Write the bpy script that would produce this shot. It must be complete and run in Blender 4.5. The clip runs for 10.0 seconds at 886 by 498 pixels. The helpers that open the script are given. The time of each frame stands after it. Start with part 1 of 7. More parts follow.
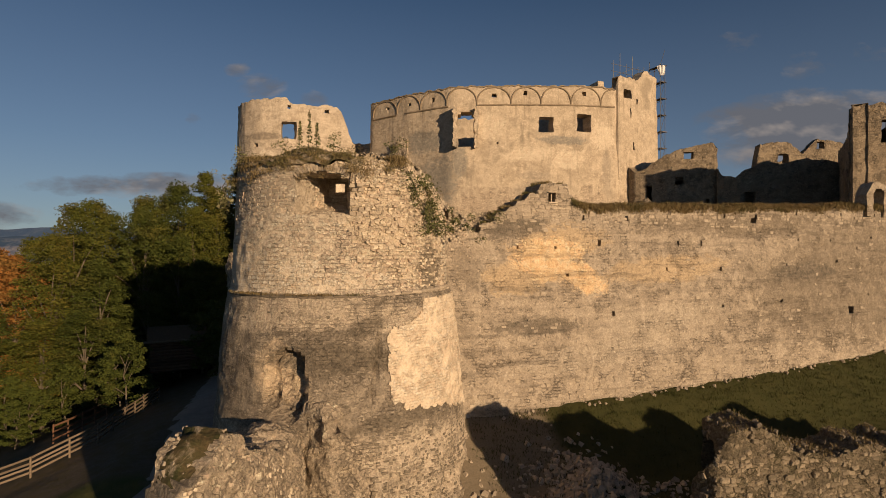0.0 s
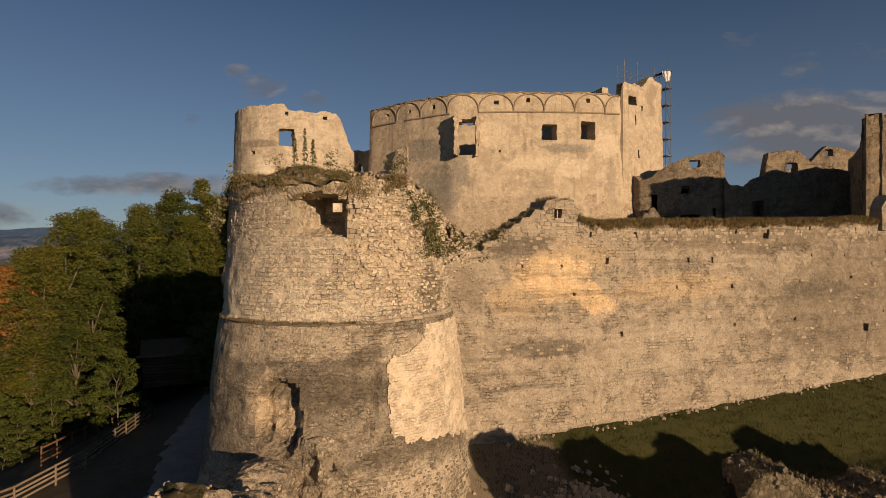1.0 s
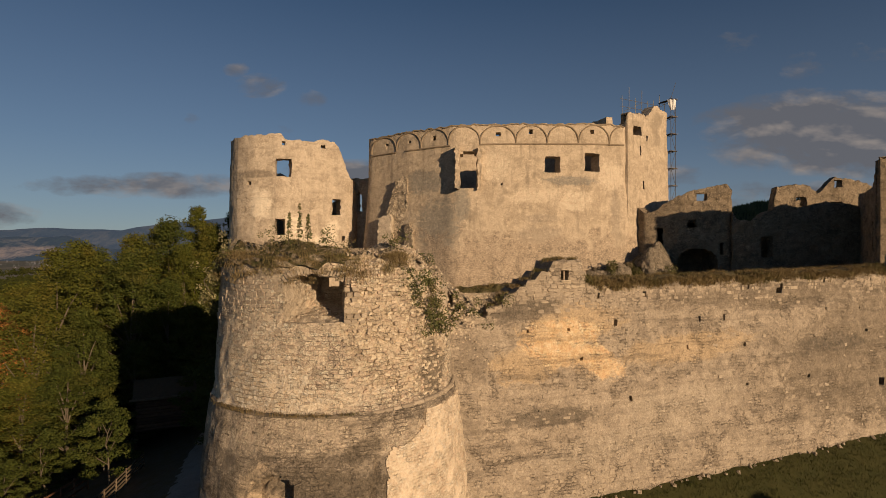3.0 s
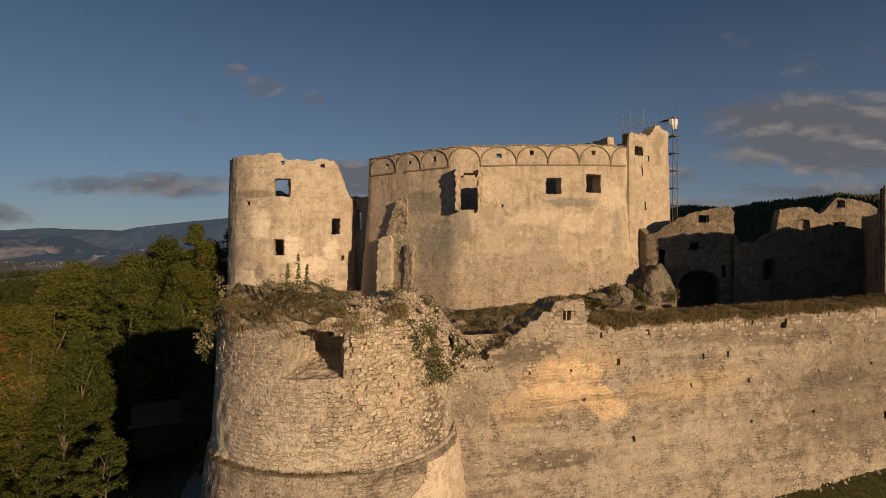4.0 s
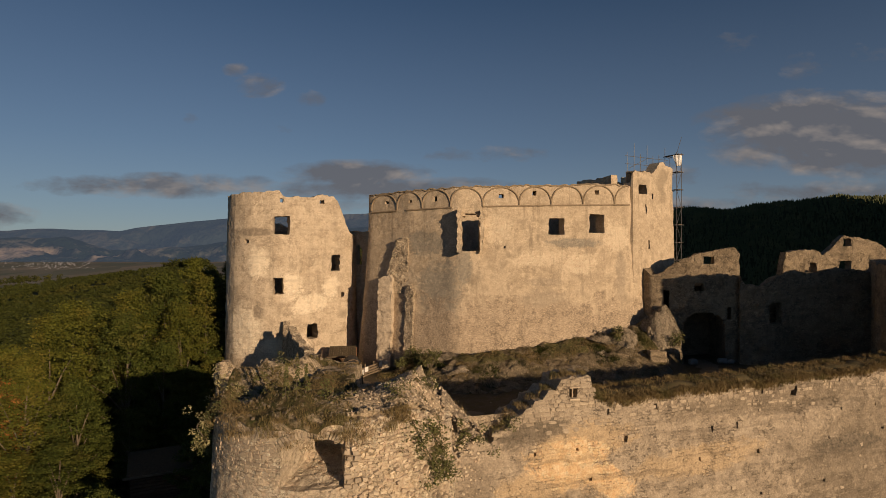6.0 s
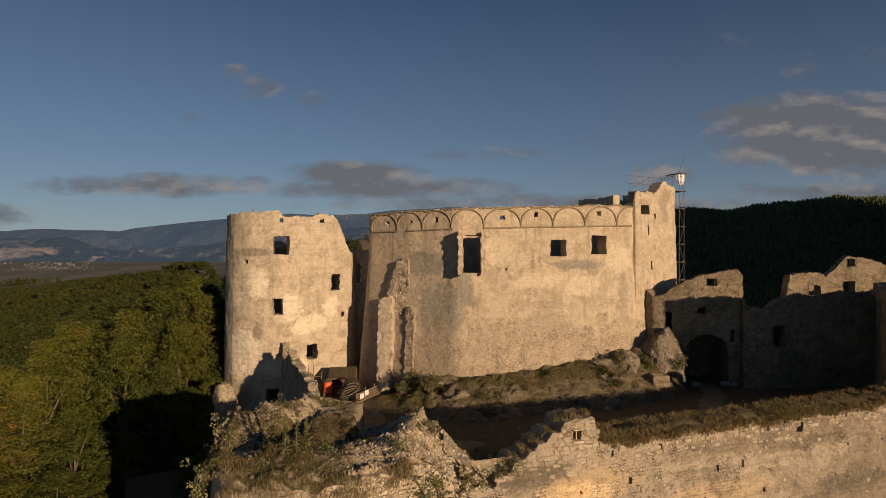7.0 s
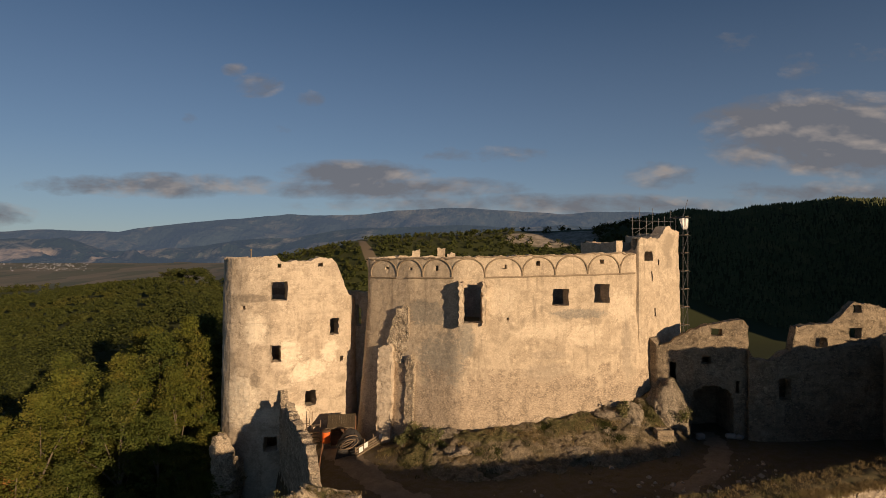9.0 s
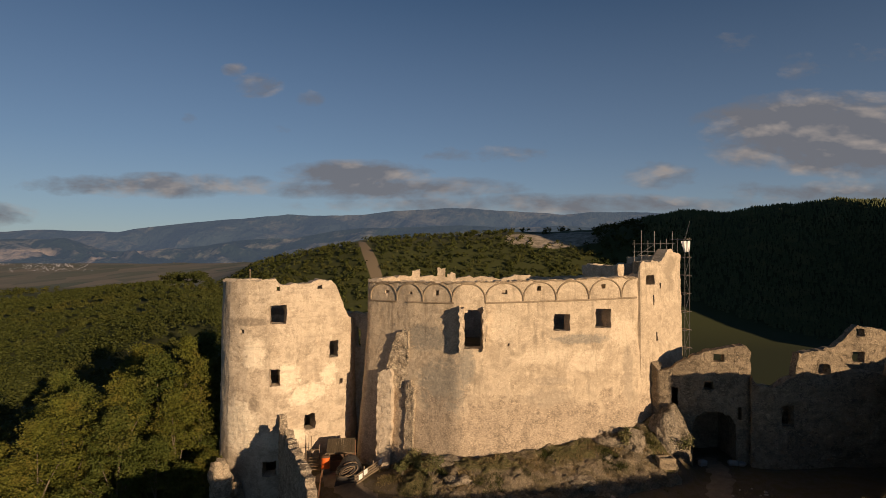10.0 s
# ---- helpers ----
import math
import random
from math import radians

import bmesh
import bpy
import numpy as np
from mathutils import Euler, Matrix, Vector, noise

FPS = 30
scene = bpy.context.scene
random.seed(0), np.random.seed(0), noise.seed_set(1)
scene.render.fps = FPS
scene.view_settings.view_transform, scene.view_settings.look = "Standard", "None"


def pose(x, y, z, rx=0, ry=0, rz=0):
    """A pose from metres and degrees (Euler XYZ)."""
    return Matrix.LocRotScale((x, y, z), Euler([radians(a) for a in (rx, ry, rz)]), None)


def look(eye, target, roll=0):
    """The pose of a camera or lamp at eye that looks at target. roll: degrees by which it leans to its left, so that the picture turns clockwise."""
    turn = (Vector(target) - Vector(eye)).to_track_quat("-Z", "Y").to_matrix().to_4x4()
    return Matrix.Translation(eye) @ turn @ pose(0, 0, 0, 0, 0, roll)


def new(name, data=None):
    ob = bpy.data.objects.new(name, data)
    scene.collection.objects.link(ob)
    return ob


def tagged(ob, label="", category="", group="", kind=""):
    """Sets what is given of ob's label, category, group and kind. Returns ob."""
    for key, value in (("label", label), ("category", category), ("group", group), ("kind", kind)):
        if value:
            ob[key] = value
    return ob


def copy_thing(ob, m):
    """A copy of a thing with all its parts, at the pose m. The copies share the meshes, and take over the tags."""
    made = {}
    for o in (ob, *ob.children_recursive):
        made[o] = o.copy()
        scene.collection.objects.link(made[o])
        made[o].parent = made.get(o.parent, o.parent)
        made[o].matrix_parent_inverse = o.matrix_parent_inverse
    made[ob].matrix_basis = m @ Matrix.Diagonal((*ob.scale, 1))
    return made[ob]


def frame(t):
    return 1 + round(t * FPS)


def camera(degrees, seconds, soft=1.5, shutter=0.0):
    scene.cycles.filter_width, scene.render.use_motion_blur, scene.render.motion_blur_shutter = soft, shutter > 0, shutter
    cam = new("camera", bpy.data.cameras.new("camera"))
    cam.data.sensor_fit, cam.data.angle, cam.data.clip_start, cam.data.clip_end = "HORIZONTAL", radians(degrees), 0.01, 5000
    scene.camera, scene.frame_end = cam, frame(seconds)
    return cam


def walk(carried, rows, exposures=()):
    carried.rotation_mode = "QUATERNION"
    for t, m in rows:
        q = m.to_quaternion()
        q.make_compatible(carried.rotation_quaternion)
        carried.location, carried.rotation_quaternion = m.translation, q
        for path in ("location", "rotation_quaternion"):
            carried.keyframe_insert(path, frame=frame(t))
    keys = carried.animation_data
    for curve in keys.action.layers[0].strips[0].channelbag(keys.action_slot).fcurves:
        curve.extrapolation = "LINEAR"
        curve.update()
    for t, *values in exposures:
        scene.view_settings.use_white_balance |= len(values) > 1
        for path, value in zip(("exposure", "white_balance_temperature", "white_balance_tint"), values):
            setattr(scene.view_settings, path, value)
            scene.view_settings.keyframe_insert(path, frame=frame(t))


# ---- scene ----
cam = camera(76.2, 10.0, soft=0.7)
# seconds, metres right, ahead and up from the first eye, degrees of turn
PATH = [
    (0.0, 0.0, 0.0, 0.0, -0.0),
    (0.5, -0.07, 0.74, 0.4, -0.016),
    (1.0, -0.12, 1.32, 1.07, -0.032),
    (1.5, -0.17, 1.78, 1.85, -0.047),
    (2.0, -0.21, 2.16, 2.63, -0.063),
    (2.5, -0.23, 2.42, 3.53, -0.079),
    (4.0, -0.31, 3.06, 6.75, -0.126),
    (4.5, -0.34, 3.21, 7.75, -0.142),
    (5.0, -0.38, 3.41, 8.75, -0.158),
    (5.5, -0.43, 3.64, 9.78, -0.173),
    (7.0, -0.62, 4.32, 12.93, -0.221),
    (7.5, -0.64, 4.58, 14.05, -0.236),
    (8.0, -0.68, 4.78, 15.26, -0.252),
    (8.5, -0.68, 4.99, 16.45, -0.268),
    (9.0, -0.72, 5.2, 17.64, -0.284),
    (9.5, -0.74, 5.36, 18.83, -0.299),
    (10.0, -0.77, 5.61, 20.0, -0.315),
]
walk(cam, [(t, pose(x, y, z, 90, 0, turn)) for t, x, y, z, turn in PATH],
     exposures=[(0.0, -0.28), (5.0, -0.47), (7.0, -0.34), (10.0, -0.07)])

# ---------------------------------------------------------------- light
SUN_AZ, SUN_EL = 36.3, 11.0          # degrees: to the right of straight behind, above the horizon
sun_dir = Vector((math.sin(radians(SUN_AZ)) * math.cos(radians(SUN_EL)),
                  -math.cos(radians(SUN_AZ)) * math.cos(radians(SUN_EL)), math.sin(radians(SUN_EL))))
sun = new("sun", bpy.data.lights.new("sun", "SUN"))
sun.data.energy, sun.data.angle, sun.data.color = 6.2, radians(0.6), (1.0, 0.72, 0.46)
sun.matrix_world = look((0, 0, 60), Vector((0, 0, 60)) - sun_dir)


def link(tree, a, b):
    tree.links.new(a, b)


def add(tree, kind, **settings):
    node = tree.nodes.new(kind)
    for key, value in settings.items():
        setattr(node, key, value)
    return node


def math_node(tree, op, a, b=None, clamp=False):
    node = add(tree, "ShaderNodeMath", operation=op, use_clamp=clamp)
    for i, v in enumerate((a, b)):
        if v is None:
            continue
        if isinstance(v, (int, float)):
            node.inputs[i].default_value = v
        else:
            link(tree, v, node.inputs[i])
    return node.outputs[0]


def blend(tree, factor, a, b, mode="MIX"):
    node = add(tree, "ShaderNodeMix", data_type="RGBA", blend_type=mode)
    for i, v in ((0, factor), (6, a), (7, b)):
        if isinstance(v, (int, float)):
            node.inputs[i].default_value = v
        elif isinstance(v, tuple):
            node.inputs[i].default_value = (*v, 1)
        else:
            link(tree, v, node.inputs[i])
    return node.outputs[2]


def ramp(tree, value, *stops):
    node = add(tree, "ShaderNodeValToRGB")
    e = node.color_ramp.elements
    while len(e) < len(stops):
        e.new(0.5)
    for el, (p, c) in zip(e, stops):
        el.position = p
        el.color = (c, c, c, 1) if isinstance(c, (int, float)) else (*c, 1)
    link(tree, value, node.inputs[0])
    return node.outputs[0]


def noise_tex(tree, vec, scale, detail=5.0, rough=0.55, distort=0.0):
    node = add(tree, "ShaderNodeTexNoise")
    node.inputs["Scale"].default_value, node.inputs["Detail"].default_value = scale, detail
    node.inputs["Roughness"].default_value, node.inputs["Distortion"].default_value = rough, distort
    link(tree, vec, node.inputs["Vector"])
    return node.outputs["Fac"]


def stretch(tree, vec, sx, sy, sz, ox=0.0, oy=0.0, oz=0.0):
    node = add(tree, "ShaderNodeMapping")
    node.inputs["Scale"].default_value, node.inputs["Location"].default_value = (sx, sy, sz), (ox, oy, oz)
    link(tree, vec, node.inputs["Vector"])
    return node.outputs[0]


# sky: clear blue with a broken evening cloud layer
world = bpy.data.worlds.new("world")
scene.world = world
world.use_nodes = True
wt = world.node_tree
wt.nodes.clear()
sky = add(wt, "ShaderNodeTexSky", sky_type="NISHITA", sun_disc=False)
sky.sun_elevation, sky.sun_rotation = radians(SUN_EL), radians(180 - SUN_AZ)
sky.altitude, sky.air_density, sky.dust_density, sky.ozone_density = 2600, 1.0, 0.25, 2.4
coord = add(wt, "ShaderNodeTexCoord").outputs["Generated"]
split = add(wt, "ShaderNodeSeparateXYZ")
link(wt, coord, split.inputs[0])
SX, SY, SZ = split.outputs
ahead = math_node(wt, "MAXIMUM", SY, 0.05)
RX, RZ = math_node(wt, "DIVIDE", SX, ahead), math_node(wt, "DIVIDE", SZ, ahead)
flat_v = add(wt, "ShaderNodeCombineXYZ")
link(wt, RX, flat_v.inputs[0])
link(wt, RZ, flat_v.inputs[1])
billow = noise_tex(wt, stretch(wt, flat_v.outputs[0], 1, 2.6, 1), 9.0, 7.0, 0.6, 0.3)
puff = noise_tex(wt, stretch(wt, flat_v.outputs[0], 1, 1.7, 1), 26.0, 6.0, 0.6, 0.2)


def cloud_spot(x, z, wx, wz, power=1.0):
    a = math_node(wt, "DIVIDE", math_node(wt, "SUBTRACT", RX, x), wx)
    b = math_node(wt, "DIVIDE", math_node(wt, "SUBTRACT", RZ, z), wz)
    d = math_node(wt, "ADD", math_node(wt, "MULTIPLY", a, a), math_node(wt, "MULTIPLY", b, b))
    return math_node(wt, "MULTIPLY", math_node(wt, "SUBTRACT", 1.0, d, True), power)


cover = None
for spot in ((-0.325, 0.289, 0.055, 0.025, 0.85), (-0.365, 0.318, 0.028, 0.016, 0.75), (-0.228, 0.266, 0.03, 0.018, 0.55),
             (-0.44, 0.233, 0.028, 0.014, 0.55), (-0.28, 0.21, 0.03, 0.010, 0.4), (0.68, 0.215, 0.25, 0.075, 1.75),
             (0.74, 0.175, 0.30, 0.055, 1.6), (0.52, 0.37, 0.05, 0.025, 0.35), (0.64, 0.325, 0.06, 0.028, 0.5),
             (0.76, 0.35, 0.05, 0.02, 0.4), (0.39, 0.13, 0.09, 0.03, 0.8), (-0.5, 0.112, 0.28, 0.026, 1.15),
             (-0.15, 0.13, 0.16, 0.032, 1.3), (-0.1, 0.107, 0.28, 0.026, 1.2), (0.08, 0.112, 0.07, 0.02, 0.7),
             (0.08, 0.168, 0.14, 0.018, 0.55), (0.2, 0.078, 0.5, 0.024, 1.0), (-0.8, 0.06, 0.1, 0.03, 0.9), (0.7, 0.1, 0.25, 0.03, 0.7)):
    one = cloud_spot(*spot)
    cover = one if cover is None else math_node(wt, "MAXIMUM", cover, one)
shape = math_node(wt, "ADD", math_node(wt, "MULTIPLY", billow, 1.5), math_node(wt, "MULTIPLY", puff, 0.9))
dense = math_node(wt, "ADD", math_node(wt, "MULTIPLY", cover, 0.75), math_node(wt, "SUBTRACT", shape, 1.28))
mask = math_node(wt, "MULTIPLY", ramp(wt, dense, (0.05, 0.0), (0.75, 1.0)), ramp(wt, cover, (0.0, 0.0), (0.25, 1.0)))
# sunlit upper edges: where the cloud thins upwards
over_b = noise_tex(wt, stretch(wt, flat_v.outputs[0], 1, 2.6, 1, 0.0, 0.05, 0.0), 6.0, 4.0, 0.55, 0.3)
soft_b = noise_tex(wt, stretch(wt, flat_v.outputs[0], 1, 2.6, 1), 6.0, 4.0, 0.55, 0.3)
lit = math_node(wt, "ADD", math_node(wt, "MULTIPLY", math_node(wt, "SUBTRACT", soft_b, over_b), 3.2), math_node(wt, "ADD", math_node(wt, "MULTIPLY", puff, 0.5), 0.24))
cloud_col = blend(wt, ramp(wt, lit, (0.47, 0.0), (1.05, 1.0)), (2.7, 2.7, 3.0), (5.7, 4.95, 4.55))
haze_band = ramp(wt, SZ, (0.0, 0.55), (0.17, 0.22), (0.42, 0.0))
hazy = blend(wt, haze_band, sky.outputs[0], (4.6, 5.3, 6.6))
bg = add(wt, "ShaderNodeBackground")
link(wt, blend(wt, math_node(wt, "MULTIPLY", mask, 0.9), hazy, cloud_col), bg.inputs[0])
bg.inputs[1].default_value = 0.06
link(wt, bg.outputs[0], add(wt, "ShaderNodeOutputWorld").inputs[0])

# ---------------------------------------------------------------- materials
def shader(name, rough=0.9):
    m = bpy.data.materials.new(name)
    m.use_nodes = True
    t = m.node_tree
    b = t.nodes["Principled BSDF"]
    b.inputs["Roughness"].default_value = rough
    b.inputs["Specular IOR Level"].default_value = 0.2
    vec = add(t, "ShaderNodeTexCoord").outputs["Object"]
    return m, t, b, vec


def bump(t, b, height, strength, distance):
    node = add(t, "ShaderNodeBump")
    node.inputs["Strength"].default_value, node.inputs["Distance"].default_value = strength, distance
    link(t, height, node.inputs["Height"])
    link(t, node.outputs[0], b.inputs["Normal"])


def masonry(name, tones, stain_shade, cell=3.0, flat=1.6, joint=0.6, fine=0.5, relief=0.05, streak=0.3, band=0.3, bare=None, coats_and_shade=(), speck=0.55, shown_from=0.47, lump=1.6, pitted=0.6, blocky=1.0, fleck=0.55, blot_amount=0.34, course=None):
    """Weathered render and rubble: drifting tones, short open joints, pitted grain; ragged ellipses of two tones each
    add coats of other render and painted shading.
    """
    m, t, b, vec = shader(name, 0.95)
    wide, tight = add(t, "ShaderNodeTexNoise"), add(t, "ShaderNodeTexNoise")
    wide.inputs["Scale"].default_value, tight.inputs["Scale"].default_value = 1.1, 6.0
    moved = vec
    for node, size in ((wide, 0.45), (tight, 0.10)):
        link(t, vec, node.inputs["Vector"])
        sc = add(t, "ShaderNodeVectorMath", operation="SCALE")
        sc.inputs["Scale"].default_value = size
        link(t, node.outputs["Color"], sc.inputs[0])
        ad = add(t, "ShaderNodeVectorMath", operation="ADD")
        link(t, moved, ad.inputs[0])
        link(t, sc.outputs[0], ad.inputs[1])
        moved = ad.outputs[0]
    v = stretch(t, moved, 1, 1, flat)
    edge = add(t, "ShaderNodeTexVoronoi", feature="DISTANCE_TO_EDGE")
    cellc = add(t, "ShaderNodeTexVoronoi", feature="F1")
    for node in (edge, cellc):
        node.inputs["Scale"].default_value = cell
        link(t, v, node.inputs["Vector"])
    tone = add(t, "ShaderNodeSeparateColor")
    link(t, cellc.outputs["Color"], tone.inputs[0])
    broad, mid = noise_tex(t, vec, 0.17, 6, 0.6, 0.8), noise_tex(t, vec, 0.75, 7, 0.65, 0.6)
    small, grain, pits = noise_tex(t, vec, 3.2, 6, 0.65, 0.3), noise_tex(t, vec, 11.0, 6, 0.75), noise_tex(t, stretch(t, vec, 1, 1, 1.7), 5.5, 5, 0.65)
    runs = noise_tex(t, stretch(t, vec, 1.6, 1.6, 0.14), 1.0, 6, 0.65)
    bands = noise_tex(t, stretch(t, moved, 0.16, 0.16, 2.4), 1.0, 5, 0.6)
    drift = math_node(t, "ADD", math_node(t, "MULTIPLY", broad, 0.55), math_node(t, "MULTIPLY", mid, 0.45))
    col = ramp(t, drift, (0.38, tones[0]), (0.47, tones[1]), (0.55, tones[2]), (0.64, tones[1]))
    strength = joint
    sep = add(t, "ShaderNodeSeparateXYZ")
    link(t, vec, sep.inputs[0])
    for c1, c2, spots in coats_and_shade:
        cover_b = None
        for bx, bz, bw, bh, slope in spots:
            ax = math_node(t, "SUBTRACT", sep.outputs[0], bx)
            dx = math_node(t, "DIVIDE", ax, bw)
            dz = math_node(t, "DIVIDE", math_node(t, "SUBTRACT", math_node(t, "SUBTRACT", sep.outputs[2], bz), math_node(t, "MULTIPLY", ax, slope)), bh)
            e = math_node(t, "SUBTRACT", 1.0, math_node(t, "ADD", math_node(t, "MULTIPLY", dx, dx), math_node(t, "MULTIPLY", dz, dz)))
            cover_b = e if cover_b is None else math_node(t, "MAXIMUM", cover_b, e)
        ragged = math_node(t, "ADD", cover_b, math_node(t, "MULTIPLY", math_node(t, "SUBTRACT", noise_tex(t, stretch(t, vec, 1, 1, 1.4), 1.1, 9, 0.74, 0.9), 0.5), 3.2))
        there = ramp(t, math_node(t, "ADD", math_node(t, "MULTIPLY", ragged, 0.5), 0.25), (0.28, 0.0), (0.54, 1.0))
        col = blend(t, math_node(t, "MULTIPLY", there, 0.9), col, blend(t, ramp(t, small, (0.35, 0.0), (0.65, 1.0)), c1, c2))
        strength = math_node(t, "MULTIPLY", strength, math_node(t, "SUBTRACT", 1.0, math_node(t, "MULTIPLY", there, 0.4)))
    if bare:
        low = math_node(t, "ADD", math_node(t, "MULTIPLY", math_node(t, "SUBTRACT", bare[0], sep.outputs[2]), bare[1]), math_node(t, "MULTIPLY", math_node(t, "SUBTRACT", mid, 0.5), 4.0))
        low = ramp(t, math_node(t, "ADD", low, 0.5, True), (0.2, 0.0), (0.8, 1.0))
        col = blend(t, math_node(t, "MULTIPLY", low, 0.8), col, blend(t, ramp(t, pits, (0.38, 0.0), (0.62, 1.0)), bare[2], bare[3]))
        strength = math_node(t, "ADD", math_node(t, "MULTIPLY", low, 0.35), strength)
    col = blend(t, math_node(t, "MULTIPLY", ramp(t, bands, (0.50, 0.0), (0.68, 1.0)), band), col, stain_shade)
    col = blend(t, math_node(t, "MULTIPLY", ramp(t, runs, (0.54, 0.0), (0.72, 1.0)), streak), col, stain_shade)
    shown = ramp(t, math_node(t, "ADD", math_node(t, "MULTIPLY", small, 0.5), math_node(t, "MULTIPLY", mid, 0.5)), (shown_from, 0.0), (shown_from + 0.07, 1.0))
    col = blend(t, math_node(t, "MULTIPLY", shown, fine), col, blend(t, 1.0, col, ramp(t, tone.outputs[0], (0.0, 0.24), (1.0, 0.74)), "OVERLAY"))
    blots, flecks = noise_tex(t, vec, 1.5, 8, 0.72, 0.6), noise_tex(t, stretch(t, vec, 1, 1, 1.5, 3.1, 7.7, 1.3), 6.0, 5, 0.7)
    col = blend(t, math_node(t, "MULTIPLY", ramp(t, blots, (0.56, 0.0), (0.65, 1.0)), blot_amount), col, stain_shade)
    col = blend(t, math_node(t, "MULTIPLY", ramp(t, flecks, (0.56, 0.0), (0.64, 1.0)), fleck), col, blend(t, 1.0, col, (0.8, 0.8, 0.78), "OVERLAY"))
    col = blend(t, speck + 0.1, col, ramp(t, grain, (0.30, 0.15), (0.70, 0.85)), "OVERLAY")
    col = blend(t, speck, col, ramp(t, small, (0.3, 0.25), (0.7, 0.75)), "OVERLAY")
    broken = math_node(t, "ADD", edge.outputs["Distance"], math_node(t, "MULTIPLY", math_node(t, "SUBTRACT", noise_tex(t, vec, 1.9, 5, 0.65, 0.4), 0.50), 0.9))
    gap = math_node(t, "MULTIPLY", ramp(t, broken, (0.04, 1.0), (0.10, 0.0)), shown)
    pit = ramp(t, pits, (0.30, 1.0), (0.37, 0.0))
    hollow = math_node(t, "MAXIMUM", math_node(t, "MULTIPLY", gap, strength, True), math_node(t, "MULTIPLY", pit, pitted), True)
    # shade inside open joints and pits laid into the colour
    col = blend(t, math_node(t, "MULTIPLY", hollow, 0.92), col, stain_shade)
    laid = None
    if course:
        # squared rubble in courses: way along the wall, stone length, row height, strength
        way, length, row, amount, shown_at = course
        near = add(t, "ShaderNodeVectorMath", operation="ADD")
        shift = add(t, "ShaderNodeVectorMath", operation="SCALE")
        shift.inputs["Scale"].default_value = 0.16
        link(t, wide.outputs["Color"], shift.inputs[0])
        link(t, vec, near.inputs[0])
        link(t, shift.outputs[0], near.inputs[1])
        ripple = add(t, "ShaderNodeVectorMath", operation="ADD")
        shake = add(t, "ShaderNodeVectorMath", operation="SCALE")
        shake.inputs["Scale"].default_value = 0.07
        link(t, tight.outputs["Color"], shake.inputs[0])
        link(t, near.outputs[0], ripple.inputs[0])
        link(t, shake.outputs[0], ripple.inputs[1])
        xyz, uz = add(t, "ShaderNodeSeparateXYZ"), add(t, "ShaderNodeCombineXYZ")
        link(t, ripple.outputs[0], xyz.inputs[0])
        if way == "round":
            ang = math_node(t, "ARCTAN2", math_node(t, "ADD", xyz.outputs[0], 5.5), math_node(t, "SUBTRACT", 31.0, xyz.outputs[1]))
            along_u = math_node(t, "MULTIPLY", ang, 5.7)
        else:
            along_u = math_node(t, "ADD", math_node(t, "MULTIPLY", xyz.outputs[0], way[0]), math_node(t, "MULTIPLY", xyz.outputs[1], way[1]))
        link(t, along_u, uz.inputs[0])
        link(t, xyz.outputs[2], uz.inputs[1])
        bricks = add(t, "ShaderNodeTexBrick", offset=0.45, squash=1.5, squash_frequency=3)
        for key, value in (("Scale", 1.0), ("Mortar Size", 0.018), ("Mortar Smooth", 0.35), ("Brick Width", length), ("Row Height", row)):
            bricks.inputs[key].default_value = value
        bricks.inputs["Color1"].default_value, bricks.inputs["Color2"].default_value = (0.25, 0.25, 0.25, 1), (0.72, 0.72, 0.72, 1)
        bricks.inputs["Mortar"].default_value = (0.4, 0.4, 0.4, 1)
        link(t, uz.outputs[0], bricks.inputs["Vector"])
        worn = ramp(t, math_node(t, "ADD", math_node(t, "MULTIPLY", small, 0.35), math_node(t, "MULTIPLY", mid, 0.65)), (shown_at, 0.0), (shown_at + 0.12, 1.0))
        col = blend(t, math_node(t, "MULTIPLY", worn, amount * 0.75), col, blend(t, 1.0, col, bricks.outputs["Color"], "OVERLAY"))
        laid = math_node(t, "MULTIPLY", math_node(t, "MULTIPLY", bricks.outputs["Fac"], worn), ramp(t, pits, (0.40, 1.0), (0.62, 0.25)))
        col = blend(t, math_node(t, "MULTIPLY", laid, amount), col, stain_shade)
    link(t, col, b.inputs["Base Color"])
    h = math_node(t, "ADD", math_node(t, "MULTIPLY", small, lump), math_node(t, "MULTIPLY", grain, 1.1))
    h = math_node(t, "ADD", math_node(t, "SUBTRACT", h, math_node(t, "MULTIPLY", hollow, 1.4)), math_node(t, "MULTIPLY", flecks, 0.7))
    h = math_node(t, "ADD", h, math_node(t, "MULTIPLY", math_node(t, "MULTIPLY", tone.outputs[1], shown), blocky))
    if laid is not None:
        h = math_node(t, "SUBTRACT", h, math_node(t, "MULTIPLY", laid, 1.3))
    bump(t, b, h, 1.0, relief)
    return m


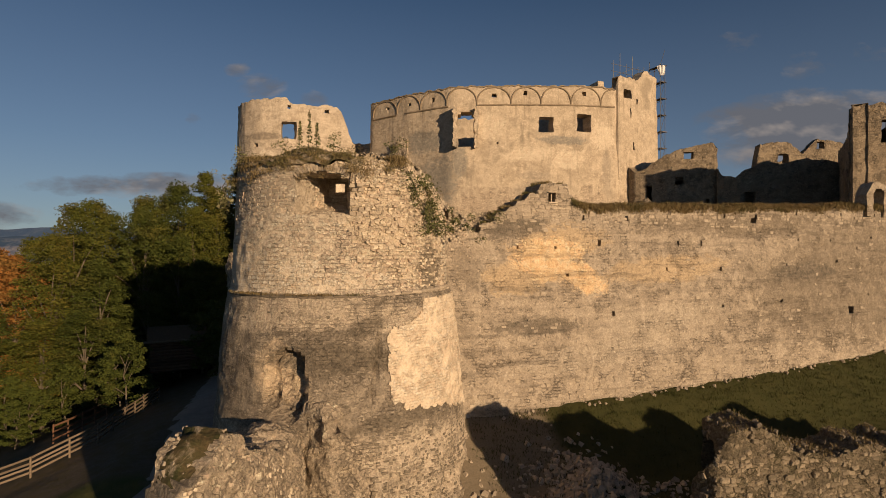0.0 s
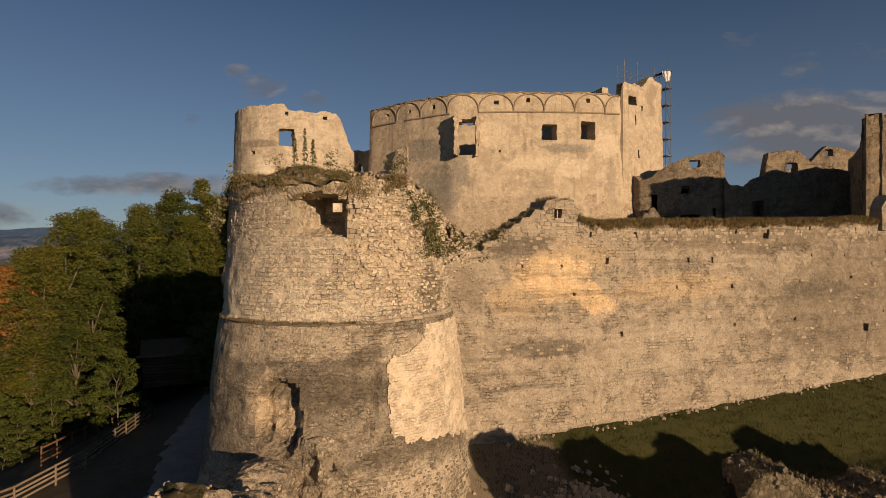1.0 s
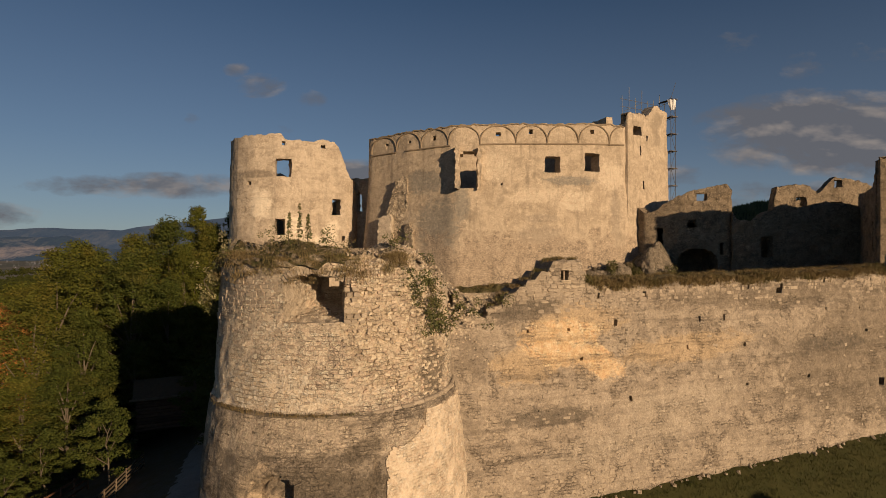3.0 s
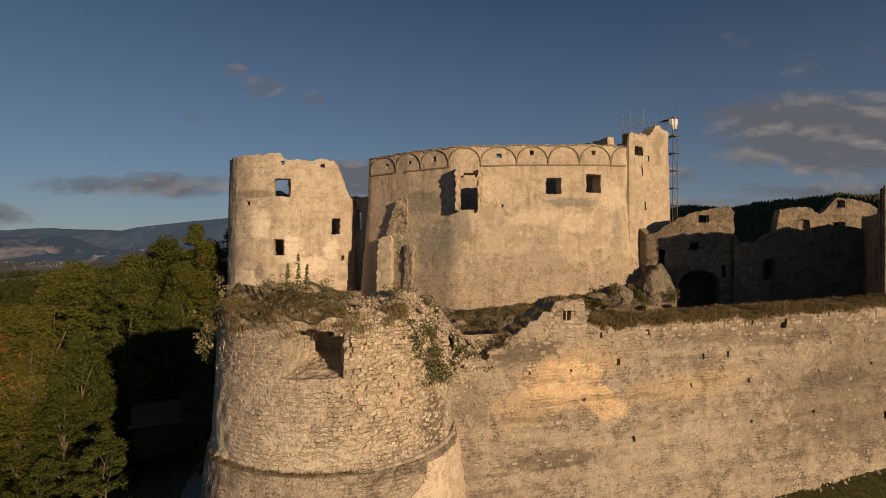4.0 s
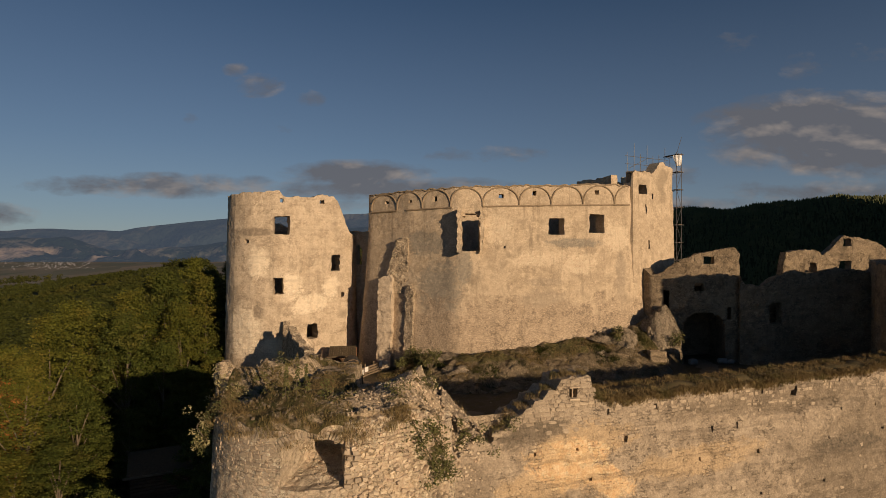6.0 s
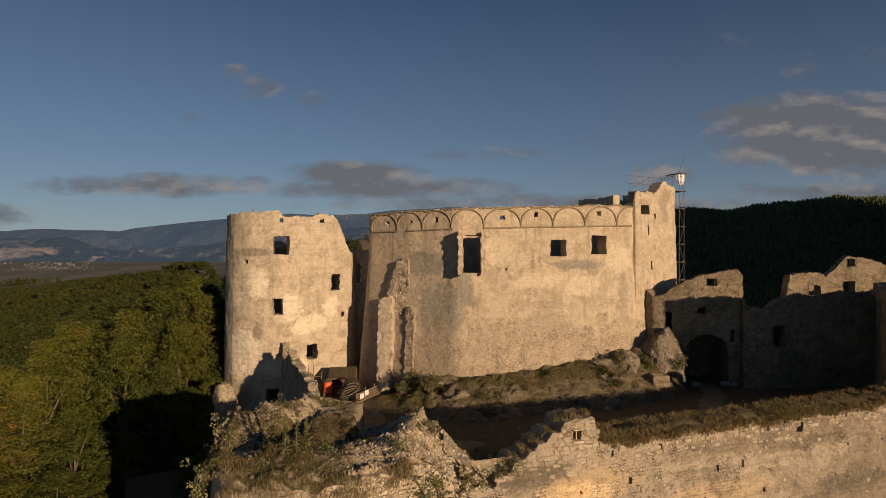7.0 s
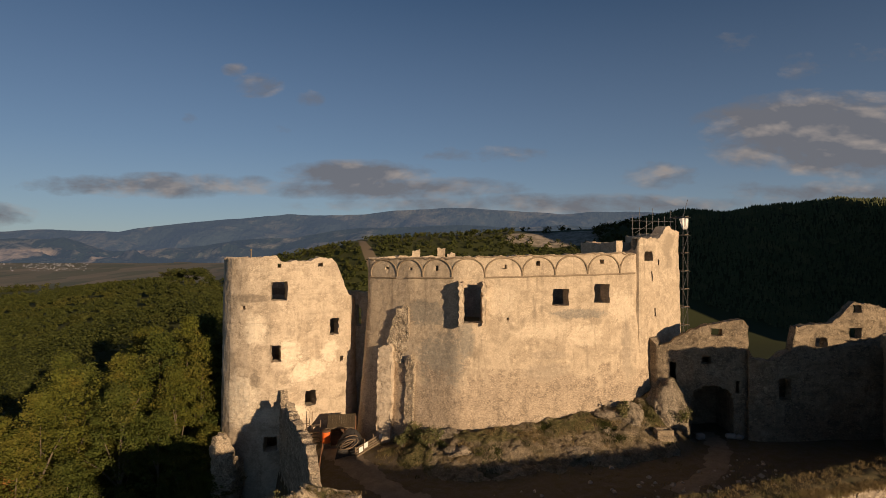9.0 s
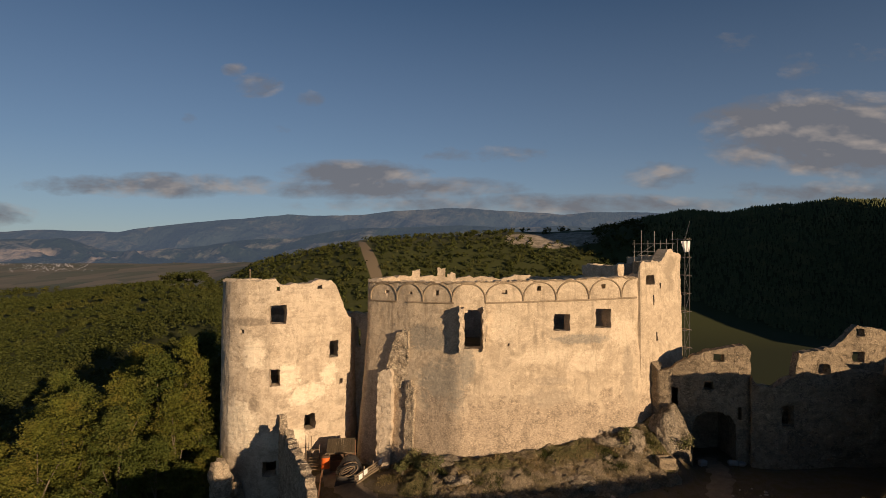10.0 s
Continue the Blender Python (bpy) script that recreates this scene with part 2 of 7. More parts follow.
def plain(name, col, col2, scale=4.0, rough=0.85, relief=0.01, metal=0.0, squash=(1, 1, 1), vary=0.0):
    m, t, b, vec = shader(name, rough)
    n = noise_tex(t, stretch(t, vec, *squash), scale, 5, 0.65, 0.3)
    f = noise_tex(t, vec, scale * 7, 3, 0.6)
    c = blend(t, ramp(t, n, (0.3, 0.0), (0.7, 1.0)), col, col2)
    c = blend(t, 0.35, c, ramp(t, f, (0.3, 0.3), (0.7, 0.7)), "OVERLAY")
    if vary:
        info = add(t, "ShaderNodeObjectInfo")
        isl = add(t, "ShaderNodeNewGeometry")
        r = math_node(t, "FRACT", math_node(t, "ADD", info.outputs["Random"], isl.outputs["Random Per Island"]))
        c = blend(t, vary, c, ramp(t, r, (0.0, 0.22), (1.0, 0.78)), "OVERLAY")
    link(t, c, b.inputs["Base Color"])
    b.inputs["Metallic"].default_value = metal
    bump(t, b, math_node(t, "ADD", n, math_node(t, "MULTIPLY", f, 0.4)), 0.8, relief)
    return m


def leaf_mat(name, c1, c2, c3, scale=0.35):
    m, t, b, vec = shader(name, 0.75)
    isl = add(t, "ShaderNodeNewGeometry").outputs["Random Per Island"]
    broad = noise_tex(t, vec, scale, 4, 0.6)
    c = blend(t, isl, c1, c2)
    c = blend(t, ramp(t, broad, (0.5, 0.0), (0.72, 1.0)), c, c3)
    link(t, c, b.inputs["Base Color"])
    return m


# dark tone for weather stains and for painted shade in joints and pits
STAIN_SHADE = (0.095, 0.078, 0.058)
STONE_UP = masonry("upper_bastion_stone", ((0.47, 0.394, 0.295), (0.69, 0.574, 0.427), (0.585, 0.486, 0.362)), STAIN_SHADE, 4.6, 2.0, 0.35, 0.3, 0.06, 0.12, 0.2, shown_from=0.45, lump=0.6, speck=0.34, fleck=0.28, blot_amount=0.16, course=("round", 0.34, 0.19, 0.42, 0.45),
                   coats_and_shade=(((0.77, 0.645, 0.48), (0.69, 0.575, 0.425), ((-8.8, -1.0, 4.8, 1.1, -0.03), (-8.0, -1.6, 4.6, 0.6, 0.0))),
                             ((0.66, 0.54, 0.385), (0.50, 0.405, 0.285), ((-2.4, 1.2, 2.6, 2.8, -0.5),)), ((0.20, 0.165, 0.12), (0.27, 0.22, 0.155), ((-0.7, -0.9, 0.7, 1.5, 0.0),))))
STONE_LOW = masonry("lower_bastion_stone", ((0.20, 0.166, 0.125), (0.37, 0.307, 0.228), (0.265, 0.218, 0.162)), STAIN_SHADE, 5.2, 2.2, 0.4, 0.35, 0.06, 0.3, 0.3, shown_from=0.45, lump=0.7, speck=0.42, fleck=0.3, blot_amount=0.25, course=("round", 0.33, 0.17, 0.40, 0.47),
                    coats_and_shade=(((0.60, 0.495, 0.365), (0.50, 0.41, 0.30), ((-7.0, -2.9, 5.4, 0.95, 0.03), (-2.0, -3.2, 2.2, 0.7, 0.0), (-1.5, -10.2, 4.5, 2.4, 0.0), (-9.5, -9.8, 2.5, 2.2, 0.0))),
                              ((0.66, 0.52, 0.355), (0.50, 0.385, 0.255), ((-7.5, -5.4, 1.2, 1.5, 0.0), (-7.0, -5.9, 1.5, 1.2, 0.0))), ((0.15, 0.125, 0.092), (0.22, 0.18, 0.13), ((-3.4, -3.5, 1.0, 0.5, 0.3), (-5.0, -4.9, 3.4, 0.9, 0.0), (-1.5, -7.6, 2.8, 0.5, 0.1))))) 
REPAIR = masonry("pale_repointed_stone", ((0.60, 0.485, 0.345), (0.74, 0.61, 0.445), (0.67, 0.545, 0.395)), (0.34, 0.26, 0.17), 3.6, 2.6, 0.3, 0.3, 0.04, 0.0, 0.2, lump=0.6, pitted=0.05, speck=0.3, fleck=0.2, blot_amount=0.12, course=("round", 0.30, 0.13, 0.14, 0.44))
CURTAIN = masonry("curtain_wall_render", ((0.275, 0.226, 0.168), (0.45, 0.372, 0.277), (0.355, 0.291, 0.215)), STAIN_SHADE, 3.6, 1.8, 0.45, 0.35, 0.055, 0.1, 0.45, shown_from=0.50, lump=0.6, speck=0.32, blocky=0.25, fleck=0.25, blot_amount=0.22, course=((0.953, 0.302), 0.36, 0.18, 0.36, 0.49),
                  coats_and_shade=(((0.54, 0.41, 0.258), (0.45, 0.343, 0.22), ((14.5, -1.3, 5.2, 1.0, 0.06), (7.0, 0.5, 3.4, 1.2, 0.0), (4.2, -1.8, 2.2, 1.2, 0.0))),
                            ((0.72, 0.50, 0.265), (0.78, 0.585, 0.37), ((6.1, -0.8, 2.5, 1.3, -0.25), (8.2, -1.6, 2.2, 1.1, -0.35), (6.6, -0.2, 2.4, 1.0, 0.0))),
                            ((0.42, 0.35, 0.26), (0.46, 0.385, 0.29), ((10, -6.4, 7, 0.9, 0.12), (14, -4.4, 5, 1.0, 0.1))),
                            # right end darkened in colour for lens falloff and grazing sun
                            ((0.215, 0.175, 0.127), (0.285, 0.232, 0.168), ((31, -2.4, 12, 5.4, 0.06), (20, 1.6, 9, 0.9, 0.03))),
                            ((0.14, 0.12, 0.09), (0.22, 0.18, 0.135), ((5.6, -4.6, 3.0, 0.6, 0.0), (25.5, -1.6, 3.5, 0.7, 0.02), (4.4, 1.2, 2.4, 0.7, 0.2)))))
PLASTER = masonry("palace_plaster", ((0.345, 0.280, 0.200), (0.545, 0.443, 0.318), (0.435, 0.350, 0.248)), (0.17, 0.135, 0.098), 4.0, 1.4, 0.25, 0.3, 0.03, 0.5, 0.12, speck=0.17, lump=0.3, pitted=0.4, blocky=0.2, fleck=0.2, blot_amount=0.14,
                  bare=(5.6, 0.40, (0.29, 0.225, 0.16), (0.54, 0.43, 0.31)),
                  coats_and_shade=(((0.235, 0.215, 0.175), (0.32, 0.28, 0.22), ((-2.2, 11.4, 2.6, 1.4, 0.0), (-0.6, 6.8, 2.6, 3.6, 0.0), (1.6, 9.2, 1.0, 2.4, 0.2), (12.6, 11.4, 3.2, 0.55, 0.0))), ((0.34, 0.28, 0.205), (0.43, 0.352, 0.26), ((9.5, 5.9, 3.2, 1.1, 0.0), (9.5, 7.6, 2.2, 0.5, 0.0), (11, 4.8, 1.4, 1.0, 0.0), (17.4, 8, 0.6, 3.5, 0.0))),
                            ((0.66, 0.55, 0.40), (0.58, 0.475, 0.345), ((9.0, 9.9, 3.4, 0.9, 0.1), (5.0, 12.8, 1.6, 1.6, 0.0), (17, 12, 1.6, 2.0, 0.0), (13, 9.4, 2, 1.2, 0.0)))))
TOWERWALL = masonry("tower_plaster", ((0.345, 0.283, 0.207), (0.545, 0.452, 0.337), (0.43, 0.350, 0.256)), (0.17, 0.138, 0.10), 3.8, 1.6, 0.4, 0.3, 0.025, 0.25, 0.2, speck=0.16, lump=0.3, pitted=0.45, blocky=0.2, fleck=0.18, blot_amount=0.12,
                    coats_and_shade=(((0.74, 0.64, 0.49), (0.66, 0.56, 0.42), ((-19.6, 9.4, 1.3, 2.0, 0.0), (-14.6, 4.9, 2.0, 1.2, 0.15), (-21.2, 2.2, 2.2, 3.0, 0.0), (-16.4, 6.8, 1.3, 1.8, 0.0), (-17.0, 0.6, 2.6, 1.2, 0.0), (-12.6, 6.6, 0.9, 1.4, 0.0))), ((0.22, 0.18, 0.135), (0.30, 0.245, 0.18), ((-19.6, 4.4, 0.6, 1.0, 0.0), (-20.0, 12.6, 2.8, 0.5, 0.0)))))
RUIN = masonry("courtyard_plaster", ((0.20, 0.155, 0.10), (0.33, 0.262, 0.178), (0.255, 0.20, 0.135)), STAIN_SHADE, 3.4, 1.5, 0.7, 0.5, 0.06, 0.35, 0.3, speck=0.4, lump=0.8)
RUBBLE = masonry("loose_rubble_core", ((0.30, 0.246, 0.175), (0.52, 0.424, 0.305), (0.41, 0.334, 0.24)), STAIN_SHADE, 4.4, 1.2, 0.6, 0.6, 0.09, 0.1, 0.1, shown_from=0.44, blocky=0.5)
ROCK = masonry("palace_rock", ((0.23, 0.19, 0.135), (0.44, 0.365, 0.27), (0.30, 0.25, 0.18)), (0.07, 0.06, 0.032), 1.3, 0.8, 0.5, 0.5, 0.2, 0.4, 0.3)
MOSSY = masonry("mossy_rubble", ((0.13, 0.108, 0.07), (0.25, 0.20, 0.135), (0.18, 0.148, 0.095)), (0.06, 0.055, 0.025), 4.4, 1.2, 0.6, 0.6, 0.09, 0.1, 0.1, shown_from=0.44, blocky=0.5)
MOSSY_STONE = plain("mossy_fieldstone", (0.31, 0.25, 0.175), (0.20, 0.165, 0.11), 2.2, 0.95, 0.05, vary=0.5)
RIB = plain("cornice_stone", (0.20, 0.155, 0.10), (0.33, 0.26, 0.18), 3.0, 0.95, 0.02)
STONE = plain("grey_brown_fieldstone", (0.44, 0.365, 0.27), (0.32, 0.262, 0.192), 2.2, 0.95, 0.05, vary=0.35)
PALE_STONE = plain("pale_broken_stone", (0.63, 0.52, 0.38), (0.46, 0.375, 0.27), 2.2, 0.95, 0.05, vary=0.45)
DARK_STONE = plain("weathered_dark_stone", (0.22, 0.18, 0.13), (0.15, 0.125, 0.09), 2.2, 0.95, 0.04, vary=0.35)
TURF = plain("dry_turf", (0.15, 0.112, 0.058), (0.08, 0.07, 0.032), 1.4, 0.95, 0.08)
GRASS_DRY = leaf_mat("dry_grass_blades", (0.27, 0.195, 0.090), (0.175, 0.132, 0.060), (0.115, 0.108, 0.038), 0.5)
GRASS_GREEN = leaf_mat("green_grass_blades", (0.036, 0.044, 0.008), (0.050, 0.053, 0.011), (0.070, 0.063, 0.017), 0.4)
SHRUB = leaf_mat("shrub_leaves", (0.075, 0.085, 0.028), (0.14, 0.135, 0.05), (0.20, 0.155, 0.07), 0.8)


# ---------------------------------------------------------------- building helpers
def base(name, x, y, z, label="", category="", group="", kind=""):
    e = new(name)
    e.location = (x, y, z)
    return tagged(e, label, category, group, kind)


def mesh_of(name, verts, faces, mat, smooth=False):
    me = bpy.data.meshes.new(name)
    me.from_pydata([tuple(v) for v in verts], [], faces)
    me.update()
    me.materials.append(mat)
    if smooth:
        me.shade_smooth()
    return me


def hang(ob, parent, local=False):
    if parent is not None:
        ob.parent = parent
        if not local:
            m = Matrix.Translation(parent.location)
            if parent.parent is not None:
                m = Matrix()
            ob.matrix_parent_inverse = m.inverted()
    return ob


def piece(name, verts, faces, mat, parent=None, label="", smooth=False, local=False):
    ob = hang(new(name, mesh_of(name, verts, faces, mat, smooth)), parent, local)
    return tagged(ob, label)


def part(name, bm, mat, parent=None, label="", smooth=False, local=False):
    me = bpy.data.meshes.new(name)
    bm.normal_update()
    bm.to_mesh(me)
    bm.free()
    me.materials.append(mat)
    if smooth:
        me.shade_smooth()
    return tagged(hang(new(name, me), parent, local), label)


def bm_box(bm, cx, cy, cz, sx, sy, sz, rz=0.0, bevel=0.0, tilt=None):
    r = bmesh.ops.create_cube(bm, size=1.0)
    m = Matrix.Translation((cx, cy, cz)) @ Matrix.Rotation(rz, 4, "Z")
    if tilt is not None:
        m = m @ tilt
    bmesh.ops.transform(bm, matrix=m @ Matrix.Diagonal((sx, sy, sz, 1)), verts=r["verts"])
    if bevel:
        edges = list({e for v in r["verts"] for e in v.link_edges})
        bmesh.ops.bevel(bm, geom=edges, offset=bevel, segments=1, affect="EDGES")
    return bm


def bm_rod(bm, a, b, r1, r2=None, sides=7):
    a, b = Vector(a), Vector(b)
    d = b - a
    m = Matrix.Translation((a + b) / 2) @ d.to_track_quat("Z", "Y").to_matrix().to_4x4()
    bmesh.ops.create_cone(bm, cap_ends=True, segments=sides, radius1=r1, radius2=r1 if r2 is None else r2, depth=d.length, matrix=m)
    return bm


SURFACES = {}


class Plan:
    """A wall's line on the ground, walked from left to right as its outer face is seen."""

    def __init__(self, points, soft=0.4):
        self.p = [Vector(q) for q in points]
        self.s = [0.0]
        for a, b in zip(self.p, self.p[1:]):
            self.s.append(self.s[-1] + (b - a).length)
        self.length, self.soft = self.s[-1], soft

    def raw(self, u):
        u = min(max(u, 0.0), self.length)
        for i in range(len(self.p) - 1):
            if u <= self.s[i + 1] or i == len(self.p) - 2:
                f = (u - self.s[i]) / max(self.s[i + 1] - self.s[i], 1e-6)
                return self.p[i].lerp(self.p[i + 1], f)

    def at(self, u):
        k = self.soft
        u = min(max(u, 0.0), self.length)
        k = min(k, u, self.length - u) if k else 0
        return (self.raw(u - k) + self.raw(u) * 2 + self.raw(u + k)) / 4 if k else self.raw(u)

    def out(self, u):
        d = self.at(u + 0.25) - self.at(u - 0.25)
        return Vector((d.y, -d.x)).normalized()

    def u_at_x(self, x, lo=0.0, hi=None):
        hi = self.length if hi is None else hi
        best = min((abs(self.at(lo + (hi - lo) * i / 400).x - x), lo + (hi - lo) * i / 400) for i in range(401))
        return best[1]


def circle_plan(cx, cy, r, a0, a1, n=48):
    """Angles in degrees from the side that faces the camera, positive to the right."""
    return Plan([(cx + r * math.sin(radians(a0 + (a1 - a0) * i / n)), cy - r * math.cos(radians(a0 + (a1 - a0) * i / n))) for i in range(n + 1)], 0.0)


def steps(lo, hi, size, extra=()):
    n = max(1, round((hi - lo) / size))
    vals = [lo + (hi - lo) * i / n for i in range(n + 1)]
    for e in extra:
        if lo < e < hi:
            j = min(range(len(vals)), key=lambda i: abs(vals[i] - e))
            if 0 < j < len(vals) - 1:
                vals[j] = e
    return vals


def arch_hole(u0, u1, z0, z1, rise):
    def inside(u, z):
        if not (u0 < u < u1 and z > z0):
            return False
        half = (u1 - u0) / 2
        f = (u - (u0 + u1) / 2) / half
        return z < z1 - rise + rise * math.sqrt(max(0.0, 1 - f * f))
    inside.lines = ((u0, u1), (z0,))
    return inside


def rect_hole(u0, u1, z0, z1):
    def inside(u, z):
        return u0 < u < u1 and z0 < z < z1
    inside.lines = ((u0, u1), (z0, z1))
    return inside


def solid_wall(name, plan, z0, z1, thick, mat, parent, top=None, bottom=None, holes=(), size=0.3, lean=0.0, lean_from=0.0,
               rough=0.05, grain=1.3, wear=0.06, u0=0.0, u1=None, left=None, right=None, label="", extra=None, smooth=True, front=None):
    """A wall of real thickness along a plan: top, bottom: height by u; left, right: end of the wall by height; holes go through."""
    u1 = plan.length if u1 is None else u1
    us = steps(u0, u1, size, [v for h in holes for v in h.lines[0]])
    zs = steps(z0, z1, size, [v for h in holes for v in h.lines[1]])
    nu, nz = len(us), len(zs)
    tops = [top(u) if top else z1 for u in us]
    bots = [bottom(u) if bottom else z0 for u in us]
    P, N = [plan.at(u) for u in us], [plan.out(u) for u in us]
    verts = []
    for side in (0, 1):
        for i, u in enumerate(us):
            for z in zs:
                zz = max(min(z, tops[i]), bots[i])
                off = lean * max(0.0, lean_from - zz)
                p, nrm = P[i], N[i]
                q = Vector((p.x, p.y, zz))
                if side == 0:
                    d = off + rough * noise.fractal((q.x * grain, q.y * grain, q.z * grain), 1.0, 2.0, 3)
                    if extra:
                        d += extra(u, zz)
                else:
                    d = -thick + rough * noise.noise((q.x * 0.8, q.y * 0.8, q.z * 0.8))
                verts.append(Vector((q.x + nrm.x * d, q.y + nrm.y * d, q.z)))
    half = nu * nz

    def present(i, k):
        if not (0 <= i < nu - 1 and 0 <= k < nz - 1):
            return False
        uc, zc = (us[i] + us[i + 1]) / 2, (zs[k] + zs[k + 1]) / 2
        if zs[k] >= max(tops[i], tops[i + 1]) or zs[k + 1] <= min(bots[i], bots[i + 1]):
            return False
        if left and uc < left(zc) or right and uc > right(zc):
            return False
        return not any(h(uc, zc) for h in holes)

    live = {(i, k) for i in range(nu - 1) for k in range(nz - 1) if present(i, k)}
    # broken edges are worn more than the face
    for i in range(nu):
        for k in range(nz):
            around = sum(((i + di, k + dk) in live) for di in (-1, 0) for dk in (-1, 0))
            amount = wear * (0.35 if around in (0, 4) else 1.5)
            for side in (0, 1):
                v = verts[side * half + i * nz + k]
                j = noise.noise_vector((v.x * 2.3, v.y * 2.3, v.z * 2.3 + 7 * side)) * amount
                v += Vector((j.x, j.y, j.z * 0.8))
    faces = []
    for i, k in live:
        a, b, c, d = i * nz + k, (i + 1) * nz + k, (i + 1) * nz + k + 1, i * nz + k + 1
        faces.append((a, b, c, d))
        faces.append((half + a, half + d, half + c, half + b))
        if (i - 1, k) not in live:
            faces.append((a, d, half + d, half + a))
        if (i + 1, k) not in live:
            faces.append((b, half + b, half + c, c))
        if (i, k - 1) not in live:
            faces.append((a, half + a, half + b, b))
        if (i, k + 1) not in live:
            faces.append((d, c, half + c, half + d))
    ob = piece(name, verts, faces, mat, parent, label)

    def surface(u, z, lift=0.0):
        p, nrm = plan.at(u), plan.out(u)
        d = lift + lean * max(0.0, lean_from - z) + rough * noise.fractal((p.x * grain, p.y * grain, z * grain), 1.0, 2.0, 3) + (extra(u, z) if extra else 0.0)
        return Vector((p.x + nrm.x * d, p.y + nrm.y * d, z)), Vector((nrm.x, nrm.y, 0))

    SURFACES[ob.name] = surface
    return ob


def jag(seed, amp=0.35, scale=0.9):
    """An uneven broken wall top, by the way along the wall."""
    return lambda u: amp * noise.fractal((u * scale, seed * 7.3, 0.5), 1.0, 2.0, 4) + 0.45 * amp * noise.noise((u * scale * 4.5, seed * 1.7, 3.3)) + 0.3 * amp * noise.cell((u * scale * 3.0, seed, 8.1))


def lerp_line(pairs):
    def f(u):
        if u <= pairs[0][0]:
            return pairs[0][1]
        for (a, va), (b, vb) in zip(pairs, pairs[1:]):
            if u <= b:
                return va + (vb - va) * (u - a) / max(b - a, 1e-6)
        return pairs[-1][1]
    return f


def stone_mesh(name, mat, seed, rows=1):
    """One rough stone about 1 wide, 1 high, 1 deep, with broken corners."""
    rnd = random.Random(seed)
    bm = bmesh.new()
    bmesh.ops.create_cube(bm, size=1.0)
    bmesh.ops.bevel(bm, geom=list(bm.edges), offset=0.17, segments=1, affect="EDGES")
    for v in bm.verts:
        v.co += Vector((rnd.uniform(-0.09, 0.09), rnd.uniform(-0.09, 0.09), rnd.uniform(-0.09, 0.09)))
    bm.normal_update()
    me = bpy.data.meshes.new(name)
    bm.to_mesh(me)
    bm.free()
    me.materials.append(mat)
    return me


def box_stone(rnd, verts, faces, c, right, up, nrm, w, h, depth, proud, skew=0.0):
    """A rough wall stone: broad back in the wall, smaller uneven face proud of it."""
    k = len(verts)
    a = rnd.uniform(-skew, skew)
    r2, u2 = right * math.cos(a) + up * math.sin(a), up * math.cos(a) - right * math.sin(a)
    for d, f in ((-depth, 0.5), (proud, 0.5 - rnd.uniform(0.05, 0.13))):
        for sx, sz in ((-1, -1), (1, -1), (1, 1), (-1, 1)):
            j = 0.12
            v = c + r2 * (sx * w * (f + rnd.uniform(-j, 0.03) * (d > 0))) + u2 * (sz * h * (f + rnd.uniform(-j, 0.03) * (d > 0))) + nrm * (d + rnd.uniform(-0.25, 0.25) * abs(proud) * (d > 0))
            verts.append(tuple(v))
    faces += [(k + 4, k + 5, k + 6, k + 7), (k, k + 1, k + 5, k + 4), (k + 1, k + 2, k + 6, k + 5), (k + 2, k + 3, k + 7, k + 6), (k + 3, k, k + 4, k + 7)]


def face_stones(surface, u0, u1, z0, z1, mat, parent, seed, row=0.22, width=0.36, keep=None, proud=(0.02, 0.06), skew=0.06, singles=None, name="stone", blocked=(), top=None):
    """Courses of stones on a wall's face. singles(u, z): where they are objects of their own, up to 300; the rest is one mesh."""
    rnd = random.Random(seed)
    verts, faces, made = [], [], 0
    moulds = None
    z = z0
    while z < z1:
        h = row * rnd.uniform(0.7, 1.35)
        u = u0 + rnd.uniform(0, width)
        while u < u1:
            w = width * rnd.uniform(0.55, 1.6)
            uc, zc = u + w / 2, z + h / 2 + 0.05 * noise.noise((u * 0.7, z * 0.7, seed))
            u += w * 0.97
            p = keep(uc, zc) if keep else 1.0
            if rnd.random() > p or any(b(uc + dx, zc + dz) for b in blocked for dx in (-w / 2, 0, w / 2) for dz in (-h / 2, 0, h / 2)):
                continue
            if top and zc + h / 2 > top(uc):
                continue
            c, nrm = surface(uc, zc)
            right = Vector((-nrm.y, nrm.x, 0))
            lift = rnd.uniform(*proud)
            if singles and made < 300 and singles(uc, zc):
                if moulds is None:
                    moulds = [stone_mesh(name, mat, seed + q) for q in range(7)]
                ob = hang(new(name, moulds[rnd.randrange(7)]), parent)
                m = Matrix((right, nrm, Vector((0, 0, 1)))).transposed().to_4x4()
                m.translation = c
                ob.matrix_basis = m @ Matrix.Rotation(rnd.uniform(-skew, skew), 4, "Y") @ Matrix.Translation((0, lift - 0.09, 0)) @ Matrix.Diagonal((w * 0.97, 0.2, h * 0.97, 1))
                made += 1
            else:
                box_stone(rnd, verts, faces, c, right, Vector((0, 0, 1)), nrm, w * 0.95, h * 0.93, 0.08, lift, skew)
        z += h * 0.95
    if faces:
        tagged(piece("stonework", verts, faces, mat, parent), kind="stuff")


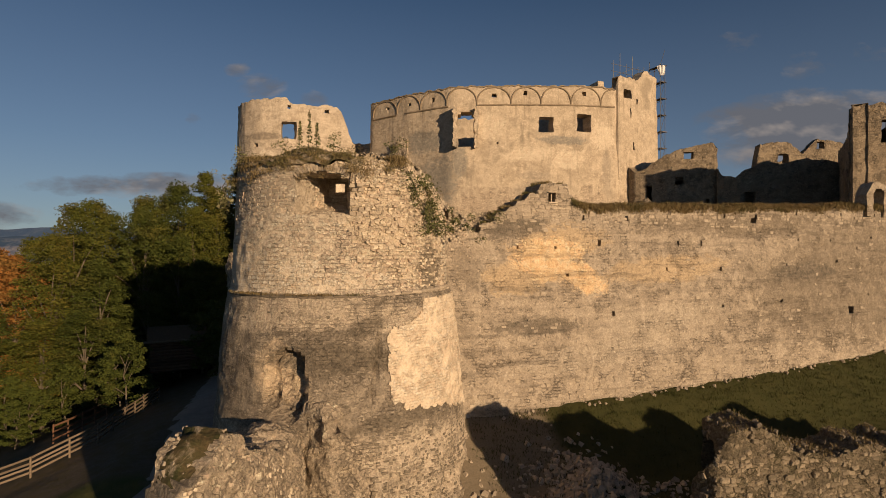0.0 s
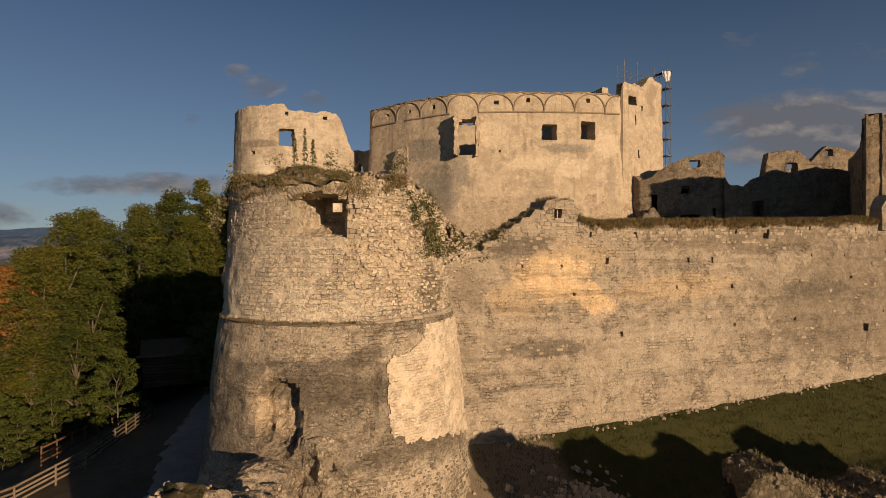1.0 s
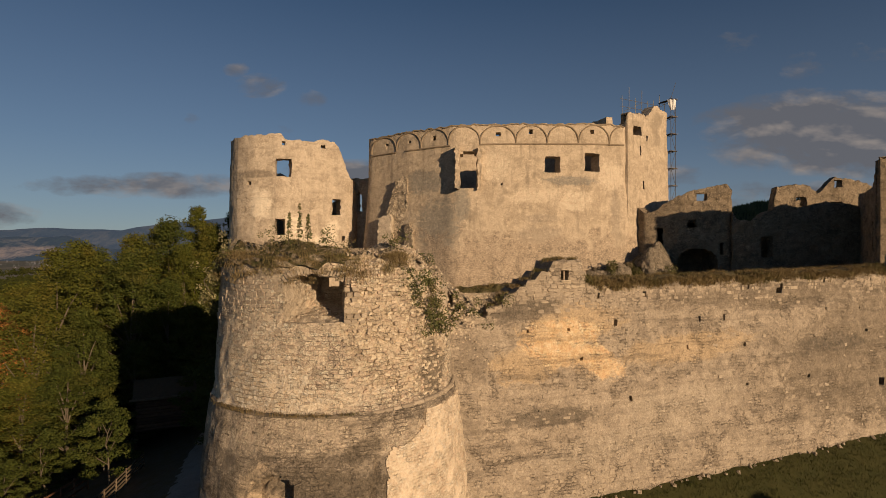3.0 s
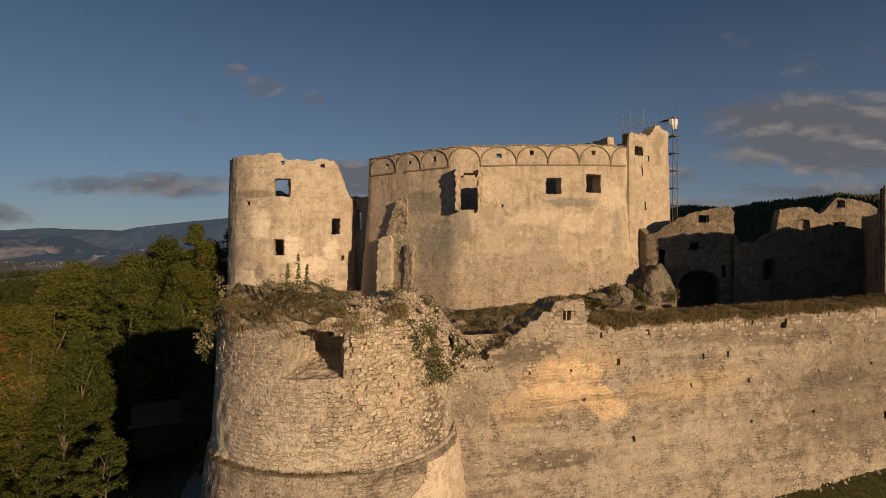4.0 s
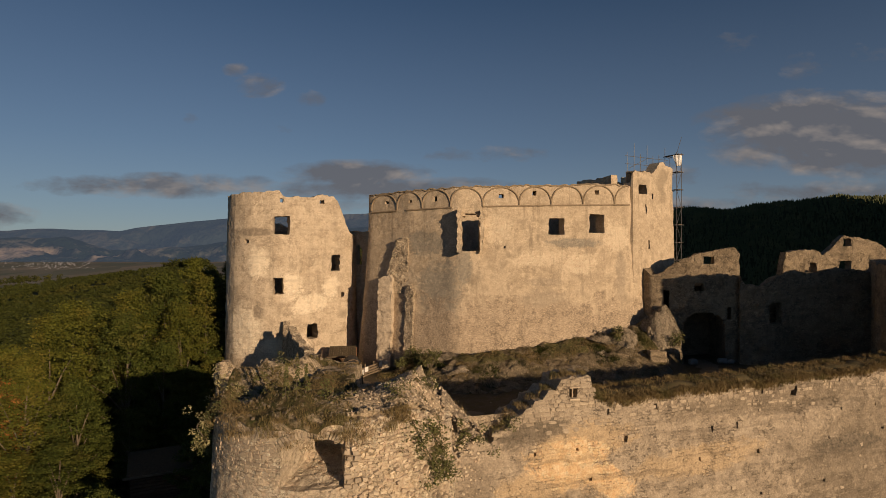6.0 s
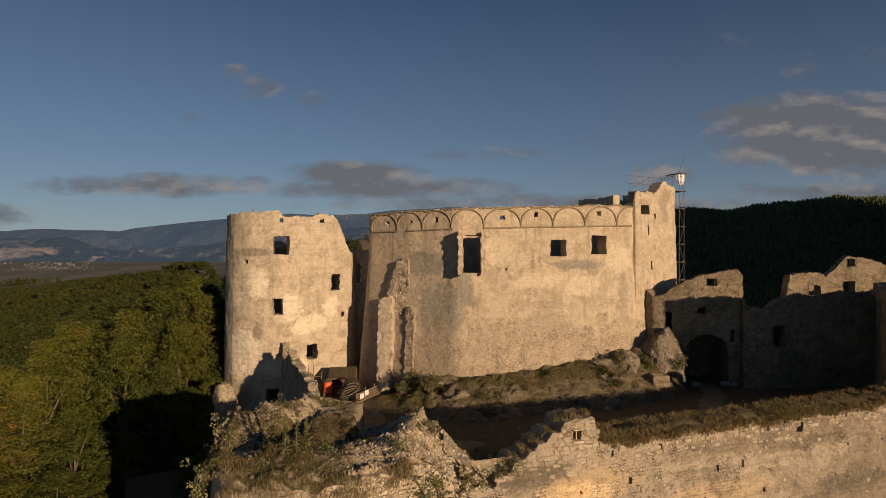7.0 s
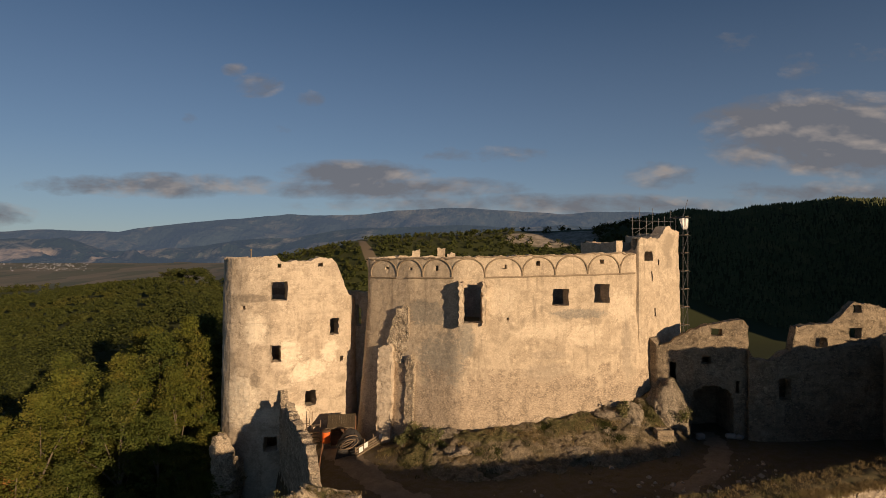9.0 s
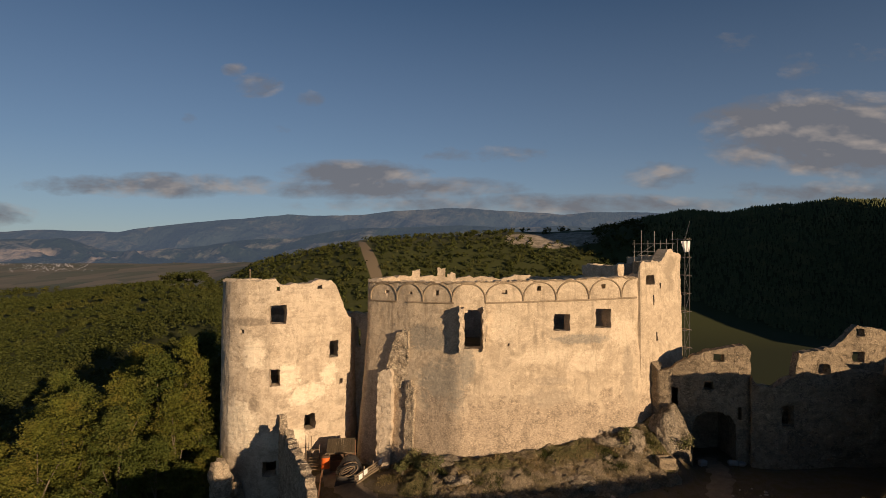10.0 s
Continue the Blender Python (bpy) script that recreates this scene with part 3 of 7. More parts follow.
def patch(name, surface, u0, u1, z0, z1, mat, parent, inside, lift=0.035, size=0.16, label=""):
    """A thin coat of render on a wall's face, with an uneven outline."""
    nu, nz = max(2, round((u1 - u0) / size)), max(2, round((z1 - z0) / size))
    verts = []
    for k in (lift, -0.05):
        for i in range(nu + 1):
            for q in range(nz + 1):
                u, z = u0 + (u1 - u0) * i / nu, z0 + (z1 - z0) * q / nz
                v, nrm = surface(u, z, k + 0.012 * noise.noise((u * 3, z * 3, 1)))
                j = 0.16 * noise.noise_vector((u * 5, z * 5, 2))
                verts.append((v.x + j.x * 0.35, v.y + j.y * 0.1, v.z + j.z))
    half = (nu + 1) * (nz + 1)
    live = {(i, q) for i in range(nu) for q in range(nz) if inside(u0 + (u1 - u0) * (i + 0.5) / nu, z0 + (z1 - z0) * (q + 0.5) / nz)}
    faces = []
    for i, q in live:
        a, b = i * (nz + 1) + q, (i + 1) * (nz + 1) + q
        faces.append((a, b, b + 1, a + 1))
        for di, dq, e, f in ((-1, 0, a + 1, a), (1, 0, b, b + 1), (0, -1, a, b), (0, 1, b + 1, a + 1)):
            if (i + di, q + dq) not in live:
                faces.append((e, half + e, half + f, f))
    return piece(name, verts, faces, mat, parent, label, smooth=False)


def blades(name, spots, mat, parent, seed, height=0.35, spread=0.18, per=5, label="", wide=0.035):
    """Tufts of grass: thin bent blades at the given feet."""
    rnd = random.Random(seed)
    verts, faces = [], []
    for x, y, z in spots:
        s = rnd.uniform(0.6, 1.4)
        for _ in range(per):
            a, h = rnd.uniform(0, 6.283), height * s * rnd.uniform(0.6, 1.3)
            bx, by = x + rnd.uniform(-spread, spread), y + rnd.uniform(-spread, spread)
            dx, dy = math.cos(a), math.sin(a)
            b = rnd.uniform(0.3, 1.6) * h
            k = len(verts)
            w = wide * rnd.uniform(0.7, 1.4)
            verts += [(bx - dy * w, by + dx * w, z - 0.04), (bx + dy * w, by - dx * w, z - 0.04), (bx + dx * b * 0.4 + dy * w * 0.8, by + dy * b * 0.4 - dx * w * 0.8, z + h * 0.6),
                      (bx + dx * b * 0.4 - dy * w * 0.8, by + dy * b * 0.4 + dx * w * 0.8, z + h * 0.6), (bx + dx * b, by + dy * b, z + h)]
            faces += [(k, k + 1, k + 2, k + 3), (k + 3, k + 2, k + 4)]
    ob = piece(name, verts, faces, mat, parent, label)
    return tagged(ob, kind="stuff")


def leaf_cloud(rnd, verts, faces, centre, radius, count, size, squash=0.8):
    """Leaves scattered in the shell of an uneven clump."""
    cx, cy, cz = centre
    for _ in range(count):
        d = Vector((rnd.gauss(0, 1), rnd.gauss(0, 1), rnd.gauss(0, 1))).normalized()
        r = radius * (0.45 + 0.6 * rnd.random() ** 0.6)
        x, y, z = cx + d.x * r, cy + d.y * r, cz + d.z * r * squash
        t = Vector((rnd.gauss(0, 1), rnd.gauss(0, 1), rnd.gauss(0, 0.6))).normalized()
        n = d + Vector((rnd.gauss(0, 0.5), rnd.gauss(0, 0.5), rnd.gauss(0.3, 0.5)))
        s = t.cross(n).normalized() * size * rnd.uniform(0.3, 0.55)
        t = t * size * rnd.uniform(0.6, 1.1)
        k = len(verts)
        verts += [(x - t.x, y - t.y, z - t.z), (x + s.x, y + s.y, z + s.z), (x + t.x, y + t.y, z + t.z), (x - s.x, y - s.y, z - s.z)]
        faces.append((k, k + 1, k + 2, k + 3))


def shrub(x, y, z, height, seed, label, mat=None, lean=(0, 0), leaf=0.09, count=90):
    rnd = random.Random(seed)
    b = base("shrub", x, y, z, label, "shrub")
    bm = bmesh.new()
    verts, faces = [], []
    for _ in range(6):
        tip = Vector((x + lean[0] + rnd.uniform(-0.45, 0.45) * height, y + lean[1] + rnd.uniform(-0.45, 0.45) * height, z + height * rnd.uniform(0.55, 1.0)))
        mid = Vector((x, y, z)).lerp(tip, 0.5) + Vector((rnd.uniform(-0.1, 0.1), rnd.uniform(-0.1, 0.1), 0.1)) * height
        bm_rod(bm, (x, y, z - 0.1), mid, 0.02 * height, 0.013 * height, 5)
        bm_rod(bm, mid, tip, 0.013 * height, 0.005 * height, 5)
        for c, f in ((mid, 0.7), (mid.lerp(tip, 0.5), 1.0), (tip, 0.8)):
            leaf_cloud(rnd, verts, faces, c, height * 0.2, round(count * f / 3), leaf, 0.9)
    part("woody_stem", bm, BARK, b)
    piece("foliage", verts, faces, mat or SHRUB, b)
    return b


BARK = plain("bark", (0.10, 0.08, 0.055), (0.17, 0.14, 0.10), 5.0, 0.95, 0.02, squash=(1, 1, 0.2))

PALE_LEAF = leaf_mat("pale_shrub_leaves", (0.22, 0.20, 0.09), (0.34, 0.30, 0.16), (0.15, 0.14, 0.06), 0.8)

# ---------------------------------------------------------------- land
def smooth(a, b, x):
    f = min(max((x - a) / (b - a), 0.0), 1.0)
    return f * f * (3 - 2 * f)


def mix(a, b, f):
    return a + (b - a) * f


# the curtain wall's foot: a straight line that climbs to the right
CW_A, CW_D = Vector((1.2, 32.35)), Vector((0.953, 0.302)).normalized()
CW_N = Vector((CW_D.y, -CW_D.x))
BAST = Vector((-5.5, 31.0))
ridge_top = lerp_line([(-0.9, -70), (-0.4, -60), (-0.33, -25), (-0.14, 50), (0.0, 62), (0.2, 78), (0.42, 118), (0.5, 120), (0.6, 150), (0.7, 172), (0.8, 168), (1.2, 230), (2.5, 160)])


def yard(x, y):
    """The courtyard inside the walls, with the rock under the palace."""
    c = -1.6 + (0.05 if x > 0 else 0.09) * x + 0.15 * noise.noise((x * 0.3, y * 0.3, 1))
    c = mix(c, c - 1.2, smooth(52, 44, y) * smooth(-1, -6, x))
    c += 0.75 * math.exp(-(((x + 5.5) / 4) ** 2 + ((y - 57.5) / 3.5) ** 2)) + 0.7 * math.exp(-(((x + 10.2) / 4) ** 2 + ((y - 61) / 4) ** 2))
    face = lerp_line([(-9, 64.5), (-3.8, 60.8), (1.2, 57.4), (11, 58.6), (18.8, 60.3), (25, 63.5)])(x)
    foot = lerp_line([(-9, -2.6), (-5, -1.0), (-3, 0.2), (2, 0.8), (12, 1.8), (18, 2.8), (21, 4.0), (24, 2.4)])(x)
    d = face - y
    rock = min(max((6.4 - d + 0.5 * noise.fractal((x * 0.5, y * 0.5, 3), 1, 2, 3)) / 5.6, 0.0), 1.0)
    rock *= smooth(-8.5, -4, x) * smooth(23.5, 20.5, x)
    return mix(c, max(foot + 0.25 * noise.fractal((x * 0.9, y * 0.9, 4), 1, 2, 4), c), rock)


wall_foot = lerp_line([(-12, -9.6), (0, -9.3), (10.5, -8.95), (20, -8.35), (33.7, -7.35), (60, -5.0)])


def outside(x, y):
    """The ditch, the meadow and the slope with the path, before the walls."""
    p = Vector((x, y)) - CW_A
    along, away = p.dot(CW_D), p.dot(CW_N)
    foot = wall_foot(along)
    meadow = foot - 0.72 * min(max(away - 0.3, 0.0), 4.6) - 0.02 * max(away - 5, 0)
    left = -10.6 - 0.30 * max(0.0, -17 - x) - 0.1 * max(0.0, 36 - y) * smooth(0, -10, x)
    left = max(left, -24.0)
    z = mix(left, meadow, smooth(-9, 0.5, x))
    z += 3.0 * math.exp(-(((x + 7.8) / 1.5) ** 2 + ((y - 22.6) / 2.2) ** 2))
    z += 1.5 * max(0.0, 1 - math.hypot(x - 7.7, y - 28.4) / 2.7)
    return z + 0.12 * noise.fractal((x * 0.35, y * 0.35, 2), 1, 2, 3)


def far_land(x, y):
    dist = math.hypot(x, y - 55)
    q, d = x / max(y, 1.0), y
    drop = -12 - 140 * smooth(48, 450, dist)
    plateau = -19 + 11 * smooth(80, 380, d) + 5 * noise.noise((x * 0.008, y * 0.008, 0)) - 15 * smooth(-0.42, -0.9, q)
    z = mix(drop, plateau, smooth(-0.26, -0.42, q) * (1 - smooth(430, 900, d)) * smooth(20, 50, y))
    z = mix(z, -108 + 42 * smooth(1600, 3400, d), smooth(-0.2, -0.34, q) * smooth(900, 1500, d))
    rise = smooth(1000, 1800, d) * (1 - 0.8 * smooth(1800, 3200, d))
    lump = (16 + 16 * smooth(0.36, 0.5, q)) * noise.fractal((x * 0.0035, y * 0.0035, 5), 1, 2, 4) * rise
    z = mix(z, ridge_top(q), rise * smooth(-0.44, -0.3, q)) + lump * smooth(-0.4, -0.25, q)
    # unseen ridge added across the side valley, hides low sun from the spruces
    s, c = 0.59 * x - 0.80 * y, 0.80 * x + 0.59 * y
    z += 640 * math.exp(-((s - 200) / 230) ** 2) * smooth(1040, 1300, c) * smooth(2300, 1700, c) * (1 + 0.25 * noise.fractal((x * 0.004, y * 0.004, 12), 1, 2, 3))
    if y < 20:
        z = mix(-14 - 0.02 * dist, z, smooth(-40, 20, y))
    return z


yard_edge = lerp_line([(34, -9.6), (45, -9.9), (49.3, -11.0), (57.8, -15.0), (63, -16.8), (70, -17.0)])


def land(x, y):
    p = Vector((x, y)) - CW_A
    away = p.dot(CW_N)
    near = outside(x, y)
    inside = min(smooth(-0.9, -1.6, away), smooth(yard_edge(y) - 1.4, yard_edge(y), x), smooth(30.2, 31.4, y) if x < 2 else 1.0)
    z = mix(near, yard(x, y), inside)
    return mix(z, far_land(x, y), smooth(40, 85, math.hypot(x - 5, y - 42) * (1.0 if x > -22 or y < 30 else 0.85)))


def axis(lo, hi, fine, reach, growth=1.17):
    vals = [lo + (hi - lo) * i / round((hi - lo) / fine) for i in range(round((hi - lo) / fine) + 1)]
    s, v = fine, hi
    while v < reach[1]:
        s *= growth
        s = min(s, 90)
        v += s
        vals.append(v)
    s, v = fine, lo
    while v > reach[0]:
        s *= growth
        s = min(s, 90)
        v -= s
        vals.insert(0, v)
    return vals


def ground_material():
    m, t, b, vec = shader("grass_and_soil", 0.95)
    n1, n2, n3 = noise_tex(t, vec, 0.18, 5, 0.6, 0.5), noise_tex(t, vec, 1.3, 6, 0.65), noise_tex(t, vec, 11, 4, 0.7)
    grass = blend(t, ramp(t, n2, (0.3, 0.0), (0.7, 1.0)), (0.050, 0.062, 0.014), (0.10, 0.092, 0.028))
    soil = blend(t, ramp(t, n3, (0.35, 0.0), (0.65, 1.0)), (0.15, 0.118, 0.08), (0.075, 0.06, 0.04))
    c = blend(t, ramp(t, n1, (0.52, 0.0), (0.62, 1.0)), grass, soil)
    sep = add(t, "ShaderNodeSeparateXYZ")
    link(t, vec, sep.inputs[0])
    # trodden courtyard earth inside the walls, turf outside
    side = math_node(t, "ADD", math_node(t, "MULTIPLY", sep.outputs[0], 0.302), math_node(t, "MULTIPLY", math_node(t, "SUBTRACT", sep.outputs[1], 32.35), -0.953))
    inner = ramp(t, math_node(t, "ADD", math_node(t, "MULTIPLY", side, -0.05), 0.0), (0.02, 0.0), (0.08, 1.0))
    outer = math_node(t, "MULTIPLY", inner, ramp(t, math_node(t, "MULTIPLY", sep.outputs[1], 0.01), (0.70, 1.0), (0.80, 0.0)))
    yard_c = blend(t, ramp(t, n2, (0.42, 0.0), (0.62, 1.0)), soil, (0.095, 0.075, 0.035))
    c = blend(t, outer, c, yard_c)
    meadow = blend(t, ramp(t, n2, (0.3, 0.0), (0.7, 1.0)), (0.030, 0.036, 0.006), (0.048, 0.047, 0.010))
    front = math_node(t, "MULTIPLY", ramp(t, math_node(t, "MULTIPLY", side, 0.05), (0.0, 0.0), (0.03, 1.0)), ramp(t, math_node(t, "MULTIPLY", math_node(t, "SUBTRACT", sep.outputs[0], math_node(t, "MULTIPLY", side, 0.35)), 0.02), (0.10, 0.0), (0.115, 1.0)))
    apron = math_node(t, "MULTIPLY", ramp(t, math_node(t, "MULTIPLY", side, 0.05), (0.0, 0.0), (0.03, 1.0)), ramp(t, math_node(t, "ADD", math_node(t, "MULTIPLY", sep.outputs[0], 0.02), 0.5), (0.46, 0.0), (0.50, 1.0)))
    c = blend(t, math_node(t, "MULTIPLY", apron, 0.85), c, blend(t, ramp(t, n3, (0.3, 0.0), (0.7, 1.0)), (0.26, 0.205, 0.145), (0.17, 0.135, 0.095)))
    c = blend(t, math_node(t, "MULTIPLY", front, 0.92), c, meadow)
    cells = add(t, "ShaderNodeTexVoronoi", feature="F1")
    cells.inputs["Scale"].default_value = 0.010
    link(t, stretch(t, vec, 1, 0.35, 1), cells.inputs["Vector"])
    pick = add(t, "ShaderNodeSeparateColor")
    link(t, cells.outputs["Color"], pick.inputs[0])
    # field tones greyed, valley haze put into the colour
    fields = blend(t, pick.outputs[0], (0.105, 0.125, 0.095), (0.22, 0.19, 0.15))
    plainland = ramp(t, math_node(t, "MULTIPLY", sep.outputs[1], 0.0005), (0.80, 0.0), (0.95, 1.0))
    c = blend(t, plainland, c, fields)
    woods = ramp(t, math_node(t, "MULTIPLY", sep.outputs[1], 0.001), (0.09, 0.0), (0.2, 1.0))
    c = blend(t, math_node(t, "MULTIPLY", math_node(t, "SUBTRACT", woods, plainland, True), 0.8), c, (0.045, 0.053, 0.014))
    steep = ramp(t, math_node(t, "SUBTRACT", math_node(t, "DIVIDE", sep.outputs[0], math_node(t, "MAXIMUM", sep.outputs[1], 1.0)), 0.0), (0.30, 0.0), (0.38, 1.0))
    c = blend(t, math_node(t, "MULTIPLY", math_node(t, "MULTIPLY", steep, woods), 0.85), c, (0.045, 0.052, 0.020))
    # felled strips on the far hill
    for sx, sy, rx, ry, slant in ((-178, 1475, 15, 230, 0.27),):
        ex = math_node(t, "DIVIDE", math_node(t, "SUBTRACT", math_node(t, "ADD", sep.outputs[0], math_node(t, "MULTIPLY", math_node(t, "SUBTRACT", sep.outputs[1], sy), slant)), sx), rx)
        ey = math_node(t, "DIVIDE", math_node(t, "SUBTRACT", sep.outputs[1], sy), ry)
        e2 = math_node(t, "SUBTRACT", 1.3, math_node(t, "ADD", math_node(t, "MULTIPLY", ex, ex), math_node(t, "MULTIPLY", ey, ey)))
        c = blend(t, ramp(t, e2, (0.0, 0.0), (0.4, 1.0)), c, (0.20, 0.155, 0.10))
    # bare quarry rock on the far hill
    qx = math_node(t, "MULTIPLY", math_node(t, "SUBTRACT", sep.outputs[0], 330), 0.0065)
    qy = math_node(t, "MULTIPLY", math_node(t, "SUBTRACT", sep.outputs[1], 1640), 0.011)
    pit_e = math_node(t, "SUBTRACT", 1.0, math_node(t, "ADD", math_node(t, "MULTIPLY", qx, qx), math_node(t, "MULTIPLY", qy, qy)))
    pit_m = ramp(t, math_node(t, "ADD", pit_e, math_node(t, "MULTIPLY", math_node(t, "SUBTRACT", noise_tex(t, vec, 0.02, 5, 0.6), 0.5), 2.0)), (0.0, 0.0), (0.3, 1.0))
    c = blend(t, pit_m, c, blend(t, ramp(t, noise_tex(t, vec, 0.05, 5, 0.7), (0.4, 0.0), (0.6, 1.0)), (0.42, 0.35, 0.27), (0.20, 0.17, 0.12)))
    link(t, c, b.inputs["Base Color"])
    bump(t, b, math_node(t, "ADD", n2, math_node(t, "MULTIPLY", n3, 0.5)), 1.0, 0.08)
    return m


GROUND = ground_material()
gx, gy = axis(-50, 46, 0.8, (-4700, 4700)), axis(8, 74, 0.8, (-900, 4900))
verts = [(x, y, land(x, y)) for x in gx for y in gy]
ny = len(gy)
faces = [(i * ny + k, (i + 1) * ny + k, (i + 1) * ny + k + 1, i * ny + k + 1) for i in range(len(gx) - 1) for k in range(ny - 1)]
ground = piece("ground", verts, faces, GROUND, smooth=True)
tagged(ground, "grassy castle hill with wooded valley land to the horizon", "ground", kind="structure")


# distant mountains, a backdrop whose blue evening haze is a glow in the material
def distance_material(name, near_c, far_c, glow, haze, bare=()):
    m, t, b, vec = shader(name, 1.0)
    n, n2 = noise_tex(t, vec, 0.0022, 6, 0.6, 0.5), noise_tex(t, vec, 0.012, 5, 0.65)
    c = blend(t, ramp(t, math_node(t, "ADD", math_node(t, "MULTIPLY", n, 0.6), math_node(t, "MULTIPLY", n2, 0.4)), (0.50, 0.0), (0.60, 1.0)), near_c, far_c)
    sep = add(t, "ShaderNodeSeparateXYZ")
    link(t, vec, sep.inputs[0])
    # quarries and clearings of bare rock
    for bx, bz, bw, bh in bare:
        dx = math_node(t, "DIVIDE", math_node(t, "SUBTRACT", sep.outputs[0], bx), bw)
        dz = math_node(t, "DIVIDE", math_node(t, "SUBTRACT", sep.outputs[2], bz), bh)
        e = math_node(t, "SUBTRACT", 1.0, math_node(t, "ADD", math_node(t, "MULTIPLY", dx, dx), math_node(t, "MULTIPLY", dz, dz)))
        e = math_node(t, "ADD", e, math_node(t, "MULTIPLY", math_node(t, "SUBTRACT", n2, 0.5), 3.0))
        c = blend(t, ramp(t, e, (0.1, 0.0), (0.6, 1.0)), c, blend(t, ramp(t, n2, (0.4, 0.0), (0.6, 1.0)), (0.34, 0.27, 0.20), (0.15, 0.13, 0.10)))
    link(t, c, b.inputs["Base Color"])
    # air haze painted on as even emission
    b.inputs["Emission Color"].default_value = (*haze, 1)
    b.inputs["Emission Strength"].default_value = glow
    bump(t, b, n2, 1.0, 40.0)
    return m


def mountain(name, depth, profile, low, seed, mat, label):
    qs = [-1.25 + 2.5 * i / 260 for i in range(261)]
    f = lerp_line(profile)
    verts, nr = [], 21
    for q in qs:
        top = f(q) + depth * 0.0035 * noise.fractal((q * 9, seed, 0), 1, 2, 5)
        for k in range(nr):
            g = k / (nr - 1)
            d = depth + (g - 1) * depth * 0.17 + 0.02 * depth * noise.fractal((q * 7, g * 2, seed), 1, 2, 4)
            z = mix(low, top, g ** 0.8) + (1 - g) * g * depth * (0.07 * noise.fractal((q * 12, g * 2.2, seed + 4), 1, 2, 5) - 0.06 * abs(noise.noise((q * 22 + g * 3, g * 1.5, seed))))
            verts.append((q * d, d, z))
    faces = [(i * nr + k, (i + 1) * nr + k, (i + 1) * nr + k + 1, i * nr + k + 1) for i in range(len(qs) - 1) for k in range(nr - 1)]
    tagged(piece(name, verts, faces, mat, smooth=True), label, "mountains", kind="structure")


def heights(depth, eye, *pairs):
    return [((px - 784) / 1000, eye + (441 - y) / 1000 * depth) for px, y in pairs]


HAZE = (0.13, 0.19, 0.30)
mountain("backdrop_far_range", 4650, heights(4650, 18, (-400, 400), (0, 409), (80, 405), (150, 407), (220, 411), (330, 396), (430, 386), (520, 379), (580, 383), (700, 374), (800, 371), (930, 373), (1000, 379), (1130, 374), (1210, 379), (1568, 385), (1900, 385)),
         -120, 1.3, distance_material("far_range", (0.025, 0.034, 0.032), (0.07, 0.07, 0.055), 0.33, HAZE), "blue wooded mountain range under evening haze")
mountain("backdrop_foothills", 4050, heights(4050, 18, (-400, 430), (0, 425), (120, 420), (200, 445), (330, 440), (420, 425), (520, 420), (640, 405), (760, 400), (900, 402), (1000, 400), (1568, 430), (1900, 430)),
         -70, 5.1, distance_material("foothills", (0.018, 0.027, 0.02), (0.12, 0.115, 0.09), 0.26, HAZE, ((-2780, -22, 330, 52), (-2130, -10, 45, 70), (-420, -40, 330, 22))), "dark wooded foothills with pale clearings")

def top_material():
    m, t, b, vec = shader("overgrown_rubble", 0.95)
    n1, n2, n3 = noise_tex(t, vec, 0.8, 7, 0.7, 0.8), noise_tex(t, vec, 2.5, 6, 0.7), noise_tex(t, vec, 9, 6, 0.75)
    turf = blend(t, ramp(t, n2, (0.38, 0.0), (0.62, 1.0)), (0.13, 0.095, 0.045), (0.062, 0.064, 0.022))
    turf = blend(t, 0.6, turf, ramp(t, n3, (0.3, 0.15), (0.7, 0.85)), "OVERLAY")
    stone = blend(t, ramp(t, n3, (0.4, 0.0), (0.6, 1.0)), (0.30, 0.235, 0.155), (0.56, 0.455, 0.32))
    # turf on the front, bare rubble towards the slid flank and the rear mound
    place = add(t, "ShaderNodeSeparateXYZ")
    link(t, vec, place.inputs[0])
    flank = math_node(t, "MINIMUM", math_node(t, "MULTIPLY", math_node(t, "ADD", place.outputs[0], 4.9), 0.12, True), 0.16)
    rear = math_node(t, "MINIMUM", math_node(t, "MULTIPLY", math_node(t, "SUBTRACT", place.outputs[1], 32.2), 0.1, True), 0.13)
    bare_s = math_node(t, "ADD", n1, math_node(t, "MAXIMUM", flank, rear))
    link(t, blend(t, ramp(t, bare_s, (0.53, 0.0), (0.64, 1.0)), turf, stone), b.inputs["Base Color"])
    bump(t, b, math_node(t, "ADD", n2, math_node(t, "MULTIPLY", n3, 0.5)), 1.0, 0.12)
    return m


OVERGROWN = top_material()


def loose_stones(name, count, place, mat, parent, seed, lo=0.1, hi=0.4):
    rnd = random.Random(seed)
    verts, faces = [], []
    for _ in range(count):
        x, y, z = place(rnd)
        s = rnd.uniform(lo, hi) * rnd.uniform(0.6, 1.0)
        nrm = Vector((rnd.gauss(0, 0.5), rnd.gauss(0, 0.5), 1)).normalized()
        right = nrm.orthogonal().normalized()
        right.rotate(Matrix.Rotation(rnd.uniform(0, 6.28), 3, nrm))
        box_stone(rnd, verts, faces, Vector((x, y, z)), right, nrm.cross(right), nrm, s, s * rnd.uniform(0.5, 1.0), s * 0.4, s * rnd.uniform(0.2, 0.45), 0.3)
    return tagged(piece(name, verts, faces, mat, parent), kind="stuff")


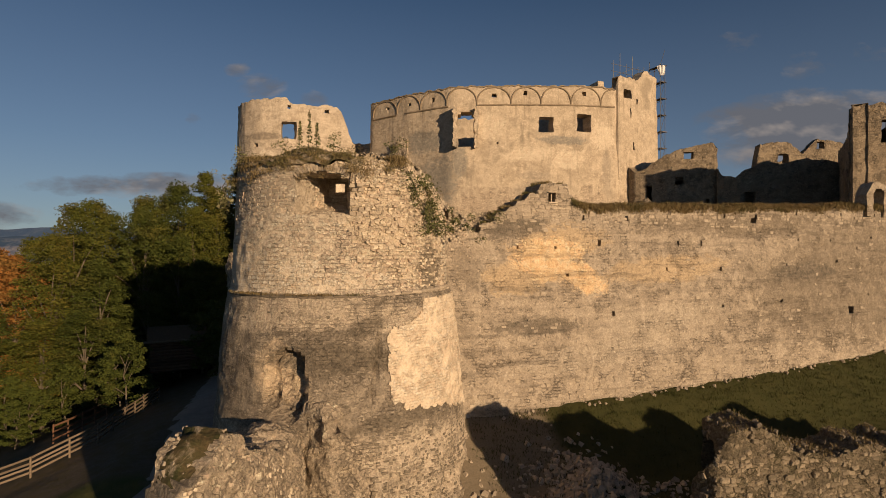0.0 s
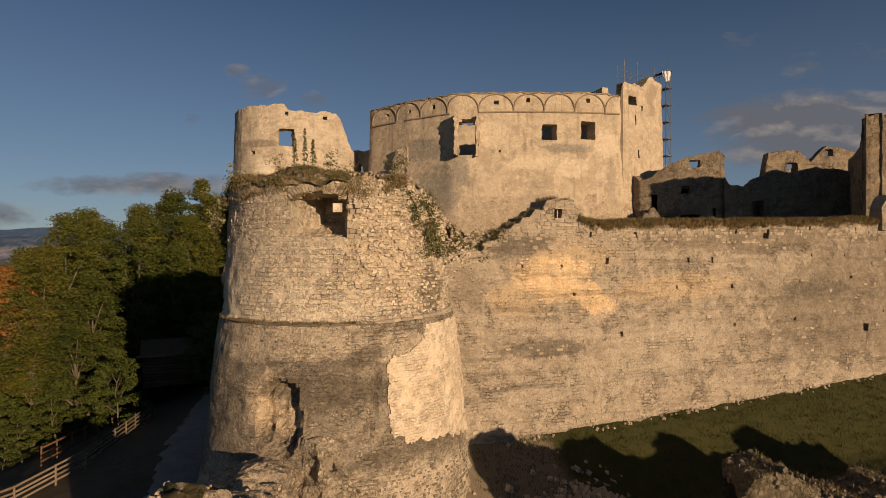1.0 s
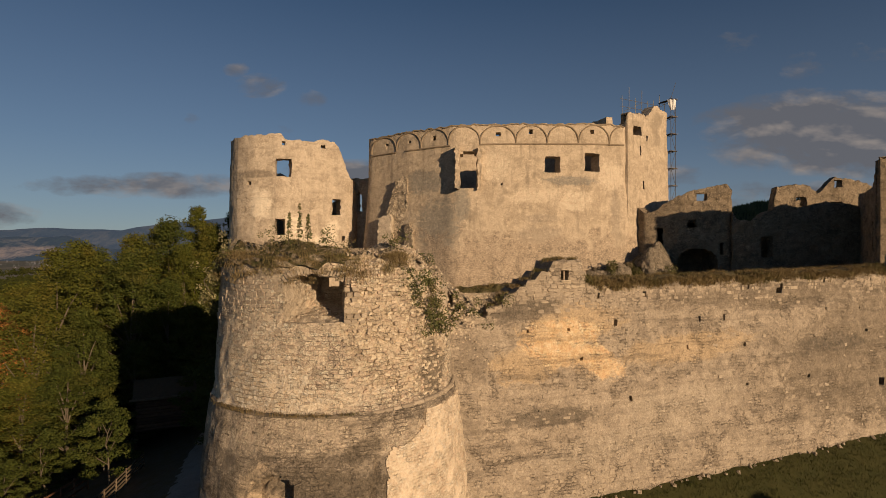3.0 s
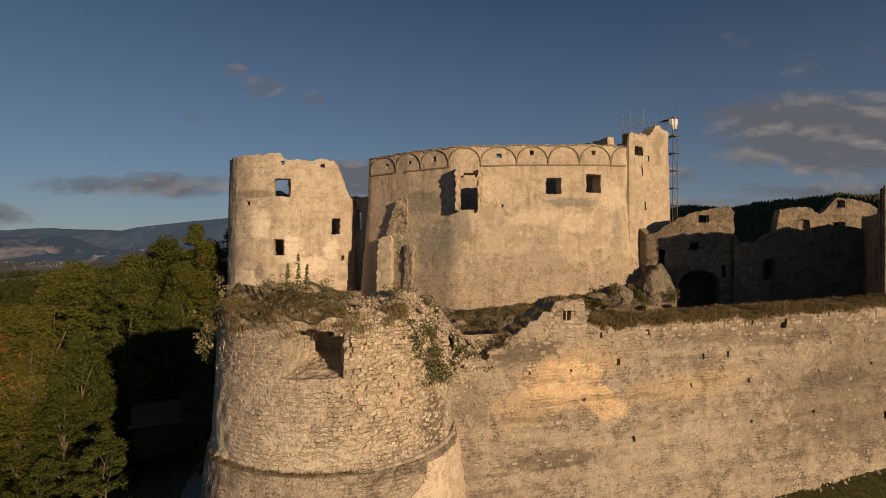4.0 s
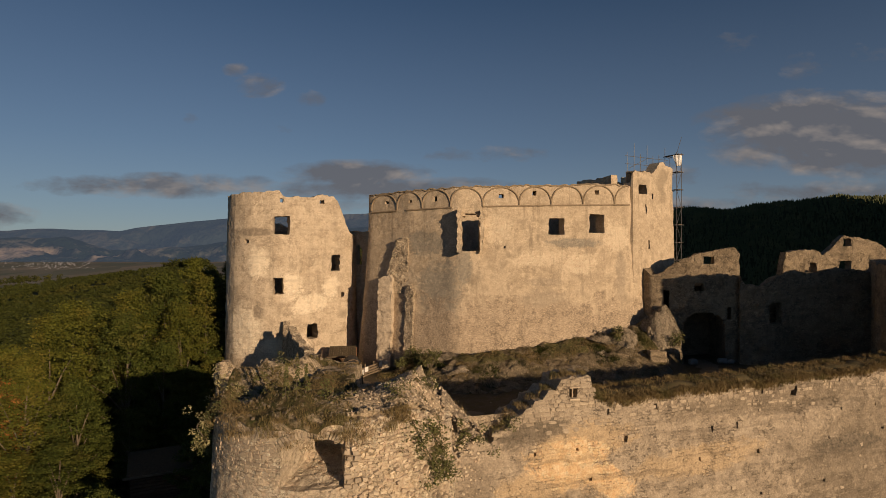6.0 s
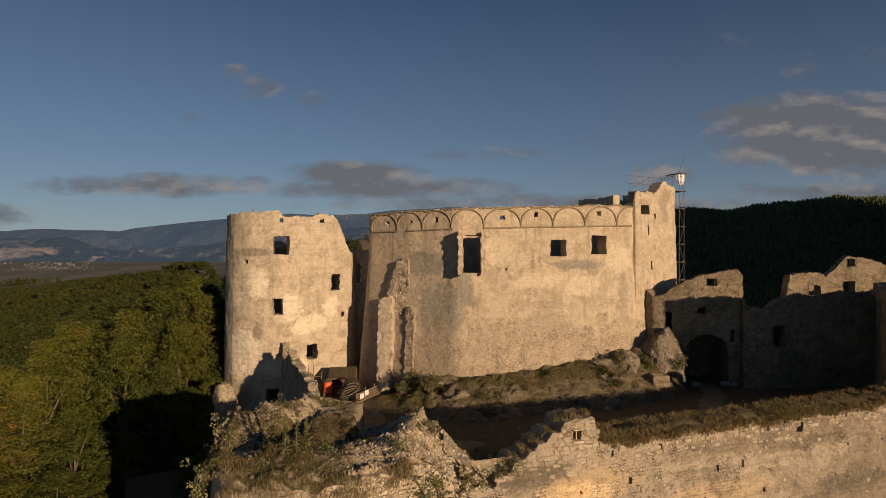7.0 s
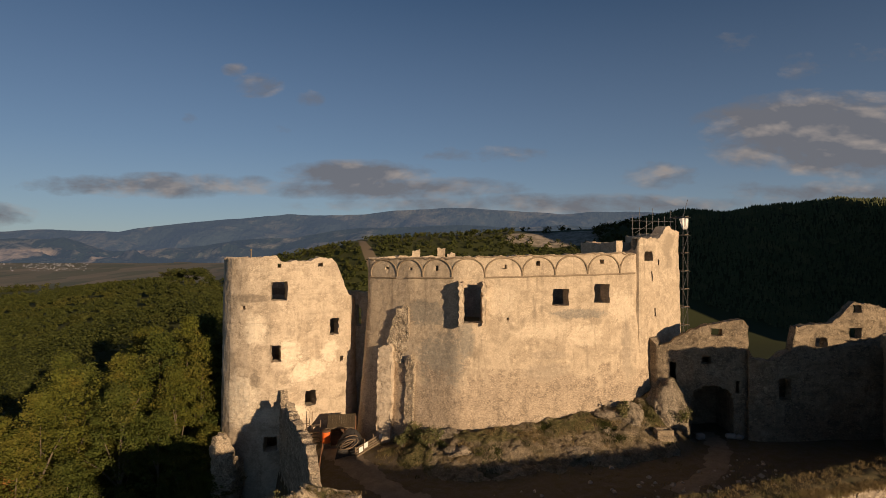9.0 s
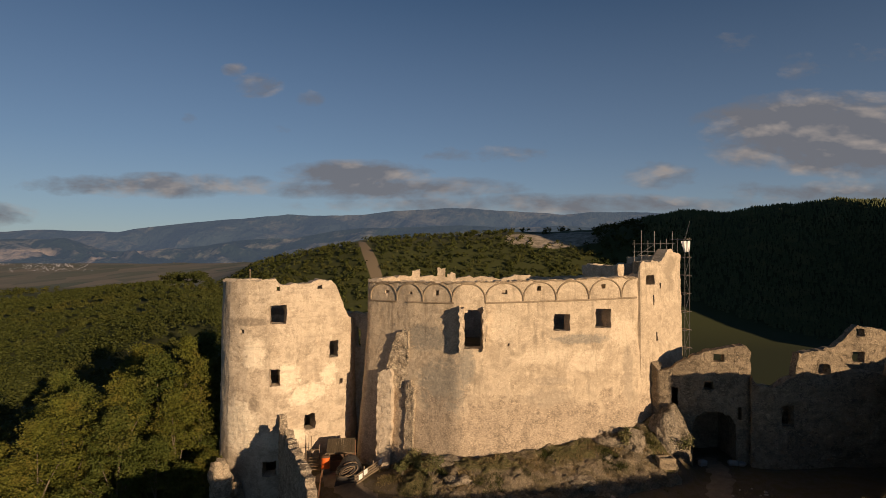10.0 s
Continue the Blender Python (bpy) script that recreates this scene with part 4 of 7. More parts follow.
# ---------------------------------------------------------------- bastion
bast_r = lerp_line([(-14, 6.95), (-9.6, 6.6), (-6, 6.36), (-4.5, 6.22), (-2.15, 5.9), (-2.0, 5.74), (3.0, 5.46), (6, 5.35)])
bastion = base("bastion", BAST.x, BAST.y, -12.0, "round artillery bastion of rubble stone with a battered foot", "bastion")
BP = circle_plan(BAST.x, BAST.y, 5.5, -150, 150, 110)
BL = BP.length


def b_u(deg):
    return (deg + 150) / 300 * BL


def b_deg(u):
    return u / BL * 300 - 150


def torn(u, z):
    """Where the outer stones have fallen off the upper wall."""
    deg = b_deg(u)
    return smooth(0, 9, deg - 9 + 5.0 * (z + 0.5) + 7 * noise.noise((deg * 0.08, z * 0.9, 3))) * smooth(90, 80, deg) if z > -1.9 else 0.0


def bast_extra(u, z):
    d = bast_r(z) - 5.5
    deg = b_deg(u)
    d -= 0.20 * torn(u, z) * (0.6 + 0.9 * noise.fractal((deg * 0.2, z * 2.2, 9), 1, 2, 4))
    # the hollow broken into the foot, and the worn heap beside it
    wob = 0.35 * noise.fractal((deg * 0.11, z * 0.9, 2), 1, 2, 4)
    hole = smooth(1.06, 0.88, (abs((deg + 14) / 9.0) ** 3 + abs((z + 6.0) / 1.45) ** 3) ** 0.333 + 0.6 * wob) if z > -7.6 else 0.0
    d -= 0.65 * hole + 0.25 * hole * noise.fractal((deg * 0.2, z * 1.6, 5), 1, 2, 4)
    d -= 0.25 * math.exp(-(((deg - 24 - 1.5 * (z + 5)) / 1.0) ** 2)) * smooth(-7.2, -6.4, z) * smooth(-3.6, -4.2, z)
    d += 0.55 * smooth(-7.5, -12, z) * (0.5 + noise.fractal((deg * 0.09, z * 0.5, 4), 1, 2, 3))
    return d


b_jag = jag(21, 0.3, 0.9)
b_top = lambda u: 4.05 + b_jag(u) - 1.5 * smooth(48, 82, b_deg(u)) - 0.5 * smooth(-60, -95, b_deg(u)) * smooth(-145, -120, b_deg(u))
arch_b = arch_hole(b_u(-12.8), b_u(13.6), 1.55, 3.55, 0.5)
upper = solid_wall("upper_wall", BP, -2.1, 4.8, 1.7, STONE_UP, bastion, top=b_top, holes=(arch_b,), size=0.17, rough=0.05, grain=1.6, wear=0.06, extra=bast_extra,
                   label="coursed grey-brown rubble, torn open on one flank")
UP = SURFACES[upper.name]
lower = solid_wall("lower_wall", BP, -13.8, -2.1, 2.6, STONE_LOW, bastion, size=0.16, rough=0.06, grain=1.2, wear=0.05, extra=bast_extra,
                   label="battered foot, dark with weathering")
LOW = SURFACES[lower.name]
# half-round string course, moulded blocks with gaps
rnd = random.Random(5)
a, n_block = -88.0, 0
while a < 88:
    step = rnd.uniform(3.2, 6.5)
    if 5 < a < 22 and rnd.random() < 0.7:
        a += step
        continue
    verts, faces, m = [], [], 5
    drop = 0.0 if a < 14 else -0.02 + 0.012 * (a - 14) * 0.3
    for i in range(m + 1):
        ang = radians(a + (step - 0.3) * i / m)
        for k in range(7):
            f = math.pi * k / 6
            r = 5.76 + (0.17 if -62 < a < 20 else 0.12) * math.sin(f) + 0.02 * noise.noise((a + i, k, 0))
            verts.append((BAST.x + r * math.sin(ang), BAST.y - r * math.cos(ang), -2.14 - 0.10 * math.cos(f) + drop + 0.015 * noise.noise((a + i * 0.4, k * 0.4, 5))))
    for i in range(m):
        for k in range(6):
            faces.append((i * 7 + k, (i + 1) * 7 + k, (i + 1) * 7 + k + 1, i * 7 + k + 1))
    faces += [tuple(range(7)), tuple(m * 7 + k for k in range(6, -1, -1))]
    piece("string_course_block", verts, faces, STONE if a > 20 else DARK_STONE, bastion)
    a += step
# the gun embrasure: splayed cheek, sloping sill, vault and back wall with a loophole
oy = BAST.y - 5.15


def quad_sheet(name, c00, c10, c11, c01, mat, parent, n=10, rough=0.06, hole=None, label="", seed=0.0):
    verts, faces = [], []
    c00, c10, c11, c01 = (Vector(c) for c in (c00, c10, c11, c01))
    nrm = (c10 - c00).cross(c01 - c00).normalized()
    for i in range(n + 1):
        for k in range(n + 1):
            f, g = i / n, k / n
            v = (c00 * (1 - f) + c10 * f) * (1 - g) + (c01 * (1 - f) + c11 * f) * g
            verts.append(tuple(v + nrm * rough * noise.fractal((v.x * 2 + seed, v.y * 2, v.z * 2), 1, 2, 3)))
    for i in range(n):
        for k in range(n):
            if hole and hole((i + 0.5) / n, (k + 0.5) / n):
                continue
            faces.append((i * (n + 1) + k, (i + 1) * (n + 1) + k, (i + 1) * (n + 1) + k + 1, i * (n + 1) + k + 1))
    return piece(name, verts, faces, mat, parent, label)


quad_sheet("embrasure_cheek", (-6.72, oy - 0.1, 1.5), (-5.75, oy + 2.6, 2.3), (-5.75, oy + 2.6, 3.5), (-6.72, oy - 0.1, 3.5), STONE_UP, bastion, 26, 0.09, label="pale splayed embrasure cheek")
quad_sheet("embrasure_jamb", (-4.2, oy - 0.1, 1.5), (-4.45, oy + 2.6, 2.2), (-4.45, oy + 2.6, 3.5), (-4.2, oy - 0.1, 3.5), STONE_UP, bastion, 12, 0.05)
quad_sheet("embrasure_sill", (-6.75, oy - 0.15, 1.5), (-4.15, oy - 0.15, 1.5), (-4.4, oy + 2.6, 2.35), (-5.8, oy + 2.6, 2.35), STONE_UP, bastion, 26, 0.11, label="sloping rubble sill")
loose_stones("rubble", 30, lambda r: (lambda f, g: (-6.7 + f * 2.4, oy + g * 2.0, 1.55 + g * 0.62))(r.random(), r.random()), STONE, bastion, 57, 0.06, 0.2)
quad_sheet("embrasure_vault", (-6.75, oy - 0.1, 3.56), (-4.15, oy - 0.1, 3.5), (-4.35, oy + 2.7, 3.5), (-5.85, oy + 2.7, 3.5), STONE_UP, bastion, 14, 0.05)
quad_sheet("embrasure_back", (-5.95, oy + 2.6, 2.1), (-4.3, oy + 2.6, 2.1), (-4.3, oy + 2.6, 3.6), (-5.95, oy + 2.6, 3.6), STONE_UP, bastion, 18, 0.03,
           hole=lambda f, g: 0.33 < f < 0.60 and 0.50 < g < 0.80)
# voussoirs over the opening and dressed stones on the jamb
for i in range(21):
    f = -1 + 2 * (i + 0.5) / 21
    deg = 0.4 + 13.4 * f
    z = 3.05 + 0.5 * math.sqrt(max(0, 1 - f * f)) + 0.14
    c, nrm = UP(b_u(deg), z)
    right = Vector((-nrm.y, nrm.x, 0))
    verts, faces = [], []
    turn = f * 0.75
    up = Vector((0, 0, 1)) * math.cos(turn) + right * math.sin(turn)
    box_stone(rnd, verts, faces, c, right * math.cos(turn) - Vector((0, 0, 1)) * math.sin(turn), up, nrm, 0.13, 0.34, 0.35, 0.07)
    piece("voussoir", verts, faces, STONE, bastion)
for i in range(7):
    for k in range(3):
        z = 1.6 + i * 0.22
        c, nrm = UP(b_u(14.6 + 3.2 * k + (1.0 if i % 2 else 0)), z)
        if k == 2 and i > 3:
            continue
        verts, faces = [], []
        box_stone(rnd, verts, faces, c, Vector((-nrm.y, nrm.x, 0)), Vector((0, 0, 1)), nrm, 0.32, 0.21, 0.2, 0.06)
        piece("jamb_stone", verts, faces, STONE, bastion)
# overgrown top
def bast_top(x, y):
    r = (Vector((x, y)) - BAST).length
    deg = math.degrees(math.atan2(x - BAST.x, BAST.y - y))
    # a crest slants across the top, with a hollow and a rubble mound behind it
    s = -0.866 * (x + 8.2) + 0.5 * (y - 29.0)
    z = 4.25 + (0.5 - 0.15 * smooth(-10, 15, deg)) * math.exp(-((r - 3.6) / 1.3) ** 2) * smooth(0.4, -1.2, s) + 0.35 * noise.fractal((x * 0.6, y * 0.6, 8), 1, 2, 4)
    z -= 1.5 * math.exp(-((s - 1.15) / 0.75) ** 2) * smooth(5.2, 4.2, r)
    z += 0.55 * smooth(1.9, 3.2, s) - 0.6 * math.exp(-(((x + 4.9) / 1.6) ** 2 + ((y - 32.2) / 2.2) ** 2))
    z -= 1.4 * smooth(48, 82, deg) * smooth(3.6, 5.3, r) * smooth(130, 100, deg)
    z -= 0.8 * math.exp(-(((x + 3.6) / 1.3) ** 2 + ((y - 33.0) / 1.3) ** 2)) + 3.4 * math.exp(-(((x + 3.9) / 1.5) ** 2 + ((y - 36.2) / 1.6) ** 2))
    return max(z, 4.25) if abs(x + 6.0) < 1.0 and y > 27.5 else z


verts, faces, nr, na = [], [], 34, 130
for i in range(nr):
    r = 5.58 * (i / (nr - 1)) ** 0.8
    for k in range(na):
        g = 2 * math.pi * k / na
        x, y = BAST.x + r * math.sin(g), BAST.y - r * math.cos(g)
        z = bast_top(x, y) + 0.12 * noise.fractal((x * 2.2, y * 2.2, 1), 1, 2, 3)
        if i >= nr - 4:
            deg = math.degrees(math.atan2(x - BAST.x, BAST.y - y))
            wall = b_top(b_u(min(max(deg, -149), 149)))
            droop = (0.0, 0.03, 0.12, 0.34)[i - nr + 4] * (0.8 + 0.5 * noise.fractal((deg * 0.06, 4, 1), 1, 2, 4) + 0.9 * noise.noise((deg * 0.45, 9, 1)))
            r2 = r - 0.3 * smooth(8, 16, deg) - (0.15 if deg > 40 else 0.0)
            x, y = BAST.x + r2 * math.sin(g), BAST.y - r2 * math.cos(g)
            z = (min(z, wall + 0.25 * smooth(20, 8, deg)) if abs(deg) < 150 else z) - droop * (1 if abs(deg) < 150 else 0)
        verts.append((x, y, z))
for i in range(nr - 1):
    for k in range(na):
        faces.append((i * na + k, (i + 1) * na + k, (i + 1) * na + (k + 1) % na, i * na + (k + 1) % na))


piece("overgrown_top", verts, faces, OVERGROWN, bastion, "dry grass and soil over rubble", smooth=True)
# the broken rear rim and rubble heaps on top
rnd = random.Random(31)


def on_top(r0, r1, d0, d1):
    def place(rnd):
        r, g = rnd.uniform(r0, r1), radians(rnd.uniform(d0, d1))
        x, y = BAST.x + r * math.sin(g), BAST.y - r * math.cos(g)
        return x, y, bast_top(x, y)
    return place


loose_stones("rubble", 420, on_top(2.2, 5.4, -100, 95), DARK_STONE, bastion, 3, 0.05, 0.2)
loose_stones("rubble", 240, on_top(1.5, 5.2, 20, 70), STONE, bastion, 4, 0.06, 0.2)
loose_stones("rubble", 800, on_top(1.2, 5.25, 15, 118), PALE_STONE, bastion, 44, 0.04, 0.13)
# rubble slope where the flank has slid down to the curtain wall
slide = lerp_line([(-4.5, 2.6), (-3.4, 3.5), (-2.4, 4.0), (-1.7, 4.25), (-0.9, 4.05), (-0.3, 3.3), (0.3, 2.4), (1.0, 2.0), (1.6, 1.4), (1.9, 0.8), (2.4, 0.0), (3.2, -0.8)])
slope_z = lambda x, y: slide(x) - 0.42 * max(0.0, 33.2 - y) ** 1.15 - 1.5 * max(0.0, y - 33.8 - 0.25 * x) ** 1.15 + 0.35 * noise.fractal((x * 0.9, y * 0.9, 6), 1, 2, 5)
behind = lambda x, y: (Vector((x, y)) - BAST).length < 5.0 or (Vector((x, y)) - CW_A).dot(CW_N) < -0.35 and x > -0.6
verts = [(x, y, slope_z(x, y)) for x in [-4.2 + 0.12 * i for i in range(60)] for y in [29.6 + 0.12 * k for k in range(62)]]
piece("rubble_slope", verts, [(i * 62 + k, (i + 1) * 62 + k, (i + 1) * 62 + k + 1, i * 62 + k + 1) for i in range(59) for k in range(61) if behind(verts[i * 62 + k][0], verts[i * 62 + k][1])], RUBBLE, bastion, "slid rubble with thin grass")
loose_stones("rubble", 700, lambda r: (lambda x, y: (x, y, max(slope_z(x, y), bast_top(x, y) if math.hypot(x - BAST.x, y - BAST.y) < 5.2 else -9)))(r.uniform(-3.4, 1.4), r.uniform(28.8, 34.4)), PALE_STONE, bastion, 5, 0.04, 0.16)
loose_stones("rubble", 300, on_top(2.6, 5.2, -165, -95), DARK_STONE, bastion, 55, 0.05, 0.22)
spots = []
for _ in range(3000):
    x, y, z = on_top(0.3, 5.35, -180, 180)(rnd)
    if noise.noise((x * 0.7, y * 0.7, 5)) > -0.12 and not (18 < math.degrees(math.atan2(x - BAST.x, BAST.y - y)) < 140 and rnd.random() < 0.85):
        spots.append((x, y, z))
for _ in range(2100):
    deg = rnd.uniform(-85, 42)
    r = rnd.uniform(5.1, 5.68)
    z = b_top(b_u(deg)) + 0.2 - max(0.0, r - 5.35) * 3.4 * (0.75 + 0.9 * noise.fractal((deg * 0.06, 4, 1), 1, 2, 4))
    if noise.fractal((deg * 0.09, z * 1.2, 7), 1, 2, 3) > -0.02:
        spots.append((BAST.x + r * math.sin(radians(deg)), BAST.y - r * math.cos(radians(deg)), z))
for _ in range(260):
    x, y = rnd.uniform(-3, 2.0), rnd.uniform(33.2, 35.0)
    if noise.noise((x * 0.8, y * 0.8, 11)) > 0.1:
        spots.append((x, y, slope_z(x, y)))
for _ in range(150):
    deg = rnd.uniform(-55, 18)
    if noise.noise((deg * 0.15, 0, 3)) > -0.1:
        spots.append((BAST.x + 5.88 * math.sin(radians(deg)), BAST.y - 5.88 * math.cos(radians(deg)), -2.05))
blades("turf_growth", spots, GRASS_DRY, bastion, 6, 0.085, 0.24, 11, wide=0.006)
# stones of the faces
face_stones(UP, b_u(-86), b_u(84), -1.85, 4.2, STONE, bastion, 40, 0.17, 0.29, keep=lambda u, z: (0.04 + 0.9 * smooth(1.2, 2.2, z + 0.5 * noise.noise((u * 0.5, z, 2))) + 0.5 * (0.1 < abs(z - 1.3) < 0.25)) * (1 - torn(u, z)), proud=(-0.02, 0.035), skew=0.12,
            blocked=(arch_b,), top=b_top)
face_stones(UP, b_u(-20), b_u(84), -1.85, 4.2, PALE_STONE, bastion, 41, 0.13, 0.19, keep=lambda u, z: (0.45 + 0.5 * noise.noise((u * 0.9, z * 0.9, 2))) * torn(u, z), proud=(-0.04, 0.10), skew=0.5, blocked=(arch_b,), top=b_top,
            singles=lambda u, z: -5 < b_deg(u) < 48 and -0.6 < z < 1.7)
face_stones(LOW, b_u(-70), b_u(80), -12.5, -2.6, DARK_STONE, bastion, 42, 0.14, 0.27, keep=lambda u, z: 0.03 + 0.72 * smooth(-7.0, -8.2, z + 1.2 * noise.noise((u * 0.4, z * 0.4, 6))) * smooth(-8, 8, b_deg(u)),
            proud=(-0.015, 0.015), skew=0.05)
# repointed masonry patches
patch("repair_patch", LOW, b_u(22), b_u(88), -8.6, -2.35, REPAIR, bastion, lambda u, z: b_deg(u) > 29 + 20 * smooth(-3.9, -2.9, z) + 2.2 * noise.fractal((u * 1.1, z * 1.1, 1), 0.8, 2, 5)
      and z > -7.1 - 0.018 * (b_deg(u) - 29) + 0.28 * noise.fractal((u * 1.2, z * 1.2, 3), 0.8, 2, 5), 0.075, 0.07, label="pale repointed stone patch")
# broken buttress below the hollow
BUT = Plan([(-5.9, 24.6), (-4.6, 23.6), (-3.5, 24.2)], 0.3)
solid_wall("buttress_stub", BUT, -13, -6.2, 1.4, RUBBLE, bastion, top=lambda u: lerp_line([(0, -6.7), (0.9, -6.5), (1.6, -7.4), (2.9, -8.6)])(u) + jag(33, 0.3, 1.6)(u), size=0.16, rough=0.25, grain=1.1, wear=0.1, lean=0.12, lean_from=-6.5,
           label="broken rubble buttress stub")

# ---------------------------------------------------------------- curtain wall
curtain_wall = base("curtain_wall", CW_A.x, CW_A.y, -9.0, "long stone curtain wall with worn render", "wall", kind="structure")
CP = Plan([CW_A - CW_D * 1.5, CW_A + CW_D * 44], 0)


def cu(x):
    return (x - CP.p[0].x) / CW_D.x


cw_line = lerp_line([(cu(0), 1.5), (cu(1.4), 1.6), (cu(1.7), 1.0), (cu(2.1), 1.0), (cu(2.2), 1.5), (cu(2.9), 1.6), (cu(3.0), 2.0), (cu(3.7), 2.05), (cu(3.8), 2.45), (cu(4.3), 2.5), (cu(4.4), 2.85), (cu(5.0), 2.9), (cu(5.1), 3.3), (cu(5.7), 3.4), (cu(5.8), 3.95), (cu(7.6), 3.95), (cu(7.8), 2.8), (cu(8.6), 2.5), (cu(20), 2.75), (cu(42), 3.3)])
cw_jag = jag(2, 0.13, 1.3)
cw_top = lambda u: cw_line(u) + cw_jag(u)
niche = rect_hole(cu(6.33), cu(6.78), 2.83, 3.4)
putlogs = []
rnd = random.Random(12)
for z, every in ((1.55, 2.6), (-0.2, 2.3), (-1.9, 2.9), (-4.4, 5.5)):
    x = 3.5 + rnd.uniform(0, 2)
    while x < 33:
        w = rnd.uniform(0.10, 0.2)
        putlogs.append(rect_hole(cu(x), cu(x) + w, z + 0.03 * x, z + 0.03 * x + w * rnd.uniform(0.8, 1.5)))
        x += every * rnd.uniform(0.6, 1.5)
putlogs += [rect_hole(cu(21.0), cu(21.5), 1.75, 2.1), rect_hole(cu(29.3), cu(29.8), -4.7, -4.15)]
cbody = solid_wall("wall_body", CP, -12.0, 4.4, 1.9, CURTAIN, curtain_wall, top=cw_top, holes=(niche, *putlogs), size=0.22,
                   bottom=lambda u: wall_foot(u) - 2.2, rough=0.16, grain=0.7, wear=0.05, lean=0.05, lean_from=2.0)
CW = SURFACES[cbody.name]
# backs of the putlog holes stay dark: a core sheet half-way into the wall
verts = []
for u in (cu(0.5), CP.length - 0.5):
    p, nrm = CP.at(u), CP.out(u)
    verts += [(p.x - nrm.x * 0.6, p.y - nrm.y * 0.6, -11), (p.x - nrm.x * 0.6, p.y - nrm.y * 0.6, 2.2)]
piece("wall_core", verts, [(0, 2, 3, 1)], RUBBLE, curtain_wall)


def cw_keep(u, z):
    x = CP.at(u).x
    n = noise.fractal((x * 0.22, z * 0.35, 4), 1, 2, 4)
    upper_band = smooth(0.9, 1.7, z - 0.02 * x + 0.5 * n)
    ragged = smooth(0.0, 0.25, n) * 0.55
    foot_z = wall_foot(x * 1.05) + 0.3
    foot = smooth(1.5, 0.4, z - foot_z)
    left = smooth(9, 6, x) * smooth(-1.2, 0.4, abs(z + 0.9) - 1.6)
    smooth_render = math.exp(-(((x - 8.2) / 2.6) ** 2 + ((z + 1.2) / 1.3) ** 2))
    return max(0.0, min(0.9, 0.02 + 0.6 * upper_band + 0.12 * ragged + 0.35 * foot + 0.08 * left) - smooth_render)


face_stones(CW, cu(1.2), cu(39), -9.0, 4.0, STONE, curtain_wall, 50, 0.2, 0.36, keep=cw_keep, proud=(-0.02, 0.03), skew=0.06, blocked=(niche, *putlogs), top=cw_top,
            singles=lambda u, z: 2.2 < CP.at(u).x < 9.5 and z > 0.6)
# sill and lintel of the small window
for z, h, w in ((2.80, 0.07, 0.62), (3.42, 0.06, 0.6)):
    c, nrm = CW(cu(6.555), z)
    bm = bm_box(bmesh.new(), c.x, c.y + 0.1, z, w, 0.45, h, math.atan2(CW_D.y, CW_D.x), 0.012)
    part("window_sill", bm, PALE_STONE, curtain_wall)
c, nrm = CW(cu(6.555), 3.1)
part("window_post", bm_box(bmesh.new(), c.x, c.y + 0.22, 3.12, 0.07, 0.1, 0.58, math.atan2(CW_D.y, CW_D.x), 0.012), PALE_STONE, curtain_wall)
# turf along the top of the wall
verts, faces = [], []
us = steps(cu(8.0), CP.length - 0.2, 0.3)
for u in us:
    p, nrm = CP.at(u), CP.out(u)
    for k, back in enumerate((0.04, 0.2, 0.6, 1.3, 2.0, 2.6)):
        z = cw_top(u) + (-0.12, 0.10, 0.3, 0.3, 0.0, -1.2)[k] + 0.12 * noise.fractal((u * 0.8, back * 1.5, 3), 1, 2, 3)
        verts.append((p.x - nrm.x * back, p.y - nrm.y * back, z))
faces = [(i * 6 + k, (i + 1) * 6 + k, (i + 1) * 6 + k + 1, i * 6 + k + 1) for i in range(len(us) - 1) for k in range(5)]
piece("turf_capping", verts, faces, TURF, curtain_wall, "dry turf along the wall top", smooth=True)
spots = []
for _ in range(3800):
    u = rnd.uniform(cu(7.8), CP.length - 0.5)
    back = rnd.uniform(-0.12, 2.3) if rnd.random() < 0.6 else rnd.uniform(-0.16, 0.3)
    p, nrm = CP.at(u), CP.out(u)
    if noise.noise((u * 0.5, back, 2)) > -0.25:
        spots.append((p.x - nrm.x * back, p.y - nrm.y * back, cw_top(u) + (0.28 if back > 0.3 else 0.10 + back * 0.5)))
for _ in range(170):
    u0, n_t = rnd.uniform(cu(7.8), CP.length - 0.5), rnd.randrange(10, 30)
    for _ in range(n_t):
        u, drop = u0 + rnd.gauss(0, 0.25), abs(rnd.gauss(0, 0.16))
        p, nrm = CP.at(min(max(u, 0.1), CP.length - 0.1)), CP.out(min(max(u, 0.1), CP.length - 0.1))
        spots.append((p.x + nrm.x * 0.05, p.y + nrm.y * 0.05, cw_top(u) + 0.08 - drop))
for _ in range(260):
    u = rnd.uniform(cu(2.5), cu(7.6))
    p, nrm = CP.at(u), CP.out(u)
    spots.append((p.x - nrm.x * rnd.uniform(0.2, 1.4), p.y - nrm.y * rnd.uniform(0.2, 1.4), cw_top(u)))
blades("turf_growth", spots, GRASS_DRY, curtain_wall, 8, 0.15, 0.16, 9, wide=0.010)
loose_stones("fallen_rubble", 130, lambda r: (lambda u, o: (CP.at(u).x + CW_N.x * (0.45 + o), CP.at(u).y + CW_N.y * (0.45 + o), land(CP.at(u).x + CW_N.x * (0.45 + o), CP.at(u).y + CW_N.y * (0.45 + o))))(r.uniform(cu(3), cu(33)), r.uniform(-0.15, 0.35)), STONE, curtain_wall, 9, 0.1, 0.4)
